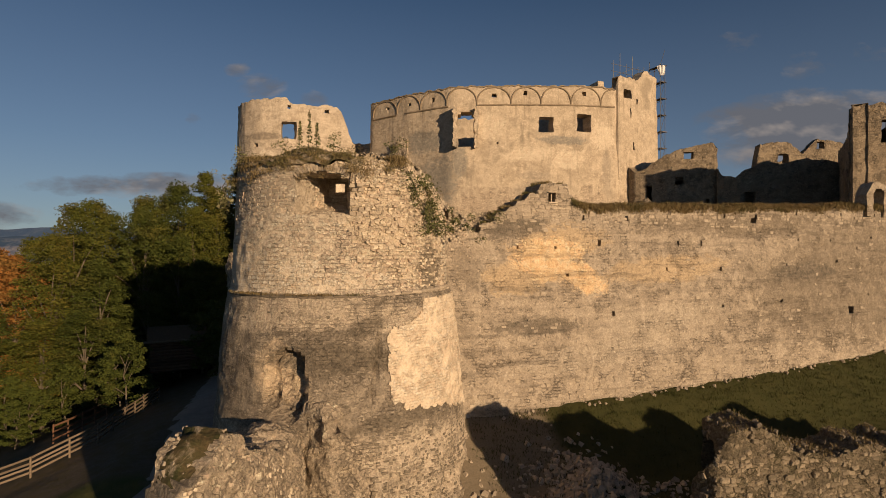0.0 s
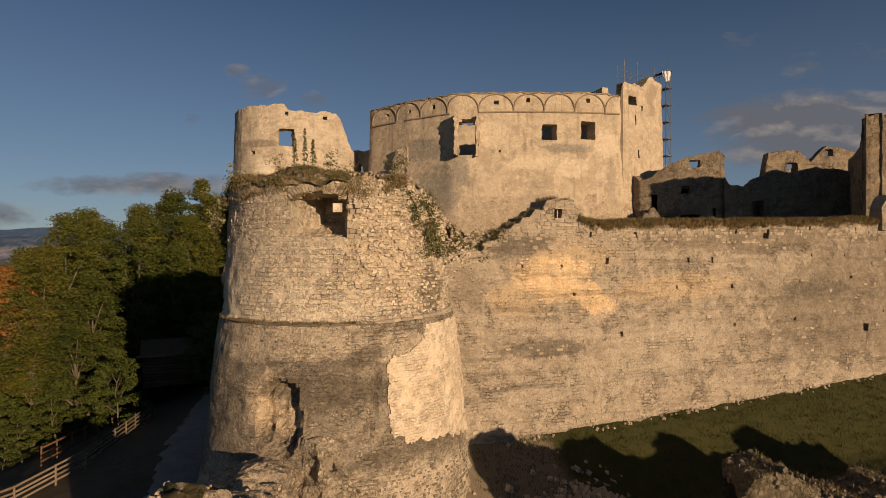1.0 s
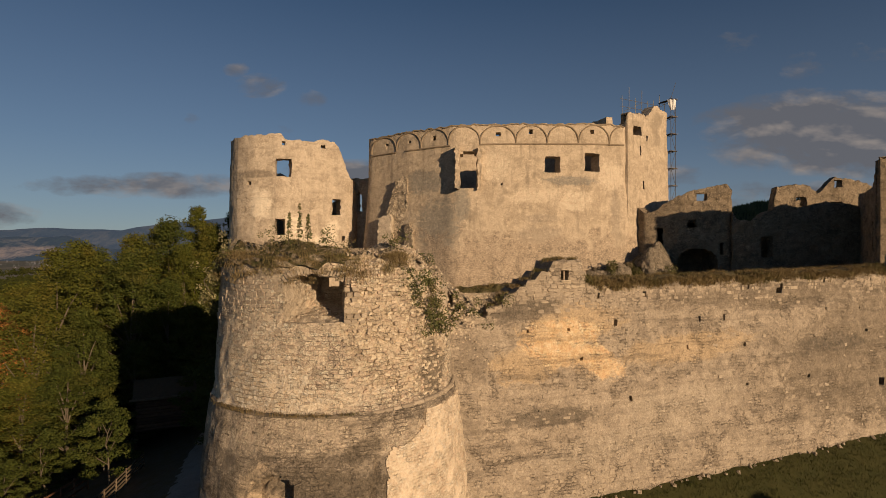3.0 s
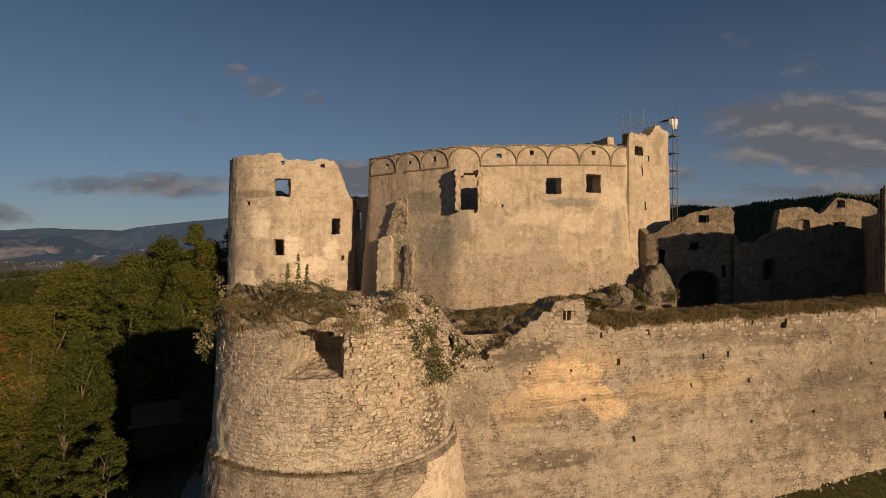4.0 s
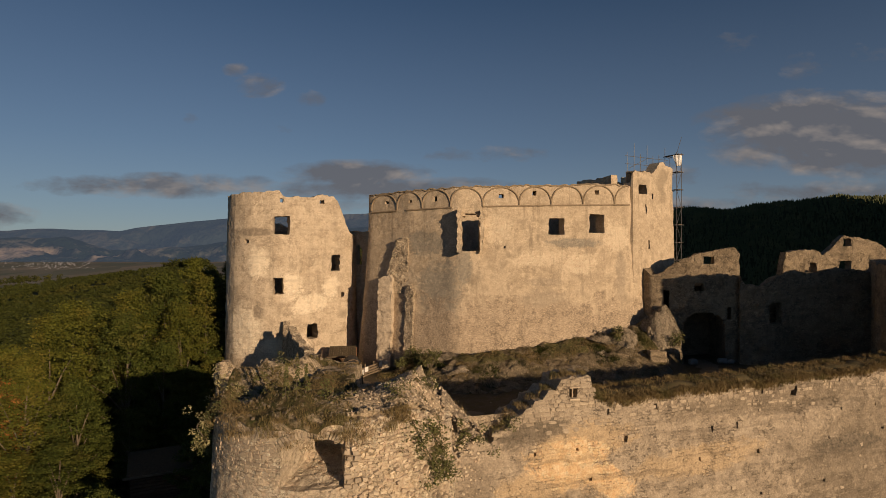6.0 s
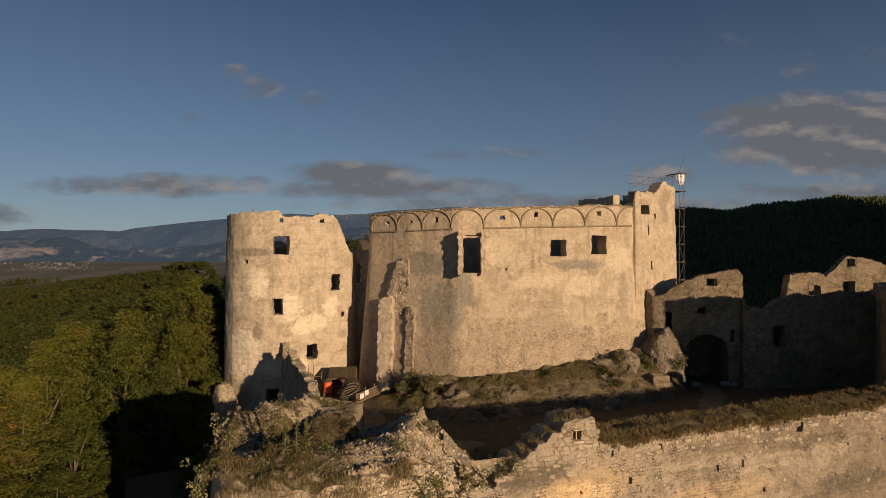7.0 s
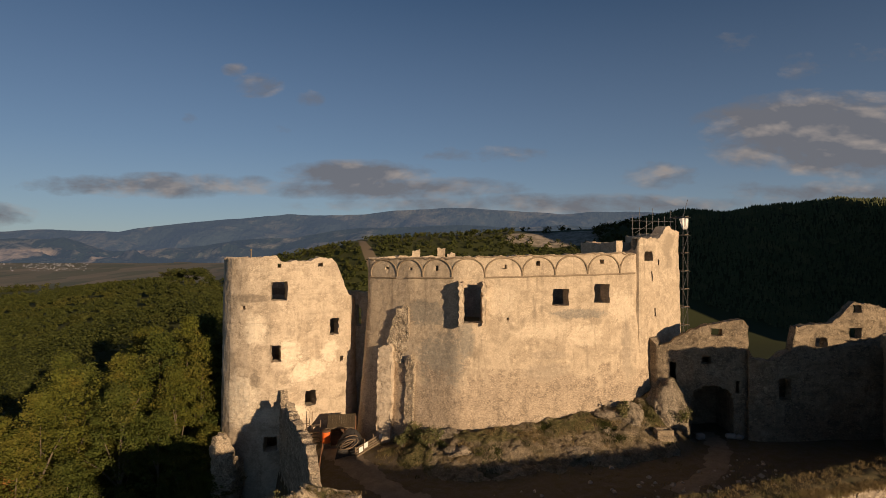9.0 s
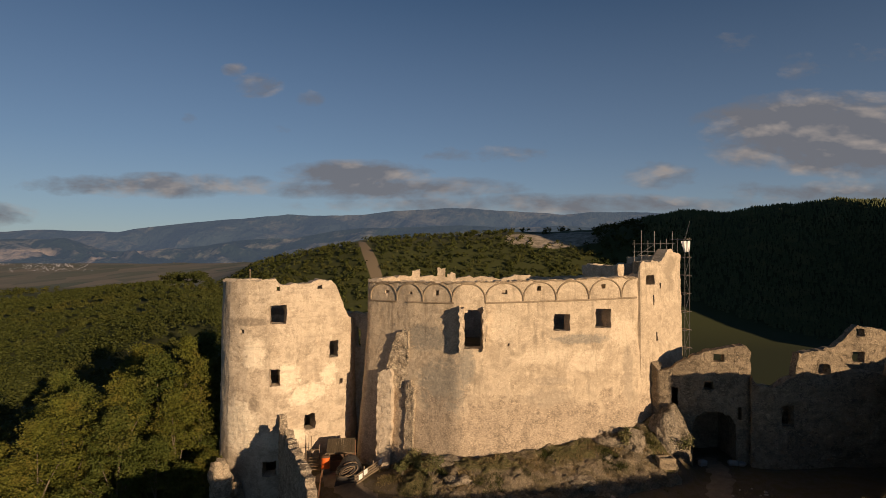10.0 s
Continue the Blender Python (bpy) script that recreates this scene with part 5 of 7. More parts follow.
# arched fragment standing on the wall
arch_fragment = base("arch_fragment", 32, 42, 3, "standing fragment of wall with an arched opening", "ruin")
AP = Plan([CW_A + CW_D * 31.4 + CW_N * 0.25, CW_A + CW_D * 36 + CW_N * 0.25], 0)
solid_wall("fragment_wall", AP, 2.4, 5.3, 0.9, CURTAIN, arch_fragment, top=lambda u: lerp_line([(0, 4.0), (0.3, 4.6), (0.9, 5.0), (1.7, 4.9), (2.1, 4.6), (2.4, 3.8), (4.4, 3.6)])(u) + jag(44, 0.1, 2)(u),
           holes=[arch_hole(0.68, 1.75, 2.4, 4.55, 0.5)], size=0.13, rough=0.08, wear=0.05)

# ---------------------------------------------------------------- palace
palace = base("palace", 5, 60, 0, "tall ruined palace with plastered front and blind arcade cornice", "palace")
PP = Plan([(-8.9, 70), (-8.3, 64.7), (-3.8, 61.35), (1.0, 58.75), (6, 58.7), (11, 59.15), (15, 59.8), (18.8, 60.9), (19.1, 65)], 0.5)
lo_u, hi_u = PP.s[1], PP.s[7]
pu = lambda x: PP.u_at_x(x, lo_u, hi_u)
p_jag = jag(4, 0.13, 1.4)
p_line = lerp_line([(pu(-8), 16.6), (pu(0), 16.85), (pu(8), 17.0), (pu(17), 17.3), (pu(18.5), 17.2)])
p_holes = [rect_hole(pu(10.1), pu(11.6), 12.2, 13.85), arch_hole(pu(14.15), pu(15.7), 12.4, 14.35, 0.5), arch_hole(pu(1.5), pu(3.25), 10.6, 14.3, 0.5)]
for x, z in ((-6.2, 15.65), (-3.58, 15.68), (-1.07, 15.75), (5.3, 16.0), (8.6, 16.25), (14.98, 16.42)):
    p_holes.append(rect_hole(pu(x) - 0.2, pu(x) + 0.2, z - 0.21, z + 0.21))
p_holes += [rect_hole(pu(5.6), pu(5.6) + 0.16, 10.9, 11.15), rect_hole(pu(-3.3), pu(-3.3) + 0.4, 6.0, 6.4)]
pfront = solid_wall("front_wall", PP, -4.0, 17.6, 1.5, PLASTER, palace, top=lambda u: p_line(u) + p_jag(u), holes=p_holes, size=0.24,
                    lean=0.085, lean_from=12.0, rough=0.07, grain=0.5, wear=0.07, label="plastered front with bare rubble low down")
PF = SURFACES[pfront.name]


def ridge(name, surface, pts, mat, parent, r=0.07, label=""):
    """A moulding that follows a line on a wall's face."""
    verts, faces, m = [], [], len(pts)
    for i, (u, z) in enumerate(pts):
        c, nrm = surface(u, z, 0.0)
        a, b = pts[max(i - 1, 0)], pts[min(i + 1, m - 1)]
        du, dz = b[0] - a[0], b[1] - a[1]
        s = math.hypot(du, dz) or 1.0
        right = Vector((-nrm.y, nrm.x, 0))
        side = right * (-dz / s) + Vector((0, 0, du / s))
        j = 1 + 0.25 * noise.noise((u * 2, z * 2, 4))
        for f, o in ((-1, -0.05), (-0.9, r), (0, r * 1.5), (0.9, r), (1, -0.05)):
            verts.append(tuple(c + side * f * r * j + nrm * o * j))
    for i in range(m - 1):
        for k in range(4):
            faces.append((i * 5 + k, (i + 1) * 5 + k, (i + 1) * 5 + k + 1, i * 5 + k + 1))
    return piece(name, verts, faces, mat, parent, label)


feet = [-7.92, -5.05, -2.39, 0.43, 3.56, 7.07, 10.27, 13.55, 16.82]
for i, (a, b) in enumerate(zip(feet, feet[1:])):
    ua, ub = pu(a), pu(b)
    z0, z1 = 14.8 + 0.035 * i + 0.08, p_line((ua + ub) / 2) - 0.14
    half = (ub - ua) / 2
    ridge("arch_rib", PF, [(ua + half - half * math.cos(math.pi * k / 22), z0 + (z1 - z0) * math.sin(math.pi * k / 22) ** 0.8) for k in range(23)], RIB, palace, 0.075)
ridge("arch_rib", PF, [(pu(16.82) + 1.4 * (1 - math.cos(math.pi * k / 22)), 15.15 + 1.95 * math.sin(math.pi * k / 22) ** 0.8) for k in range(11)], RIB, palace, 0.075)
for a, b in ((-7.95, -5.1), (-3.95, 0.6), (3.5, 10.2), (10.2, 18.4)):
    ridge("cornice", PF, [(pu(a) + (pu(b) - pu(a)) * k / 40, 14.68 + 0.022 * (a + (b - a) * k / 40 + 8) + 0.02 * noise.noise((a + k, 0, 0))) for k in range(41)], RIB, palace, 0.085, "weathered cornice ledge")
ridge("coping", PF, [(lo_u + 0.3 + (hi_u - lo_u - 0.6) * k / 150, p_line(lo_u + (hi_u - lo_u) * k / 150) + p_jag(lo_u + (hi_u - lo_u) * k / 150) - 0.06) for k in range(151)], RIB, palace, 0.07, "crumbling wall coping")
# the ruined oriel: two broken cheeks that stand out from the wall
for x, z0, z1, out in ((1.2, 10.5, 14.6, 1.25), (3.42, 10.4, 14.5, 0.55)):
    c, nrm = PF(pu(x), 12.5)
    OP = Plan([(x - 0.2, c.y - out), (x + 0.2, c.y - out)], 0)
    solid_wall("oriel_cheek", OP, z0 - 0.3, z1 + 0.3, out + 0.3, PLASTER, palace, top=lambda u: z1 + jag(x, 0.15, 2)(u), bottom=lambda u: z0 + jag(x + 3, 0.2, 2)(u), size=0.14, rough=0.08, grain=1.5, wear=0.12, label="broken oriel side wall")
# rear walls and cross walls, seen through the openings and over the front
for pts, top, holes in (([(18.6, 66), (16, 73.5), (-6, 73.5), (-8.6, 69)], 16.7, ()), ([(3.6, 66.5), (9, 66)], 13.0, ())):
    QP = Plan(pts, 0.3)
    solid_wall("rear_wall", QP, 0, 18, 0.9, PLASTER, palace, top=lambda u: top + jag(top, 0.28, 0.7)(u), holes=holes, size=0.45, rough=0.08, wear=0.06)
for x, z in ((-3.6, 17.5), (-0.6, 17.7), (0.6, 17.2)):
    XP = Plan([(x - 0.45, 72.6), (x + 0.45, 72.6)], 0)
    solid_wall("chimney_stub", XP, 15, 18.5, 0.9, PLASTER, palace, top=lambda u: z + jag(x, 0.25, 2)(u), size=0.2, rough=0.08, wear=0.08)
verts = [(x, y, 9.6 + 0.3 * noise.noise((x * 0.4, y * 0.4, 2))) for x in [-8 + 2 * i for i in range(14)] for y in [62.5 + 1.2 * k for k in range(10)] if True]
piece("inner_floor", verts, [(i * 10 + k, (i + 1) * 10 + k, (i + 1) * 10 + k + 1, i * 10 + k + 1) for i in range(13) for k in range(9) if not (i < 3 and k < 3)], TURF, palace)
# broken spur walls against the left facet
for pts, z0, z1, thick, prof, lab in (([(-6.95, 61.7), (-5.5, 61.2)], -2.5, 9, 2.4, [(0, 7.9), (1.2, 8.2), (2.2, 7.4)], "broken spur wall with a lit end"),
                                      ([(-6.0, 61.9), (-4.7, 61.4), (-3.85, 61.0)], 6.3, 12.6, 1.6, [(0, 8.6), (0.5, 10.4), (1.0, 11.6), (1.8, 12.1), (2.4, 11.9)], "broken upper toothing of rubble"),
                                      ([(-4.05, 60.6), (-3.25, 60.1)], -1.5, 7.4, 1.2, [(0, 6.6), (0.5, 7.2), (0.9, 6.4)], "thin broken toothing")):
    WP = Plan(pts, 0.1)
    solid_wall("spur_wall", WP, z0, z1, thick, RUBBLE if "tooth" in lab else TOWERWALL, palace, top=lambda u: lerp_line(prof)(u) + jag(z1, 0.25, 1.5)(u), size=0.14, rough=0.12 if "tooth" in lab else 0.04, grain=1.9, wear=0.09, lean=0.05, lean_from=8, label=lab)
NP = Plan([(-11.4, 69.3), (-7.8, 68.6)], 0)
solid_wall("link_wall", NP, -5, 14, 1.0, TOWERWALL, palace, top=lambda u: 12.9 + jag(71, 0.3)(u), holes=[arch_hole(0.9, 1.8, 9.0, 11.2, 0.4)], size=0.3, rough=0.1, wear=0.06)
# square corner tower
square_tower = base("square_tower", 22, 63, 0, "square corner tower with plastered walls and small windows", "tower")
SP = Plan([(17.0, 63.5), (18.9, 60.95), (24.35, 64.55), (21.4, 70.0)], 0.15)
su = lambda x: SP.u_at_x(x, SP.s[1], SP.s[2])
s_jag = jag(6, 0.2, 1.5)
solid_wall("tower_wall", SP, -2.0, 20.6, 1.2, PLASTER, square_tower, top=lambda u: lerp_line([(0, 17.2), (SP.s[1] - 0.3, 17.6), (SP.s[1], 18.6), (su(20.5), 18.9), (su(21.6), 18.7), (su(22.6), 19.9), (SP.s[2], 19.5), (SP.length, 19.0)])(u) + s_jag(u),
                 holes=[arch_hole(su(19.6), su(20.7), 16.45, 17.5, 0.35), rect_hole(su(20.42), su(20.58), 14.4, 15.4), rect_hole(su(20.65), su(20.9), 10.85, 11.7), rect_hole(su(21.3), su(21.5), 16.0, 16.6)],
                 size=0.2, lean=0.03, lean_from=20, rough=0.1, grain=0.6, wear=0.05)
SB = Plan([(22.5, 70.5), (14.5, 66.5), (17, 62)], 0.1)
solid_wall("rear_wall", SB, 8, 20, 0.9, PLASTER, square_tower, top=lambda u: 18.3 + s_jag(u), size=0.4, rough=0.08, wear=0.06)

# ---------------------------------------------------------------- round tower
round_tower = base("round_tower", -19, 66, -5, "tall ruined residential tower with rounded corner and broken edge", "tower")
TP = Plan([(-22.6, 72.5), (-24.0, 70.5), (-24.45, 68.0), (-23.9, 65.7), (-22.4, 63.9), (-20.3, 63.0), (-18, 62.95), (-16.2, 63.7), (-14.6, 64.9), (-12.5, 66.3), (-10.6, 67.4), (-10.3, 71)], 0.8)
tu = lambda x: TP.u_at_x(x, TP.s[3], TP.s[10])
t_jag = jag(9, 0.16, 1.3)
t_holes = [rect_hole(tu(x0), tu(x1), z0, z1) for x0, x1, z0, z1 in ((-18.0, -16.5, 12.35, 14.25), (-18.06, -17.13, 6.05, 7.8), (-12.65, -11.8, 8.4, 10.15), (-14.97, -14.05, 1.2, 2.77),
           (-18.7, -17.3, -2.95, -1.45), (-17.44, -17.05, 15.73, 16.14), (-13.68, -13.28, 15.73, 16.15), (-21.1, -20.6, 11.4, 11.8), (-11.7, -11.4, 5.5, 6.05))]
t_line = lerp_line([(TP.s[3], 16.6), (tu(-19), 16.75), (tu(-17.5), 16.95), (tu(-16.8), 16.4), (tu(-14.5), 16.35), (tu(-13.5), 16.75), (tu(-12.3), 16.6), (tu(-11.7), 15.5), (tu(-11.15), 13.6), (tu(-10.65), 12.6), (TP.length, 12)])
twall = solid_wall("tower_wall", TP, -12, 17.5, 1.3, TOWERWALL, round_tower, top=lambda u: t_line(u) + t_jag(u), holes=t_holes, size=0.22, lean=0.02, lean_from=16, rough=0.08, grain=0.6, wear=0.09,
                   label="pale patchy plaster over rubble")
TB = Plan([(-10.6, 70.5), (-14, 73.5), (-22, 73.5)], 0.3)
solid_wall("rear_wall", TB, -8, 14, 1.0, TOWERWALL, round_tower, top=lambda u: lerp_line([(0, 11.5), (5, 9.5), (8, 13), (13, 14.5)])(u) + t_jag(u), size=0.45, rough=0.1, wear=0.07)
# ruined walls at the tower's foot
YP = Plan([(-17.2, 63.2), (-15.2, 57.8), (-11.2, 49.3), (-9.7, 45.6)], 0.12)
spur = base("ruined_wall_stub", -12.3, 50, -3, "broken rubble wall stub between bastion and tower", "ruin")
solid_wall("stub_wall", YP, -11, 4.8, 0.75, RUBBLE, spur, top=lambda u: lerp_line([(0, 2.7), (0.9, 3.1), (1.4, 2.3), (3.4, 2.0), (5.4, 2.2), (6.6, 3.4), (7.6, 2.7), (10.0, 2.6), (13.0, 2.4), (15.2, 2.2), (16.6, 1.2), (19, -0.4)])(u) + 0.45 * noise.fractal((u * 0.9, 3.1, 1.7), 1, 2, 5), size=0.15, rough=0.12, grain=1.2, wear=0.1)
ZP = Plan([(-23.2, 60.6), (-22.4, 59.6), (-20.8, 60.2), (-20.6, 62.4)], 0.2)
spur2 = base("ruined_wall_stub", -22, 60, -6, "broken rubble wall stub at the tower's foot", "ruin")
solid_wall("stub_wall", ZP, -11, 0.3, 0.9, RUBBLE, spur2, top=lambda u: lerp_line([(0, -1.4), (1.3, -0.3), (2.4, -0.5), (3.4, -2.6), (5, -3.5)])(u) + jag(83, 0.3, 1.5)(u), size=0.2, rough=0.2, grain=1.2, wear=0.1)

# ---------------------------------------------------------------- courtyard ruins and gate tower
gate_range = base("gate_range", 24, 59, 1, "ruined courtyard range with a dark gateway", "ruin")
GP = Plan([(19.6, 62.5), (20.4, 60.3), (24, 58.95), (28.4, 58.2), (28.8, 62)], 0.4)
gu = lambda x: GP.u_at_x(x, GP.s[1], GP.s[3])
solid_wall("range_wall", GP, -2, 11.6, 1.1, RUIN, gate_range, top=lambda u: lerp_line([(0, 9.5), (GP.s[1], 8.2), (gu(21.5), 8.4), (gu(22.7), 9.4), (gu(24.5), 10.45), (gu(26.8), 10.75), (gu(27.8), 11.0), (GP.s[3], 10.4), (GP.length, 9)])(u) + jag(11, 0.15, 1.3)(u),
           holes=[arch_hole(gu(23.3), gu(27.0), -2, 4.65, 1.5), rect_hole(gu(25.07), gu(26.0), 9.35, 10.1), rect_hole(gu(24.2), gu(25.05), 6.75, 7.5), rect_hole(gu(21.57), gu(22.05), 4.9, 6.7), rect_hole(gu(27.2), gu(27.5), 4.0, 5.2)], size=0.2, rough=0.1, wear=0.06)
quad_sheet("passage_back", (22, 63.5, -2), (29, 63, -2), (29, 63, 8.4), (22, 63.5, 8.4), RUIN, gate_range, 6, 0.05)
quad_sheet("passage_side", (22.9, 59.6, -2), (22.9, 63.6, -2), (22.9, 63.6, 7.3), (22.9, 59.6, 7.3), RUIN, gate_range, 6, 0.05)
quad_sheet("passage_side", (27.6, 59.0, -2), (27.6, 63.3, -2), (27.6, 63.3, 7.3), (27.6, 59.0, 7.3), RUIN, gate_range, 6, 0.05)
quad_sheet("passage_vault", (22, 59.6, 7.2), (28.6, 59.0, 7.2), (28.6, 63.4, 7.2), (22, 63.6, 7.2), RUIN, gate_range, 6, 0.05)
hall_range = base("hall_range", 34, 57, 1, "ruined hall range with broken gable walls", "ruin")
HP = Plan([(28.0, 57.6), (30, 56.9), (36, 56.6), (39.5, 56.2)], 0.3)
hu = lambda x: HP.u_at_x(x)
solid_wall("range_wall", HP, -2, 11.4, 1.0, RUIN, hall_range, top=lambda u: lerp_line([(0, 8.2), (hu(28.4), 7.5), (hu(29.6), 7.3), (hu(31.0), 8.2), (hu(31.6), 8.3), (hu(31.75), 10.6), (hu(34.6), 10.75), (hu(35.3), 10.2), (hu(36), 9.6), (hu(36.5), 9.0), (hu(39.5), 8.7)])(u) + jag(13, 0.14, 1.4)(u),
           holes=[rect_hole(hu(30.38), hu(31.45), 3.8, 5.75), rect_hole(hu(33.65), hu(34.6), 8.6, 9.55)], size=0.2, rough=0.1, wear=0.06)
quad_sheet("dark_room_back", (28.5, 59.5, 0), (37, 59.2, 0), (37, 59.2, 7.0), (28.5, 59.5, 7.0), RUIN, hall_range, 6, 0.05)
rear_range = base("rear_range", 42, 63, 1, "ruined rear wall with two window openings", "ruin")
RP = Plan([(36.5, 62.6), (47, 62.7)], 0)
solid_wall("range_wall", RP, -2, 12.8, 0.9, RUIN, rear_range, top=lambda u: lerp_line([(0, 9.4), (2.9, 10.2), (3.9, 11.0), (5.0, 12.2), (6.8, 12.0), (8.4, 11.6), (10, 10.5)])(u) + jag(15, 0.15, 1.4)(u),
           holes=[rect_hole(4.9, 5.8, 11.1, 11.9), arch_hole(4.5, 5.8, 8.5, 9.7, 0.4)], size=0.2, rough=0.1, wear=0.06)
gate_tower = base("gate_tower", 40, 49, 1, "square gate tower of plastered stone", "tower")
KP = Plan([(40.2, 57.5), (32.4, 44.8), (50, 42.6), (56, 54)], 0.15)
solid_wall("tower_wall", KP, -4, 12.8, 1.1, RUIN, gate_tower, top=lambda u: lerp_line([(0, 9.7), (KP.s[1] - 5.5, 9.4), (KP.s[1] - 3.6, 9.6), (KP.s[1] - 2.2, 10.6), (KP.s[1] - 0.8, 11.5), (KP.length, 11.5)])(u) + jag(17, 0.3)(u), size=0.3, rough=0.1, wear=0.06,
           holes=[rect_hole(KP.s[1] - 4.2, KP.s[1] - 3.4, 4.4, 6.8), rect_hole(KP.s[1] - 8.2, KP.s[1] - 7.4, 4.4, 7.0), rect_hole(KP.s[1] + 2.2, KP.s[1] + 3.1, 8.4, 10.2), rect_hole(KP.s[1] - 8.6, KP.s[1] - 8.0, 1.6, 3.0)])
# unseen wall added inside the tower to stop sun streaks into the courtyard
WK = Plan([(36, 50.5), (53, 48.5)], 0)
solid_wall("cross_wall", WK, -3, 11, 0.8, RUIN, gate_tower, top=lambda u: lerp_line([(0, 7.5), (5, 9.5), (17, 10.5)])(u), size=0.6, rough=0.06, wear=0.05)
piece("inner_floor", [(36.0, 45.6, 10.0), (50, 43.7, 10.0), (55, 53.5, 10.0), (41, 57, 10.0)], [(0, 1, 2, 3)], TURF, gate_tower)

# ---------------------------------------------------------------- rock under the palace, outworks
WOOD = plain("grey_weathered_wood", (0.24, 0.18, 0.12), (0.14, 0.105, 0.07), 3.0, 0.85, 0.01, squash=(1, 1, 6), vary=0.4)
DARKWOOD = plain("dark_brown_boards", (0.13, 0.075, 0.045), (0.08, 0.05, 0.032), 3.0, 0.85, 0.01, vary=0.4)
REDWOOD = plain("brown_red_boards", (0.20, 0.10, 0.055), (0.13, 0.07, 0.04), 3.0, 0.85, 0.01, vary=0.3)
SHINGLE = plain("mossy_roof_boards", (0.06, 0.047, 0.03), (0.115, 0.088, 0.054), 6.0, 0.9, 0.02, vary=0.25)
STEEL = plain("galvanised_tube", (0.20, 0.19, 0.18), (0.12, 0.115, 0.11), 5.0, 0.55, 0.003, metal=0.6)
CLOTH = plain("white_tarpaulin", (0.80, 0.78, 0.74), (0.70, 0.68, 0.64), 2.0, 0.7, 0.02)
ORANGE = plain("orange_plastic", (0.75, 0.16, 0.03), (0.66, 0.13, 0.03), 3.0, 0.5, 0.003)
PAPER = plain("white_sheet", (0.82, 0.80, 0.76), (0.74, 0.72, 0.68), 4.0, 0.6, 0.002)
SACK = plain("grey_sacking", (0.30, 0.285, 0.26), (0.22, 0.21, 0.19), 3.0, 0.85, 0.02)
TARP = plain("dark_tarpaulin", (0.035, 0.032, 0.03), (0.06, 0.055, 0.05), 1.5, 0.6, 0.03)
TRACK = plain("trodden_earth", (0.30, 0.265, 0.22), (0.22, 0.195, 0.16), 1.2, 0.95, 0.04)


LEDGE = masonry("ledge_rock_and_turf", ((0.14, 0.11, 0.065), (0.33, 0.262, 0.175), (0.20, 0.155, 0.095)), (0.10, 0.095, 0.045), 1.6, 0.8, 0.4, 0.5, 0.16, 0.2, 0.2, coats_and_shade=(((0.10, 0.10, 0.03), (0.16, 0.13, 0.055), ((-3.5, -0.5, 2.6, 2.6, 0.0), (3.0, 0.9, 5.0, 0.5, 0.0), (12.0, 1.6, 5.0, 0.7, 0.1), (19.5, 2.0, 1.5, 2.0, 0.0))),))


def boulder(name, x, y, z, sx, sy, sz, seed, mat, label, category="rock"):
    bm = bmesh.new()
    bmesh.ops.create_icosphere(bm, subdivisions=5, radius=1.0)
    for v in bm.verts:
        d = v.co.normalized()
        r = 1 + 0.22 * noise.fractal((d.x * 1.5 + seed, d.y * 1.5, d.z * 1.5), 1.0, 2.1, 5)
        v.co = Vector((x + d.x * r * sx, y + d.y * r * sy, z + d.z * r * sz))
    return tagged(part(name, bm, mat), label, category)


boulder("rock_outcrop", 20.9, 59.0, 1.4, 2.1, 1.7, 3.6, 3, ROCK, "weathered rock outcrop under the corner tower")
boulder("rock_outcrop", 17.2, 58.4, 1.2, 1.4, 1.4, 1.9, 8, ROCK, "rounded rock outcrop at the palace foot")
boulder("rock_outcrop", 14.6, 57.0, -0.2, 1.7, 1.2, 1.5, 14, ROCK, "grassy rock shelf below the palace wall")
# rock slope below the palace
rock_face = base("rock_ledge", 7, 55.5, -2, "bare rock slope with dry grass that carries the palace", "rock")
verts, nk = [], 44
palace_foot = lerp_line([(-9, 64.5), (-3.8, 60.8), (1.2, 57.4), (11, 58.6), (18.8, 60.3), (25, 63.5)])
for i in range(170):
    for k in range(nk):
        x, d = -5.6 + 0.16 * i, -0.4 + 0.17 * k
        y = palace_foot(x) - d
        fade = smooth(-0.4, 0.4, d) * smooth(7.0, 5.6, d) * smooth(-5.6, -3.6, x) * smooth(21.6, 20.0, x)
        crag = 0.32 * noise.fractal((x * 0.45, y * 0.6, 21), 1, 2, 5) + 0.18 * abs(noise.noise((x * 0.9, y * 0.9, 5))) + 0.12 * noise.fractal((x * 2.2, y * 2.2, 9), 1, 2, 3)
        verts.append((x, y, land(x, y) - 0.2 + (0.30 + crag) * fade))
piece("ledge_rock", verts, [(i * nk + k + 1, (i + 1) * nk + k + 1, (i + 1) * nk + k, i * nk + k) for i in range(169) for k in range(nk - 1)], LEDGE, rock_face, smooth=True)
rnd = random.Random(78)
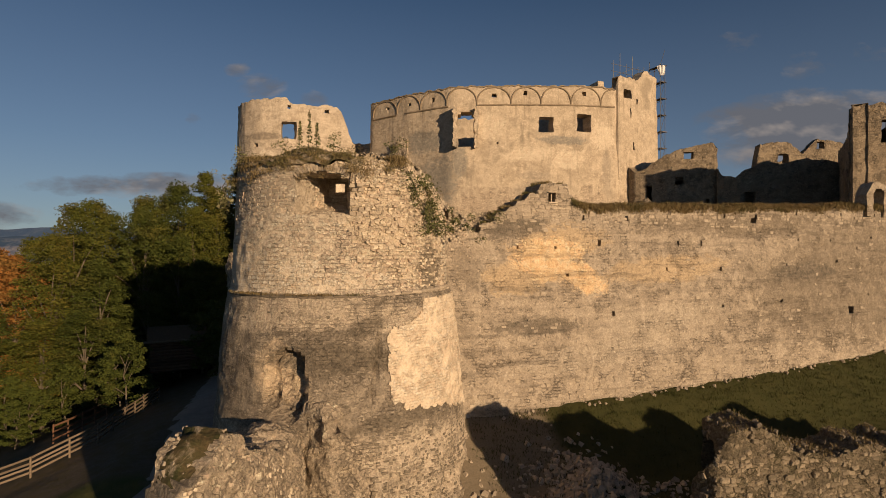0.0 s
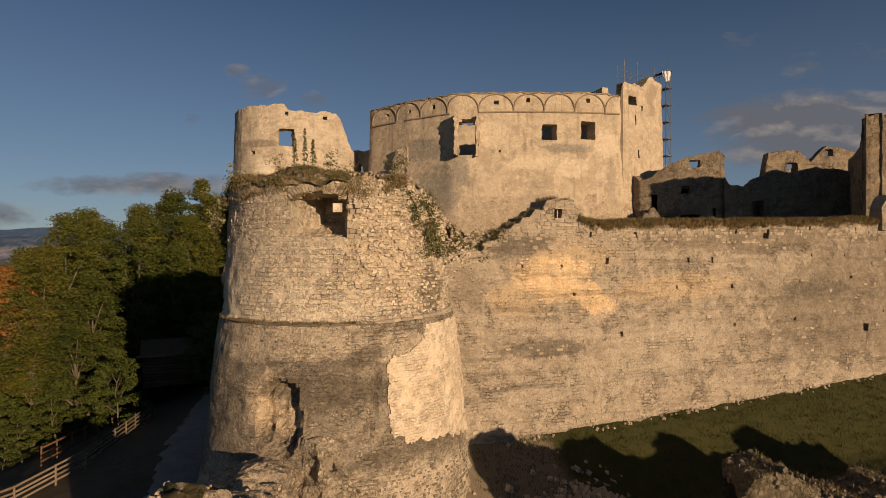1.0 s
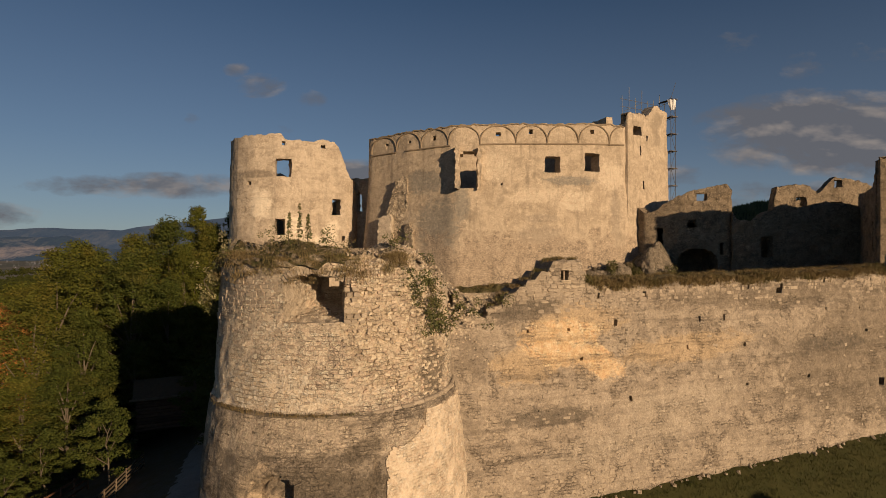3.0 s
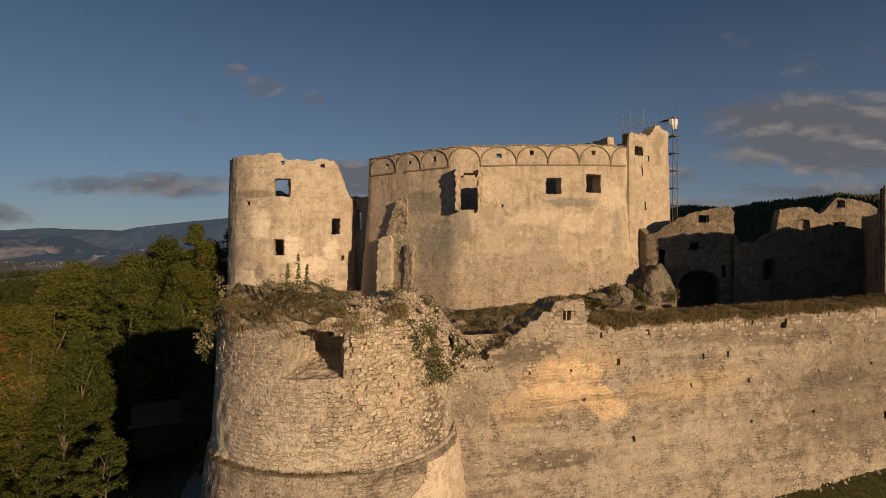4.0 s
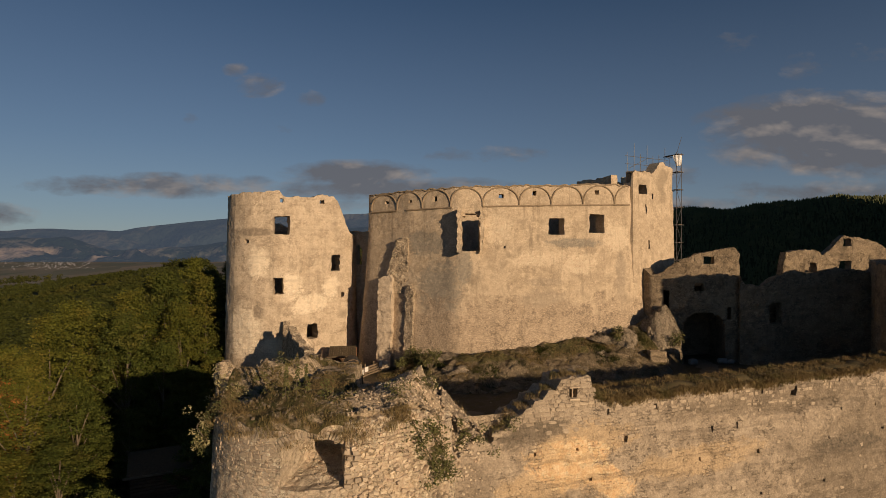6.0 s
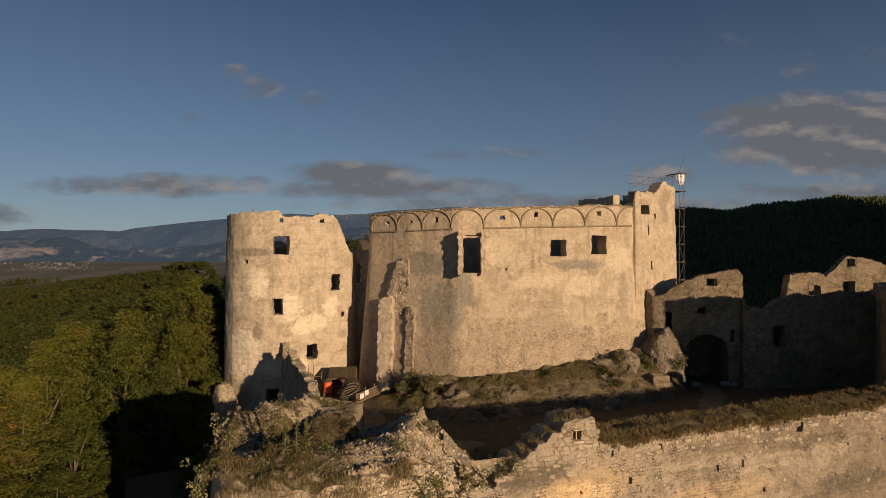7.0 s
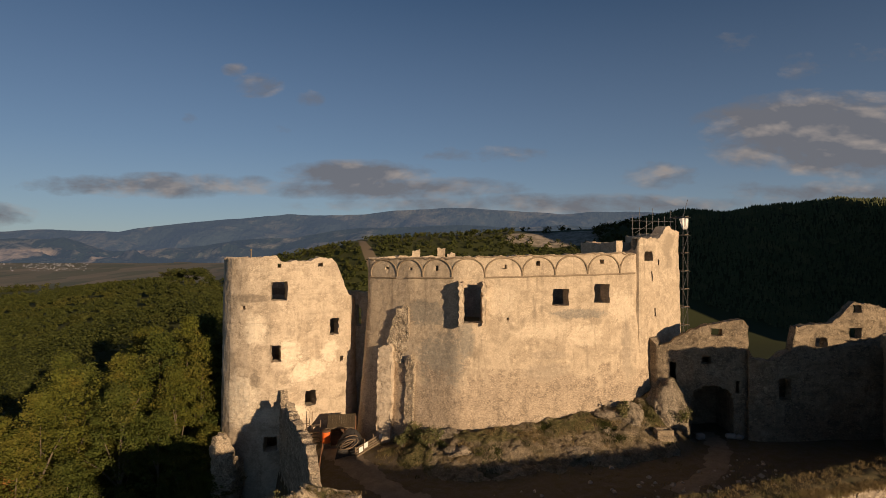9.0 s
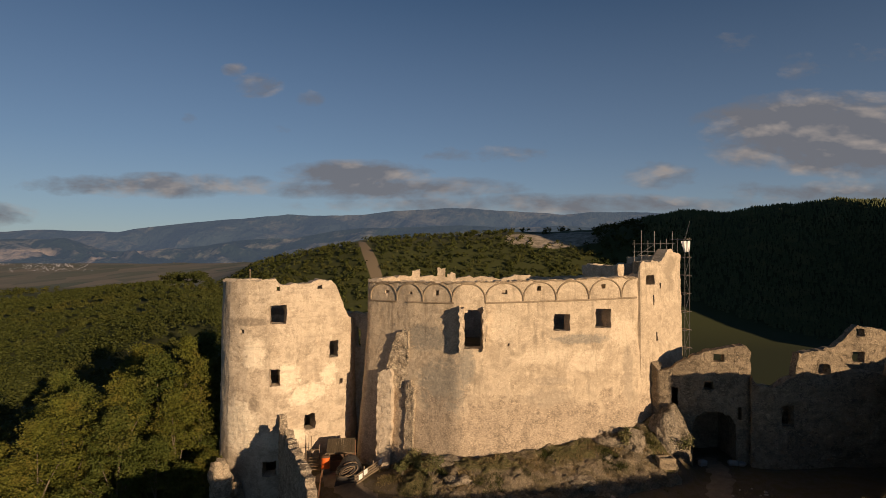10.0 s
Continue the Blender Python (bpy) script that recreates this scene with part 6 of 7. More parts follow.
for i in range(8):
    x, d, s = rnd.uniform(-3.5, 19.5), rnd.uniform(0.8, 4.4), rnd.uniform(0.5, 1.3)
    y = palace_foot(x) - d
    bm = bmesh.new()
    bmesh.ops.create_icosphere(bm, subdivisions=3, radius=1.0)
    for v in bm.verts:
        n = v.co.normalized()
        r = 1 + 0.5 * noise.fractal((n.x * 1.6 + i * 5.1, n.y * 1.6, n.z * 1.6), 1.0, 2.1, 4)
        v.co = Vector((x + n.x * r * s * rnd.uniform(1.15, 1.25), y + n.y * r * s * 0.8, land(x, y) - 0.05 + n.z * r * s * 0.38))
    part("rock", bm, ROCK, rock_face)

spots = []
rnd = random.Random(77)
for _ in range(4200):
    x = rnd.uniform(-6.5, 19.5)
    y = lerp_line([(-9, 64.5), (-3.8, 60.4), (1.2, 57.0), (11, 58.2), (18.8, 60.0)])(x) - abs(rnd.gauss(0, 2.2)) - 0.2
    if noise.noise((x * 0.45, y * 0.45, 6)) > -0.15:
        spots.append((x, y, land(x, y)))
tagged(blades("slope_grass", [s for s in spots if noise.noise((s[0] * 0.4, s[1] * 0.4, 15)) < 0.12], GRASS_DRY, None, 12, 0.16, 0.3, 10, wide=0.014), "dry grass on the palace rock", "grass")
tagged(blades("slope_grass", [s for s in spots if noise.noise((s[0] * 0.4, s[1] * 0.4, 15)) >= 0.12], GRASS_GREEN, None, 12, 0.2, 0.3, 12, wide=0.014), "green grass on the palace rock", "grass")
spots = []
for _ in range(5200):
    u, o = rnd.uniform(0, 40), abs(rnd.gauss(0, 4.5)) + 0.5
    p = CW_A + CW_D * u + CW_N * o
    spots.append((p.x, p.y, land(p.x, p.y)))
tagged(blades("meadow_grass", spots, GRASS_GREEN, None, 13, 0.10, 0.35, 8, wide=0.012), "short green meadow grass in the ditch", "grass")

# ruined outwork before the bastion
outwork = base("ruined_outwork", -6.4, 17, -12, "broken outwork wall of pale rubble with moss", "ruin")
OW = Plan([(-7.0, 14.2), (-6.5, 14.7), (-6.15, 16.2), (-5.95, 18.0), (-6.3, 20.0), (-6.6, 24.5)], 0.4)
owl = lerp_line([(0, -6.3), (0.9, -5.75), (1.8, -5.5), (2.6, -5.6), (3.3, -6.2), (4.2, -6.6), (5.4, -6.9), (6.2, -7.3), (8, -7.7), (12, -7.9)])
ow_top = lambda u: owl(u) + jag(52, 0.35, 1.1)(u)
ow = solid_wall("outwork_wall", OW, -13, -4, 1.5, RUBBLE, outwork, top=ow_top, size=0.11, rough=0.2, grain=2.1, wear=0.12, lean=0.16, lean_from=-5)
face_stones(SURFACES[ow.name], 0.2, 11, -11, -4.5, PALE_STONE, outwork, 61, 0.12, 0.16, keep=lambda u, z: 0.22 + 0.4 * noise.noise((u, z, 1)), proud=(-0.04, 0.03), skew=0.6, top=ow_top, singles=lambda u, z: True)
verts, faces = [], []
us = steps(0.3, 6.6, 0.2)
for u in us:
    p, nrm = OW.at(u), OW.out(u)
    for k in range(8):
        back = 0.1 + k * 0.2
        verts.append((p.x - nrm.x * back, p.y - nrm.y * back, ow_top(u) + 0.12 * math.sin(k * 0.45) + 0.18 * noise.fractal((u * 1.2, back * 1.2, 7), 1, 2, 4) - (0.35 if k == 7 else 0)))
piece("mossy_top", verts, [(i * 8 + k, (i + 1) * 8 + k, (i + 1) * 8 + k + 1, i * 8 + k + 1) for i in range(len(us) - 1) for k in range(7)], OVERGROWN, outwork, smooth=True)
bm = bmesh.new()
bmesh.ops.create_icosphere(bm, subdivisions=5, radius=1.0)
for v in bm.verts:
    n = v.co.normalized()
    r = 1 + 0.3 * noise.fractal((n.x * 1.7 + 3, n.y * 1.7, n.z * 1.7), 1.0, 2.1, 6) + 0.05 * noise.noise((n.x * 9, n.y * 9, n.z * 9))
    v.co = Vector((-7.5 + n.x * r * 1.9, 22.4 + n.y * r * 2.3, -8.5 + n.z * r * 1.35))
part("mossy_mound", bm, RUBBLE, outwork, "low mossy mound against the bastion foot")
loose_stones("rubble", 200, lambda r: (lambda u, b: (OW.at(u).x - OW.out(u).x * b, OW.at(u).y - OW.out(u).y * b, ow_top(u) + 0.05))(r.uniform(0.3, 8), r.uniform(0.0, 1.4)), STONE, outwork, 62, 0.05, 0.16)

fore_wall = base("ruined_fore_wall", 14, 21, -12, "low broken outer wall of pale fieldstones", "ruin")
FW = Plan([(9.1, 20.6), (9.6, 19.7), (11, 19.9), (13, 20.2), (15.5, 20.5), (20, 20.6), (32, 20.8)], 0.3)
fwl = lerp_line([(0, -8.4), (1.0, -7.3), (1.6, -6.5), (2.5, -6.25), (3.2, -6.45), (4.0, -7.1), (5.2, -7.6), (6.0, -7.55), (6.9, -7.0), (8.2, -7.0), (9.4, -8.0), (12.4, -8.0), (13.2, -7.0), (13.9, -7.0), (14.8, -8.0), (18.3, -7.8), (19, -6.6), (19.8, -6.6), (21, -7.6), (23.6, -7.6)])
fw_top = lambda u: fwl(u) + jag(55, 0.28, 1.3)(u)
fw = solid_wall("fore_wall_body", FW, -13, -5.6, 1.8, MOSSY, fore_wall, top=fw_top, size=0.14, rough=0.2, grain=1.1, wear=0.1)
face_stones(SURFACES[fw.name], 0.2, 14, -12.5, -5.8, MOSSY_STONE, fore_wall, 63, 0.16, 0.22, keep=lambda u, z: 0.5 + 0.4 * noise.noise((u * 0.8, z * 0.8, 4)), proud=(-0.04, 0.06), skew=0.35, top=fw_top, singles=lambda u, z: z > -9.6 and u < 9)
loose_stones("rubble", 420, lambda r: (lambda u, b: (FW.at(u).x - FW.out(u).x * b, FW.at(u).y - FW.out(u).y * b, fw_top(u) + 0.03))(r.uniform(0.3, 14), r.uniform(-0.1, 1.8)), DARK_STONE, fore_wall, 64, 0.06, 0.24)
spots = [(lambda u, b: (FW.at(u).x - FW.out(u).x * b, FW.at(u).y - FW.out(u).y * b, fw_top(u)))(rnd.uniform(1.5, 12), rnd.uniform(0.0, 1.7)) for _ in range(420)]
blades("turf_growth", spots, GRASS_DRY, fore_wall, 65, 0.12, 0.15, 8, wide=0.008)
gravel = loose_stones("gravel_heap", 900, lambda r: (lambda x, y: (x, y, land(x, y)))(7.7 + r.gauss(0, 1.3), 28.4 + r.gauss(0, 1.3)), STONE, None, 66, 0.12, 0.45)
tagged(gravel, "grey heap of rubble and gravel in the ditch", "rubble heap")
ditch = loose_stones("scattered_rubble", 500, lambda r: (lambda x, y: (x, y, land(x, y)))(r.uniform(1, 16), r.uniform(22, 30)), STONE, None, 67, 0.12, 0.5)
tagged(ditch, "loose stones scattered on the ditch floor", "rubble")

# fallen stones and rank grass in the courtyard
in_yard = lambda r: (lambda u, o: (CP.at(u).x - CW_N.x * o, CP.at(u).y - CW_N.y * o))(r.uniform(cu(3), cu(30)), 2.4 + abs(r.gauss(0, 4.5)))
yard_stones = loose_stones("courtyard_rubble", 500, lambda r: (lambda p: (*p, land(*p)))(in_yard(r)), STONE, None, 68, 0.12, 0.5)
tagged(yard_stones, "fallen stones on the courtyard floor", "rubble")
spots = [(*p, land(*p)) for p in (in_yard(rnd) for _ in range(1800)) if noise.noise((p[0] * 0.4, p[1] * 0.4, 2)) > -0.05]
tagged(blades("courtyard_grass", spots, GRASS_DRY, None, 14, 0.18, 0.3, 8, wide=0.016), "rank grass on the courtyard floor", "grass")

# builders' leavings before the gateway
for x, y, w, h, turn in ((23.9, 58.6, 0.8, 0.55, 0.3), (26.6, 58.2, 0.9, 0.5, -0.2), (27.3, 57.9, 0.6, 0.4, 0.6)):
    bm = bm_box(bmesh.new(), x, y, land(x, y) + h / 2, w, 0.6, h, turn, 0.12)
    bmesh.ops.subdivide_edges(bm, edges=list(bm.edges), cuts=2, use_grid_fill=True)
    for v in bm.verts:
        v.co += 0.06 * noise.noise_vector((v.co.x * 3, v.co.y * 3, v.co.z * 3))
    tagged(part("builders_sack", bm, SACK, smooth=True), "slumped pale building sack by the gateway", "sack")
# four-sided masonry box added for a small pale spot by the rock
stone_trough = base("stone_trough", 19.4, 56.0, land(19.4, 56.0), "small pale masonry box at the rock's foot", "trough")
tz = land(19.4, 56.0)
for x, y, sx, sy in ((19.4, 55.6, 1.5, 0.22), (19.4, 56.4, 1.5, 0.22), (18.76, 56.0, 0.22, 0.6), (20.04, 56.0, 0.22, 0.6)):
    part("side", bm_box(bmesh.new(), x, y, tz + 0.4, sx, sy, 1.0, 0, 0.03), RUIN, stone_trough)

# the path past the bastion
verts, faces = [], []
pth = Plan([(-10.5, 18), (-13.5, 30), (-15.5, 38), (-18.5, 47), (-22, 60)], 2.0)
us = steps(0, pth.length, 0.5)
for u in us:
    p, nrm = pth.at(u), pth.out(u)
    for k in range(9):
        o = (k - 4) * 0.58 * (1 + 0.12 * noise.noise((u * 0.2, k, 1)))
        x, y = p.x + nrm.x * o, p.y + nrm.y * o
        verts.append((x, y, land(x, y) + 0.10 - 0.035 * abs(k - 4)))
faces = [(i * 9 + k, (i + 1) * 9 + k, (i + 1) * 9 + k + 1, i * 9 + k + 1) for i in range(len(us) - 1) for k in range(8)]
tagged(piece("road", verts, faces, TRACK, smooth=True), "trodden earth path round the bastion", "path", kind="structure")


def track(points, half, mat, label, name):
    plan = Plan(points, 1.5)
    verts, us = [], steps(0, plan.length, 0.4)
    for u in us:
        p, nrm = plan.at(u), plan.out(u)
        for k in range(9):
            o = (k - 4) / 4 * half * (1 + 0.5 * noise.fractal((u * 0.35, 3.0 * (k > 4), 1), 1, 2, 4))
            x, y = p.x + nrm.x * o, p.y + nrm.y * o
            verts.append((x, y, land(x, y) + 0.07 - 0.035 * abs(k - 4) + 0.03 * noise.noise((x * 1.5, y * 1.5, 2))))
    faces = [(i * 9 + k, (i + 1) * 9 + k, (i + 1) * 9 + k + 1, i * 9 + k + 1) for i in range(len(us) - 1) for k in range(8)]
    tagged(piece(name, verts, faces, mat, smooth=True), label, "path", kind="structure")


PALE_TRACK = plain("pale_trodden_earth", (0.23, 0.18, 0.125), (0.15, 0.118, 0.08), 1.2, 0.95, 0.04)
track([(-12.3, 61.6), (-9.6, 58.0), (-6.8, 54.0), (-3.5, 49.0), (2.0, 45.0)], 2.3, PALE_TRACK, "pale trodden earth path in the courtyard", "pavement")
track([(25.2, 60.5), (24.8, 56.5), (22.0, 51.5), (17.0, 47.5)], 1.9, PALE_TRACK, "pale trodden earth path to the gateway", "pavement")

# ---------------------------------------------------------------- timber things
def rail_fence(points, height, rails, mat, label, group, step=2.2, board=0.12):
    p0 = points[0]
    f = base("rail_fence", p0[0], p0[1], land(*p0[:2]), label, "fence", group)
    plan = Plan(points, 0)
    n = max(1, round(plan.length / step))
    prev = None
    for i in range(n + 1):
        p = plan.at(plan.length * i / n)
        z = land(p.x, p.y)
        part("post", bm_rod(bmesh.new(), (p.x, p.y, z - 0.3), (p.x + rnd.uniform(-0.04, 0.04), p.y, z + height * rnd.uniform(1.0, 1.12)), 0.065, 0.055, 7), mat, f)
        if prev:
            for k in range(rails):
                h = height * (0.25 + 0.72 * k / max(1, rails - 1)) + rnd.uniform(-0.03, 0.03)
                a, b = Vector((prev[0], prev[1], prev[2] + h)), Vector((p.x, p.y, z + h))
                d = b - a
                m = Matrix.Translation((a + b) / 2) @ d.to_track_quat("X", "Z").to_matrix().to_4x4() @ Matrix.Diagonal((d.length * 1.04, 0.035, board, 1))
                bm = bmesh.new()
                bmesh.ops.create_cube(bm, size=1.0, matrix=m)
                part("rail", bm, mat, f)
        prev = (p.x, p.y, z)
    return f


rail_fence([(-29, 30.5), (-23.2, 31.6), (-21.4, 34.4), (-21.9, 38.5), (-23.6, 47)], 1.15, 4, WOOD, "grey wooden rail fence beside the path", "path fences", 2.0)
rail_fence([(-27.6, 40.0), (-27.3, 42.5), (-27.1, 45.5)], 1.3, 3, REDWOOD, "brown wooden rail fence on the slope", "path fences", 1.4, 0.14)

shed = base("log_shed", -24.5, 54.3, land(-24.5, 54.3), "dark log shed with a low board roof", "shed")
zs0 = -11.4
for k in range(10):
    part("log", bm_rod(bmesh.new(), (-26.9, 51.9, zs0 + 0.15 + k * 0.29), (-22.9, 53.9, zs0 + 0.15 + k * 0.29), 0.15, 0.14, 8), DARKWOOD, shed)
    part("log", bm_rod(bmesh.new(), (-22.9, 53.9, zs0 + 0.15 + k * 0.29), (-24.3, 56.8, zs0 + 0.15 + k * 0.29), 0.15, 0.14, 8), DARKWOOD, shed)
bm = bm_box(bmesh.new(), -25.6, 54.5, zs0 + 3.3, 5.2, 4.2, 0.1, math.atan2(2, 4), 0.02, Matrix.Rotation(0.22, 4, "X"))
part("roof", bm, SHINGLE, shed, "low board roof")
part("fascia", bm_box(bmesh.new(), -24.9, 52.5, zs0 + 2.85, 5.2, 0.05, 0.2, math.atan2(2, 4), 0.01), WOOD, shed)

# open hut in the courtyard
hz = land(-10.8, 62.0) - 0.05
hut = base("wooden_hut", -10.6, 62.0, hz, "small open wooden hut with a mossy board roof", "hut")
for x, y, h in ((-12.2, 61.6, 2.3), (-9.2, 62.0, 2.3), (-12.2, 63.6, 3.0), (-9.2, 64.0, 3.0)):
    part("post", bm_box(bmesh.new(), x, y, hz + h / 2, 0.14, 0.14, h, 0, 0.015), REDWOOD, hut)
for k in range(6):
    part("wall_board", bm_box(bmesh.new(), -11.1, 61.65, hz + 0.15 + k * 0.2, 1.5, 0.04, 0.185, 0.08, 0.006), REDWOOD, hut)
for k in range(8):
    part("wall_board", bm_box(bmesh.new(), -10.7, 63.8, hz + 0.15 + k * 0.26, 3.0, 0.04, 0.245, 0.13, 0.006), DARKWOOD, hut)
tilt = math.atan2(0.75, 2.2)
for k in range(12):
    x = -12.3 + k * 0.28
    part("roof_board", bm_box(bmesh.new(), x, 62.75 + 0.13 * (x + 10.7), hz + 2.68 + (0.02 if k % 2 else 0), 0.27, 2.9, 0.035, 0.13, 0.006, Matrix.Rotation(tilt, 4, "X")), SHINGLE, hut)
part("eave_board", bm_box(bmesh.new(), -10.75, 61.45, hz + 2.22, 3.4, 0.04, 0.16, 0.13, 0.008), WOOD, hut)
hut.scale = (0.82, 0.82, 0.82)
barrel = base("orange_barrel", -12.0, 61.2, hz, "bright orange plastic drum on a wooden block", "drum")
drum = part("drum", bm_rod(bmesh.new(), (-12.0, 61.2, hz + 0.55), (-12.0, 61.2, hz + 1.6), 0.40, 0.40, 18), ORANGE, barrel)
for z in (0.55, 1.05, 1.56):
    part("rim", bm_rod(bmesh.new(), (-12.0, 61.2, hz + z), (-12.0, 61.2, hz + z + 0.06), 0.44, 0.44, 18), ORANGE, drum)
part("lid", bm_rod(bmesh.new(), (-12.0, 61.2, hz + 1.62), (-12.0, 61.2, hz + 1.78), 0.46, 0.34, 18), DARKWOOD, drum, "dark lid")
part("block", bm_box(bmesh.new(), -12.0, 61.2, hz + 0.27, 0.8, 0.8, 0.54, 0.2, 0.02), WOOD, barrel)
heap = base("timber_heap", -9.4, 59.6, hz, "dark heap of timber and hoses under a tarpaulin", "heap")
verts, faces = [], []
for i in range(17):
    for k in range(17):
        f, g = i / 8 - 1, k / 8 - 1
        r = max(0.0, 1 - f * f) * max(0.0, 1 - g * g)
        x, y = -9.4 + f * 1.15, 59.5 + g * 1.6
        verts.append((x, y, land(x, y) + 2.0 * r ** 0.5 + 0.12 * noise.fractal((x * 2, y * 2, 3), 1, 2, 3)))
piece("tarpaulin", verts, [(i * 17 + k, (i + 1) * 17 + k, (i + 1) * 17 + k + 1, i * 17 + k + 1) for i in range(16) for k in range(16)], TARP, heap)
for k in range(16):
    # coils of black hose thrown over the heap
    cx, cy, r0, tip = -9.4 + rnd.uniform(-0.35, 0.35), 58.9 + rnd.uniform(-0.7, 0.4), rnd.uniform(0.45, 0.95), rnd.uniform(0.6, 1.6)
    turn, ring = rnd.uniform(0, 3.14), bmesh.new()
    loop = [Vector((cx + r0 * math.cos(q * 0.5236), cy - 0.3 + r0 * 0.8 * math.sin(q * 0.5236), land(cx, cy) + 1.15 + 0.55 * tip * r0 * math.sin(q * 0.5236 + turn))) for q in range(13)]
    for p, q in zip(loop, loop[1:]):
        bm_rod(ring, p, q, 0.045, 0.045, 6)
    part("hose", ring, TARP if k % 3 else WOOD, heap)
for k in range(12):
    a = rnd.uniform(0, 3.14)
    c = Vector((-9.4 + rnd.uniform(-0.8, 0.8), 59.2 + rnd.uniform(-0.9, 0.9), hz + rnd.uniform(0.7, 1.5)))
    d = Vector((math.cos(a), math.sin(a), rnd.uniform(-0.3, 0.3))) * rnd.uniform(0.5, 0.9)
    part("pole", bm_rod(bmesh.new(), c - d, c + d, 0.035, 0.03, 6), WOOD, heap)
barrier = base("board_barrier", -7.6, 59.0, hz, "weathered board barrier with white notice sheets", "barrier")
b0, b1 = Vector((-8.5, 57.0, 0)), Vector((-6.5, 61.2, 0))
ang = math.atan2((b1 - b0).y, (b1 - b0).x)
for k in range(4):
    p = b0.lerp(b1, k / 3)
    part("post", bm_box(bmesh.new(), p.x, p.y, land(p.x, p.y) + 0.55, 0.09, 0.09, 1.3, ang, 0.01), WOOD, barrier)
for k in range(4):
    bm = bmesh.new()
    za, zb = land(b0.x, b0.y) + 0.3 + 0.25 * k, land(b1.x, b1.y) + 0.3 + 0.25 * k
    a, b = Vector((b0.x, b0.y, za)), Vector((b1.x, b1.y, zb))
    bmesh.ops.create_cube(bm, size=1.0, matrix=Matrix.Translation((a + b) / 2 + Vector((0.06, -0.03, 0))) @ (b - a).to_track_quat("X", "Z").to_matrix().to_4x4() @ Matrix.Diagonal(((b - a).length * 1.05, 0.03, 0.17, 1)))
    part("board", bm, WOOD, barrier)
for f, h in ((0.16, 0.62), (0.34, 0.66), (0.9, 0.85)):
    p = b0.lerp(b1, f)
    part("notice", bm_box(bmesh.new(), p.x + 0.12, p.y - 0.06, land(p.x, p.y) + h, 0.62, 0.02, 0.48, ang, 0.004), PAPER, barrier, "white sheet")
rail_fence([(-11.6, 56.0), (-12.1, 59.8)], 0.9, 2, REDWOOD, "low wooden handrail beside the courtyard path", "path fences", 1.3)
steps_thing = base("wooden_steps", -13.6, 63.2, hz, "small wooden steps with a rough pole frame", "steps")
for k in range(5):
    part("tread", bm_box(bmesh.new(), -13.5, 61.9 + k * 0.28, hz + 0.12 + k * 0.19, 1.1, 0.3, 0.05, 0.1, 0.008), WOOD, steps_thing)
for x, y, h in ((-14.2, 62.2, 2.6), (-12.9, 62.4, 2.4), (-13.9, 63.2, 3.0)):
    part("pole", bm_rod(bmesh.new(), (x, y, hz - 0.2), (x + 0.05, y + 0.05, hz + h), 0.05, 0.04, 7), WOOD, steps_thing)
part("cross_pole", bm_rod(bmesh.new(), (-14.2, 62.2, hz + 1.9), (-12.9, 62.4, hz + 1.9), 0.04, 0.04, 7), WOOD, steps_thing)

# ---------------------------------------------------------------- scaffold, cloth, mast
scaffold = base("scaffold", 25.2, 65, 2, "thin steel tube scaffold against the corner tower", "scaffold")
uprights = [(24.75, 64.35), (25.5, 64.9), (24.3, 66.4), (25.05, 66.9)]
for x, y in uprights:
    part("standard", bm_rod(bmesh.new(), (x, y, land(x, y)), (x, y, 21.2), 0.03, 0.03, 6), STEEL, scaffold)
for k in range(11):
    z = 2.0 + 1.9 * k
    for a, b in ((0, 1), (0, 2), (1, 3), (2, 3)):
        d = (Vector(uprights[b]) - Vector(uprights[a])).normalized() * 0.35
        part("ledger", bm_rod(bmesh.new(), (uprights[a][0] - d.x, uprights[a][1] - d.y, z), (uprights[b][0] + d.x, uprights[b][1] + d.y, z), 0.027, 0.027, 6), STEEL, scaffold)
    part("brace", bm_rod(bmesh.new(), (*uprights[k % 2], z), (*uprights[1 - k % 2], z + 1.9), 0.022, 0.022, 6), STEEL, scaffold)
    part("deck_board", bm_box(bmesh.new(), 24.9, 65.6, z + 0.06, 0.6, 1.9, 0.05, 0.5, 0.008), WOOD, scaffold)
for i in range(7):
    f = i / 6
    x, y = 18.9 + 5.3 * f, 62.6 + 3.5 * f
    top = 20.9 + (1.0 if i in (1, 3, 6) else 0.2 * (i % 2))
    part("standard", bm_rod(bmesh.new(), (x, y, 17.6), (x + rnd.uniform(-0.05, 0.05), y, top), 0.03, 0.03, 6), STEEL, scaffold)
for z in (19.7, 20.5):
    part("guard_rail", bm_rod(bmesh.new(), (18.6, 62.4, z), (24.5, 66.2, z + 0.1), 0.025, 0.025, 6), STEEL, scaffold)
part("guard_rail", bm_rod(bmesh.new(), (19.2, 62.8, 19.3), (21.8, 64.5, 20.6), 0.025, 0.025, 6), STEEL, scaffold)
verts, faces = [], []
for i in range(13):
    for k in range(13):
        f, g = i / 12, k / 12
        fold = 0.12 * math.sin(f * 15 + g * 2) * (1 - 0.4 * g)
        narrow = 1 - 0.6 * g ** 1.5
        verts.append((24.75 + (f - 0.5) * 0.95 * narrow + 0.1 * g, 64.1 + fold, 20.85 - 1.15 * g - 0.12 * (f - 0.5) ** 2 + 0.05 * noise.noise((f * 4, g * 4, 1))))
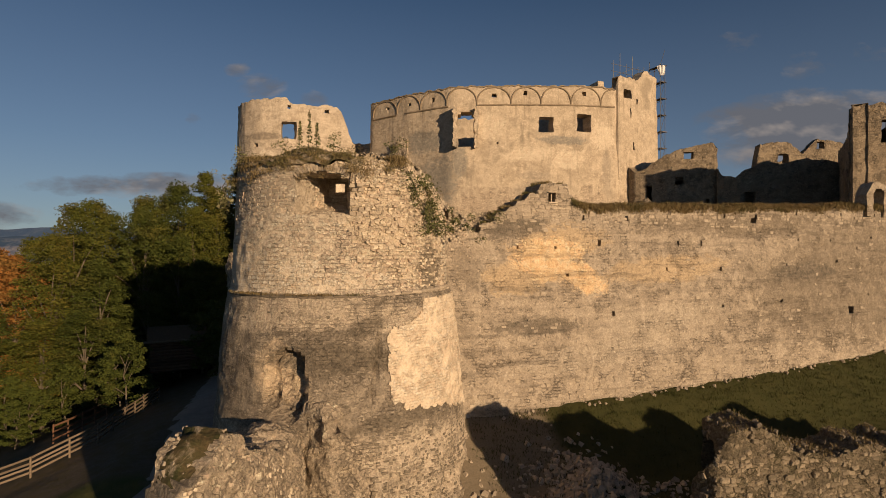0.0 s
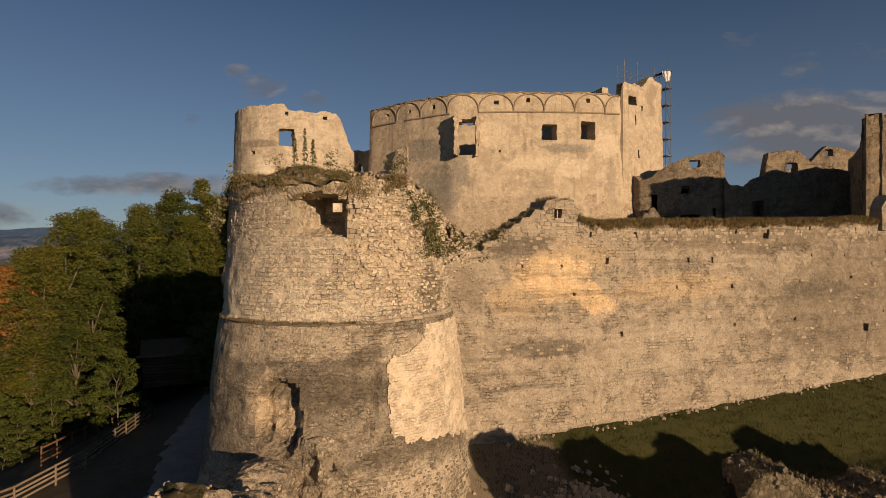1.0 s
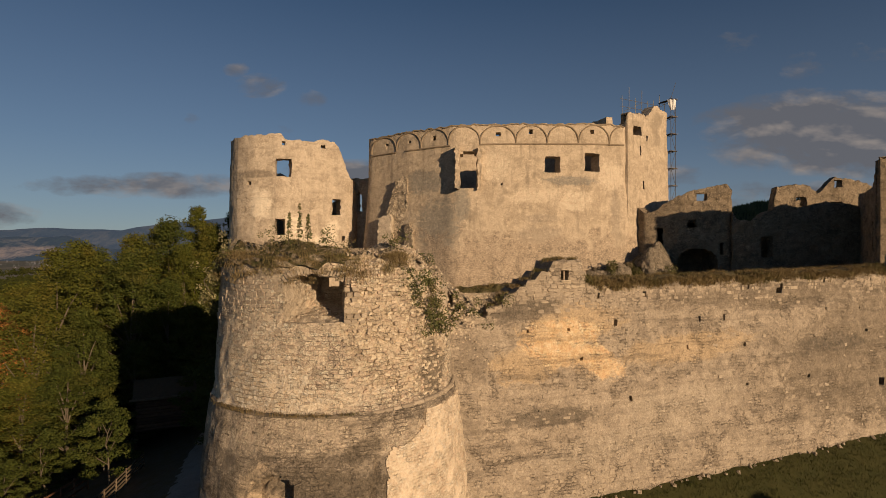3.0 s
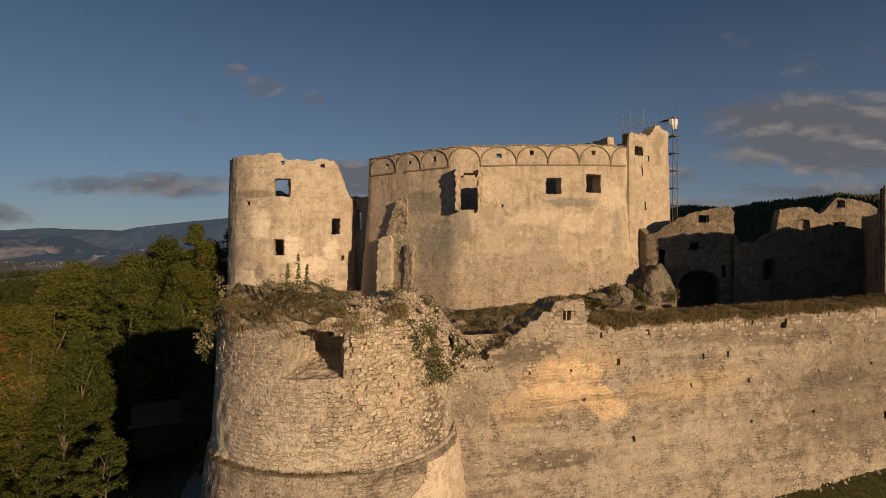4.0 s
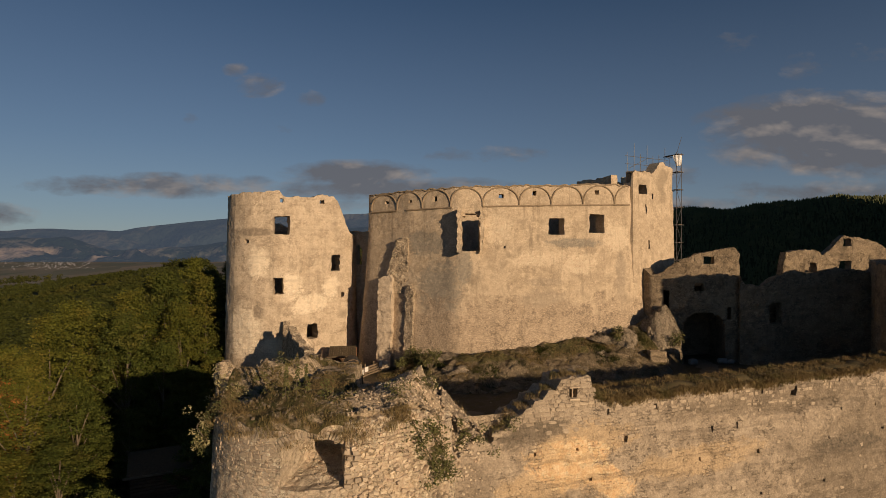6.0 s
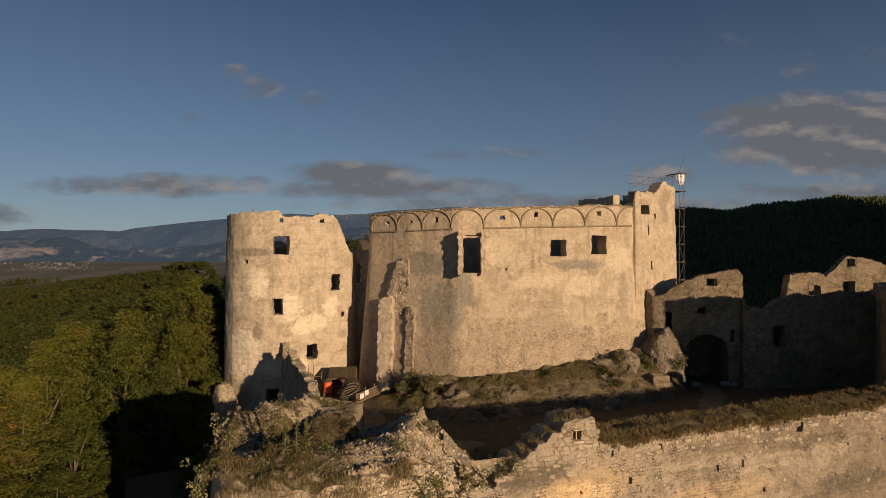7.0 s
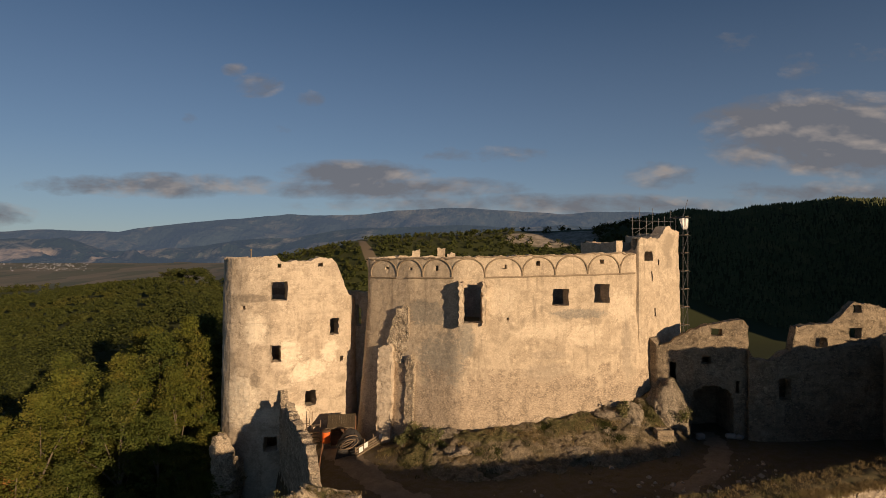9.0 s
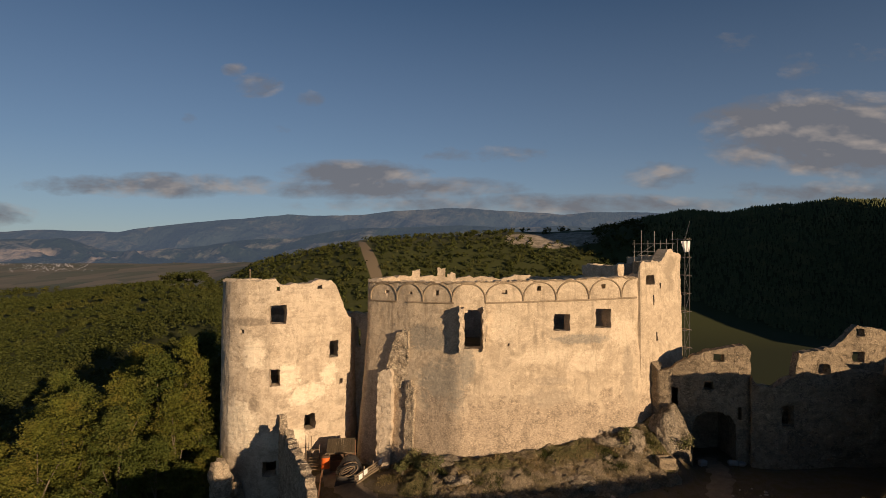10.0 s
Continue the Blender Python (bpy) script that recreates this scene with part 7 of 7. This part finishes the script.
bag = piece("white_cloth", verts, [(i * 13 + k, (i + 1) * 13 + k, (i + 1) * 13 + k + 1, i * 13 + k + 1) for i in range(12) for k in range(12)], CLOTH, smooth=True)
mod = bag.modifiers.new("thickness", "SOLIDIFY")
mod.thickness = 0.02
tagged(bag, "bunched white tarpaulin tied to the scaffold top", "tarpaulin")
mast = base("short_post", -22.9, 71.6, 16.2, "short pale post on the tower's rear wall", "post")
part("pole", bm_rod(bmesh.new(), (-22.9, 71.6, 16.0), (-22.9, 71.6, 17.5), 0.07, 0.06, 8), WOOD, mast)
part("cap", bm_box(bmesh.new(), -22.9, 71.6, 17.55, 0.18, 0.16, 0.2, 0.3, 0.03), WOOD, mast)

# shrubs on and round the bastion
def climber(name, label, points, seed, leaf=0.07, per=70, radius=0.32, mat=None):
    """A shrub that clings to masonry: stems along the wall and dense small leaves."""
    rr = random.Random(seed)
    b = base(name, *points[0], label, "shrub")
    bm, verts, faces = bmesh.new(), [], []
    for p, q in zip(points, points[1:]):
        bm_rod(bm, p, q, 0.025, 0.015, 5)
    for p in points:
        for _ in range(5):
            o = Vector((rr.gauss(0, 0.28), rr.gauss(-0.08, 0.14), rr.gauss(0, 0.28)))
            leaf_cloud(rr, verts, faces, Vector(p) + o, radius * rr.uniform(0.5, 1.1), per // 2, leaf, 0.9)
    part("woody_stem", bm, BARK, b)
    piece("foliage", verts, faces, mat or SHRUB, b)


def on_bastion(deg, z, out=0.12):
    v, nrm = UP(b_u(deg), z, out)
    return tuple(v)


climber("climbing_shrub", "green shrub rooted in the bastion's torn flank", [on_bastion(54, 1.2), on_bastion(56, 1.7), on_bastion(53, 2.2), on_bastion(51, 2.7), on_bastion(48, 3.2), on_bastion(45, 3.7)], 1, per=90)
climber("climbing_shrub", "small green shrub on the bastion's torn flank", [on_bastion(62, 1.0), on_bastion(60, 1.4)], 2)
climber("climbing_shrub", "dense green shrub between bastion and curtain wall", [on_bastion(66, 1.1), on_bastion(66, 1.6), on_bastion(63, 2.1), on_bastion(60, 2.6), on_bastion(57, 3.1)], 21, 0.08, 110, 0.4)
climber("climbing_shrub", "low green shrub on the curtain wall's broken end", [(0.3, 32.0, 1.2), (0.8, 32.3, 1.5), (1.5, 32.5, 1.3)], 22, 0.08, 90, 0.36)
climber("climbing_shrub", "small dark shrub on the curtain wall's steps", [(2.6, 32.9, 1.6), (3.1, 33.1, 1.9)], 23, 0.07, 60, 0.26)
climber("climbing_shrub", "pale shrub hanging over the bastion's edge", [on_bastion(-72, 2.2, 0.3), on_bastion(-70, 2.7, 0.35), on_bastion(-68, 3.1, 0.2)], 3, 0.08)
climber("climbing_shrub", "pale shrub on the bastion's rim", [on_bastion(-80, 1.6, 0.3), on_bastion(-78, 2.0, 0.4)], 4, 0.08)
climber("rim_shrub", "pale leafy shrub on the bastion's rear rim", [(-10.7, 30.2, 3.6), (-10.9, 30.1, 4.2), (-10.8, 30.0, 4.8)], 7, 0.08, 40, 0.25, PALE_LEAF)
climber("rim_shrub", "pale leafy shrub hanging over the bastion's edge", [(-10.9, 28.6, 2.6), (-11.1, 28.4, 3.1), (-10.9, 28.5, 3.5)], 8, 0.08, 40, 0.25, PALE_LEAF)
climber("climbing_shrub", "low dry shrub on the bastion's rim", [on_bastion(-50, 4.1, 0.0), on_bastion(-46, 4.3, 0.0)], 5, 0.06)
for i, (x, y, lab, leaf) in enumerate(((-2.4, 27.6, "low green shrub on the bastion's front rim", None), (-1.3, 32.4, "small green shrub on the slid rubble", None),
                                       (-7.9, 28.4, "low green shrub on the bastion top", None), (-9.7, 29.9, "pale leafy shrub on the bastion's rim", PALE_LEAF), (-8.6, 33.9, "low dry shrub on the rubble mound", None), (-5.2, 27.2, "low green shrub above the embrasure", None))):
    zt = bast_top(x, y) + 0.05
    climber("rim_shrub", lab, [(x, y, zt), (x + 0.25, y + 0.1, zt + 0.22), (x - 0.2, y, zt + 0.4)], 90 + i, 0.06, 60, 0.28, leaf)
for x, y, h, s in ((-6.4, 26.9, 1.9, 11), (-6.9, 27.1, 1.5, 12), (-6.1, 27.2, 1.3, 13)):
    b = base("tall_weed", x, y, bast_top(x, y), "tall green weed stalk on the bastion top", "weed")
    zz = bast_top(x, y)
    part("stalk", bm_rod(bmesh.new(), (x, y, zz - 0.1), (x + 0.05, y, zz + h), 0.018, 0.008, 5), BARK, b)
    verts, faces = [], []
    rr = random.Random(s)
    for k in range(14):
        leaf_cloud(rr, verts, faces, (x + 0.04, y, zz + h * (0.15 + 0.06 * k)), 0.16 * (1.2 - k / 14), 12, 0.07, 1.0)
    piece("foliage", verts, faces, SHRUB, b)
for i, (x, y) in enumerate(((-2.6, 57.0), (-3.0, 57.9), (-1.6, 56.0), (-4.2, 57.5), (16.5, 57.5), (21.5, 57.6), (3.0, 40), (5.2, 37.5))):
    shrub(x, y, land(x, y), 1.3 + 0.4 * (i % 3), 30 + i, "low green shrub on the courtyard slope", leaf=0.12, count=120)

# ---------------------------------------------------------------- trees
GREEN_A = leaf_mat("beech_leaves", (0.056, 0.066, 0.009), (0.098, 0.100, 0.013), (0.135, 0.106, 0.018), 0.25)
GREEN_B = leaf_mat("hornbeam_leaves", (0.040, 0.054, 0.009), (0.070, 0.080, 0.012), (0.104, 0.092, 0.017), 0.25)
AUTUMN = leaf_mat("autumn_leaves", (0.32, 0.125, 0.028), (0.21, 0.11, 0.03), (0.14, 0.11, 0.03), 0.3)
CONIFER = leaf_mat("spruce_needles", (0.066, 0.080, 0.034), (0.098, 0.108, 0.045), (0.130, 0.125, 0.052), 0.02)
WOODS = leaf_mat("wood_canopy", (0.030, 0.038, 0.007), (0.046, 0.052, 0.009), (0.066, 0.062, 0.012), 0.02)


def make_tree(seed, height, width, leaf, bare, label, clumps=130, per=140, size=0.17):
    """A tree at the origin: bent tapering trunk, limbs, and a crown of leaf clumps with gaps."""
    rnd = random.Random(seed)
    b = base("tree", 0, 0, 0, label, "tree", "trees on the slope")
    bm = bmesh.new()
    pts = [Vector((0, 0, -0.5))]
    for k in range(1, 8):
        pts.append(Vector((pts[-1].x + rnd.uniform(-0.25, 0.25), pts[-1].y + rnd.uniform(-0.25, 0.25), height * 0.85 * k / 7)))
    r0 = height * 0.013
    for k in range(7):
        bm_rod(bm, pts[k], pts[k + 1], r0 * (1 - k / 8), r0 * (1 - (k + 1) / 8), 8)
    trunk = part("trunk", bm, BARK, b, local=True)
    verts, faces = [], []
    for i in range(clumps):
        g = (i + 0.5) / clumps
        h = height * (bare + (1 - bare) * g)
        spread = width * 0.5 * (math.sin(math.pi * min(1.0, 0.22 + 0.80 * g)) ** 0.75) * (0.75 + 0.5 * rnd.random())
        a = i * 2.4 + rnd.uniform(-0.5, 0.5)
        rr = spread * math.sqrt(rnd.uniform(0.25, 1.0))
        tip = Vector((math.cos(a) * rr, math.sin(a) * rr, min(h, height * 0.97) + rnd.uniform(-0.5, 0.5)))
        if i % 7 == 0 and g < 0.85:
            k = min(6, int(max(0.0, h * 0.75) / (height * 0.85 / 7)))
            lb = bmesh.new()
            mid = pts[k].lerp(tip, 0.55) + Vector((0, 0, 0.4))
            bm_rod(lb, pts[k], mid, r0 * 0.4, r0 * 0.22, 6)
            bm_rod(lb, mid, tip, r0 * 0.22, r0 * 0.07, 6)
            part("limb", lb, BARK, trunk, local=True)
        leaf_cloud(rnd, verts, faces, tip, width * 0.115 * rnd.uniform(0.7, 1.35), per, size, 0.5)
    piece("crown", verts, faces, leaf, b, local=True)
    return b


protos = [make_tree(1, 24, 9.5, GREEN_A, 0.12, "tall green beech with a dense crown"), make_tree(2, 22, 8.5, GREEN_B, 0.15, "dark green hornbeam on the slope"),
          make_tree(3, 20, 8.5, AUTUMN, 0.15, "beech turning orange in autumn"), make_tree(4, 25, 7.0, GREEN_A, 0.1, "slender green beech with a pointed crown", 110),
          make_tree(5, 7.0, 5.0, GREEN_B, 0.18, "small bushy tree beside the path", 44, 120, 0.13)]
rows = [(0, -37.5, 57.5, 4.6, 0), (1, -32.2, 60.5, 4.4, 1), (0, -43.5, 60.0, 1.2, 2), (3, -30.3, 72.0, 9.9, 3), (1, -26.3, 74.5, 9.2, 4), (0, -35.0, 66.5, 6.2, 5), (1, -41.5, 70.0, 4.6, 6),
        (2, -47.2, 59.5, 0.2, 7), (0, -29.0, 66.0, 5.0, 8), (2, -48.5, 64.5, -1.5, 9), (1, -47.0, 72.5, 2.0, 10), (0, -37.8, 78.0, 7.5, 11), (3, -27.5, 81.0, 9.0, 12), (1, -33.5, 84.0, 8.0, 13),
        (0, -44.5, 84.0, 3.5, 14), (1, -53.0, 70.0, -3.0, 15), (0, -52.0, 56.0, -6.0, 16), (1, -42.0, 52.0, -5.5, 17), (1, -25.0, 68.5, 3.0, 18), (0, -46.0, 51.0, -7.5, 19), (0, -36.5, 51.5, -6.5, 20),
        (1, -29.5, 57.0, -4.5, 21), (0, -59, 78, -2, 22), (1, -57, 90, 2, 23), (0, -48, 95, 5, 24), (1, -38, 96, 7, 25), (3, -29, 95, 7, 26), (1, -23.5, 88, 5, 27), (1, -26.0, 61.0, -1.0, 28), (0, -24.2, 62.5, -0.5, 29), (1, -28.5, 61.5, 1.5, 30), (0, -23.6, 60.0, -4.0, 31), (1, -33.6, 55.0, -1.0, 32), (0, -38.4, 55.5, 1.5, 33), (1, -32.6, 51.6, -5.5, 34), (0, -38.5, 62.5, 5.4, 35), (1, -33.0, 70.5, 8.2, 36), (0, -28.0, 70.0, 7.6, 37), (2, -42.3, 56.0, -0.5, 38)]
used = set()
full = (24, 22, 20, 25, 7.0)
for k, x, y, top, s in rows:
    z = land(x, y) - 0.3
    f = (top - z) / full[k]
    wide = max(f, 0.75) * (0.95 + 0.012 * (s % 7))
    m = Matrix.Translation((x, y, z)) @ Matrix.Rotation(s * 1.37, 4, "Z")
    t = protos[k]
    if k in used:
        t = copy_thing(protos[k], m)
    else:
        used.add(k)
        protos[k].matrix_basis = m
    t.scale = (wide, wide, f)
for x, y, f in ((-25.2, 45.0, 0.9), (-31.8, 44.0, 0.6), (-31.5, 47.5, 0.75), (-35.5, 46.5, 0.8), (-39.0, 47.0, 0.9), (-28.5, 50.0, 0.8), (-33, 43.5, 0.55), (-38, 42.5, 0.6), (-19.5, 50.5, 0.95), (-21.6, 53.5, 1.0), (-17.6, 46.5, 0.8)):
    m = Matrix.Translation((x, y, land(x, y) - 0.2)) @ Matrix.Rotation(x * 1.7, 4, "Z")
    if 4 in used:
        t = copy_thing(protos[4], m)
    else:
        used.add(4)
        t = protos[4]
        t.matrix_basis = m
    t.scale = (f, f, f)

# woods on the hills: crowns as loose clumps of foliage, spruces as ragged tiers
rnd = random.Random(404)
verts, faces = [], []
count = 0
while count < 5200:
    d = 78 + 380 * rnd.random() ** 1.15
    q = rnd.uniform(-1.0, -0.24)
    x = q * d
    if x > -27 and d < 110:
        continue
    z = land(x, d)
    h = rnd.uniform(9, 11) * (0.75 if noise.noise((x * 0.012, d * 0.012, 3)) > 0.1 else 1.0)
    h += 9.0 * smooth(160, 84, d)
    w = rnd.uniform(2.2, 3.4)
    if d > 130 and noise.noise((x * 0.009 + 3, d * 0.007, 6)) > -0.02:
        h, w = h * 0.5, w * 0.62
    for k in range(5):
        leaf_cloud(rnd, verts, faces, (x + rnd.uniform(-1, 1) * w * 0.6, d + rnd.uniform(-1, 1) * w * 0.6, z + h * (0.62 + 0.38 * k / 5) - 0.5), w * 0.6, 12, 0.40 + d * 0.0010, 0.6)
    count += 1
tagged(piece("hill_woods", verts, faces, WOODS), "dense mixed woods on the near hill", "woods", kind="stuff")
verts, faces = [], []
count = 0
while count < 4300:
    d = rnd.uniform(700, 1850)
    q = rnd.uniform(-0.42, 0.42)
    clear = abs(q * d + 178 + (d - 1475) * 0.27) < 21 and d > 1200
    if clear or (0.13 < q < 0.27 and d > 1560 and noise.noise((q * 30, d * 0.01, 1)) > -0.2):
        continue
    x = q * d
    z = land(x, d)
    if z > ridge_top(q) + 40 or (q > 0.38 and d > 950 and noise.noise((x * 0.004, d * 0.004, 9)) < 0.25):
        continue
    s = rnd.uniform(4.5, 8)
    leaf_cloud(rnd, verts, faces, (x, d, z + s * 0.9), s, 14, 4.2, 0.9)
    count += 1
tagged(piece("far_woods", verts, faces, WOODS), "distant mixed woods on the far slopes", "woods", kind="stuff")
verts, faces = [], []
count = 0
while count < 11000:
    d = rnd.uniform(880, 1900)
    q = rnd.uniform(0.36, 0.95)
    x = q * d
    z = land(x, d)
    if 0.8 * x + 0.59 * d < 1180 or d < 1050 and noise.noise((x * 0.006, d * 0.006, 2)) < 0.12:
        continue
    h, w = rnd.uniform(11, 17), rnd.uniform(2.8, 4.4)
    for lo, hi, ww in ((0.08, 0.55, 1.0), (0.35, 0.8, 0.72), (0.6, 1.0, 0.45)):
        k = len(verts)
        for i in range(5):
            a = i * 1.2566 + rnd.uniform(0, 0.5)
            r = w * ww * rnd.uniform(0.75, 1.2)
            verts.append((x + math.cos(a) * r, d + math.sin(a) * r, z + h * (lo + rnd.uniform(-0.03, 0.03))))
        verts.append((x, d, z + h * hi))
        faces += [(k + i, k + (i + 1) % 5, k + 5) for i in range(5)]
    count += 1
tagged(piece("spruce_woods", verts, faces, CONIFER), "dark spruce forest on the opposite slope", "woods", kind="stuff")
# village in the valley
verts, faces = [], []
for _ in range(170):
    d = rnd.uniform(2600, 3350)
    x = d * rnd.choice((rnd.uniform(-0.78, -0.62), rnd.gauss(-0.68, 0.03)))
    z, w, l, h, a = land(x, d), rnd.uniform(1.2, 2.2), rnd.uniform(1.6, 3.4), rnd.uniform(1.4, 2.2), rnd.uniform(0, 3.14)
    k = len(verts)
    ca, sa = math.cos(a), math.sin(a)
    for zz in (0, h):
        for sx, sy in ((-1, -1), (1, -1), (1, 1), (-1, 1)):
            verts.append((x + ca * sx * w - sa * sy * l, d + sa * sx * w + ca * sy * l, z + zz))
    for sy in (-1, 1):
        verts.append((x - sa * sy * l, d + ca * sy * l, z + h * 1.7))
    faces += [(k, k + 1, k + 5, k + 4), (k + 1, k + 2, k + 6, k + 5), (k + 2, k + 3, k + 7, k + 6), (k + 3, k, k + 4, k + 7), (k + 4, k + 5, k + 8), (k + 6, k + 7, k + 9), (k + 5, k + 6, k + 9, k + 8), (k + 7, k + 4, k + 8, k + 9)]
# blue-grey wall colour has the valley haze painted in
tagged(piece("village", verts, faces, plain("hazed_village_walls", (0.24, 0.25, 0.28), (0.18, 0.18, 0.20), 0.2)), "distant pale village houses in the valley", "village", kind="stuff")
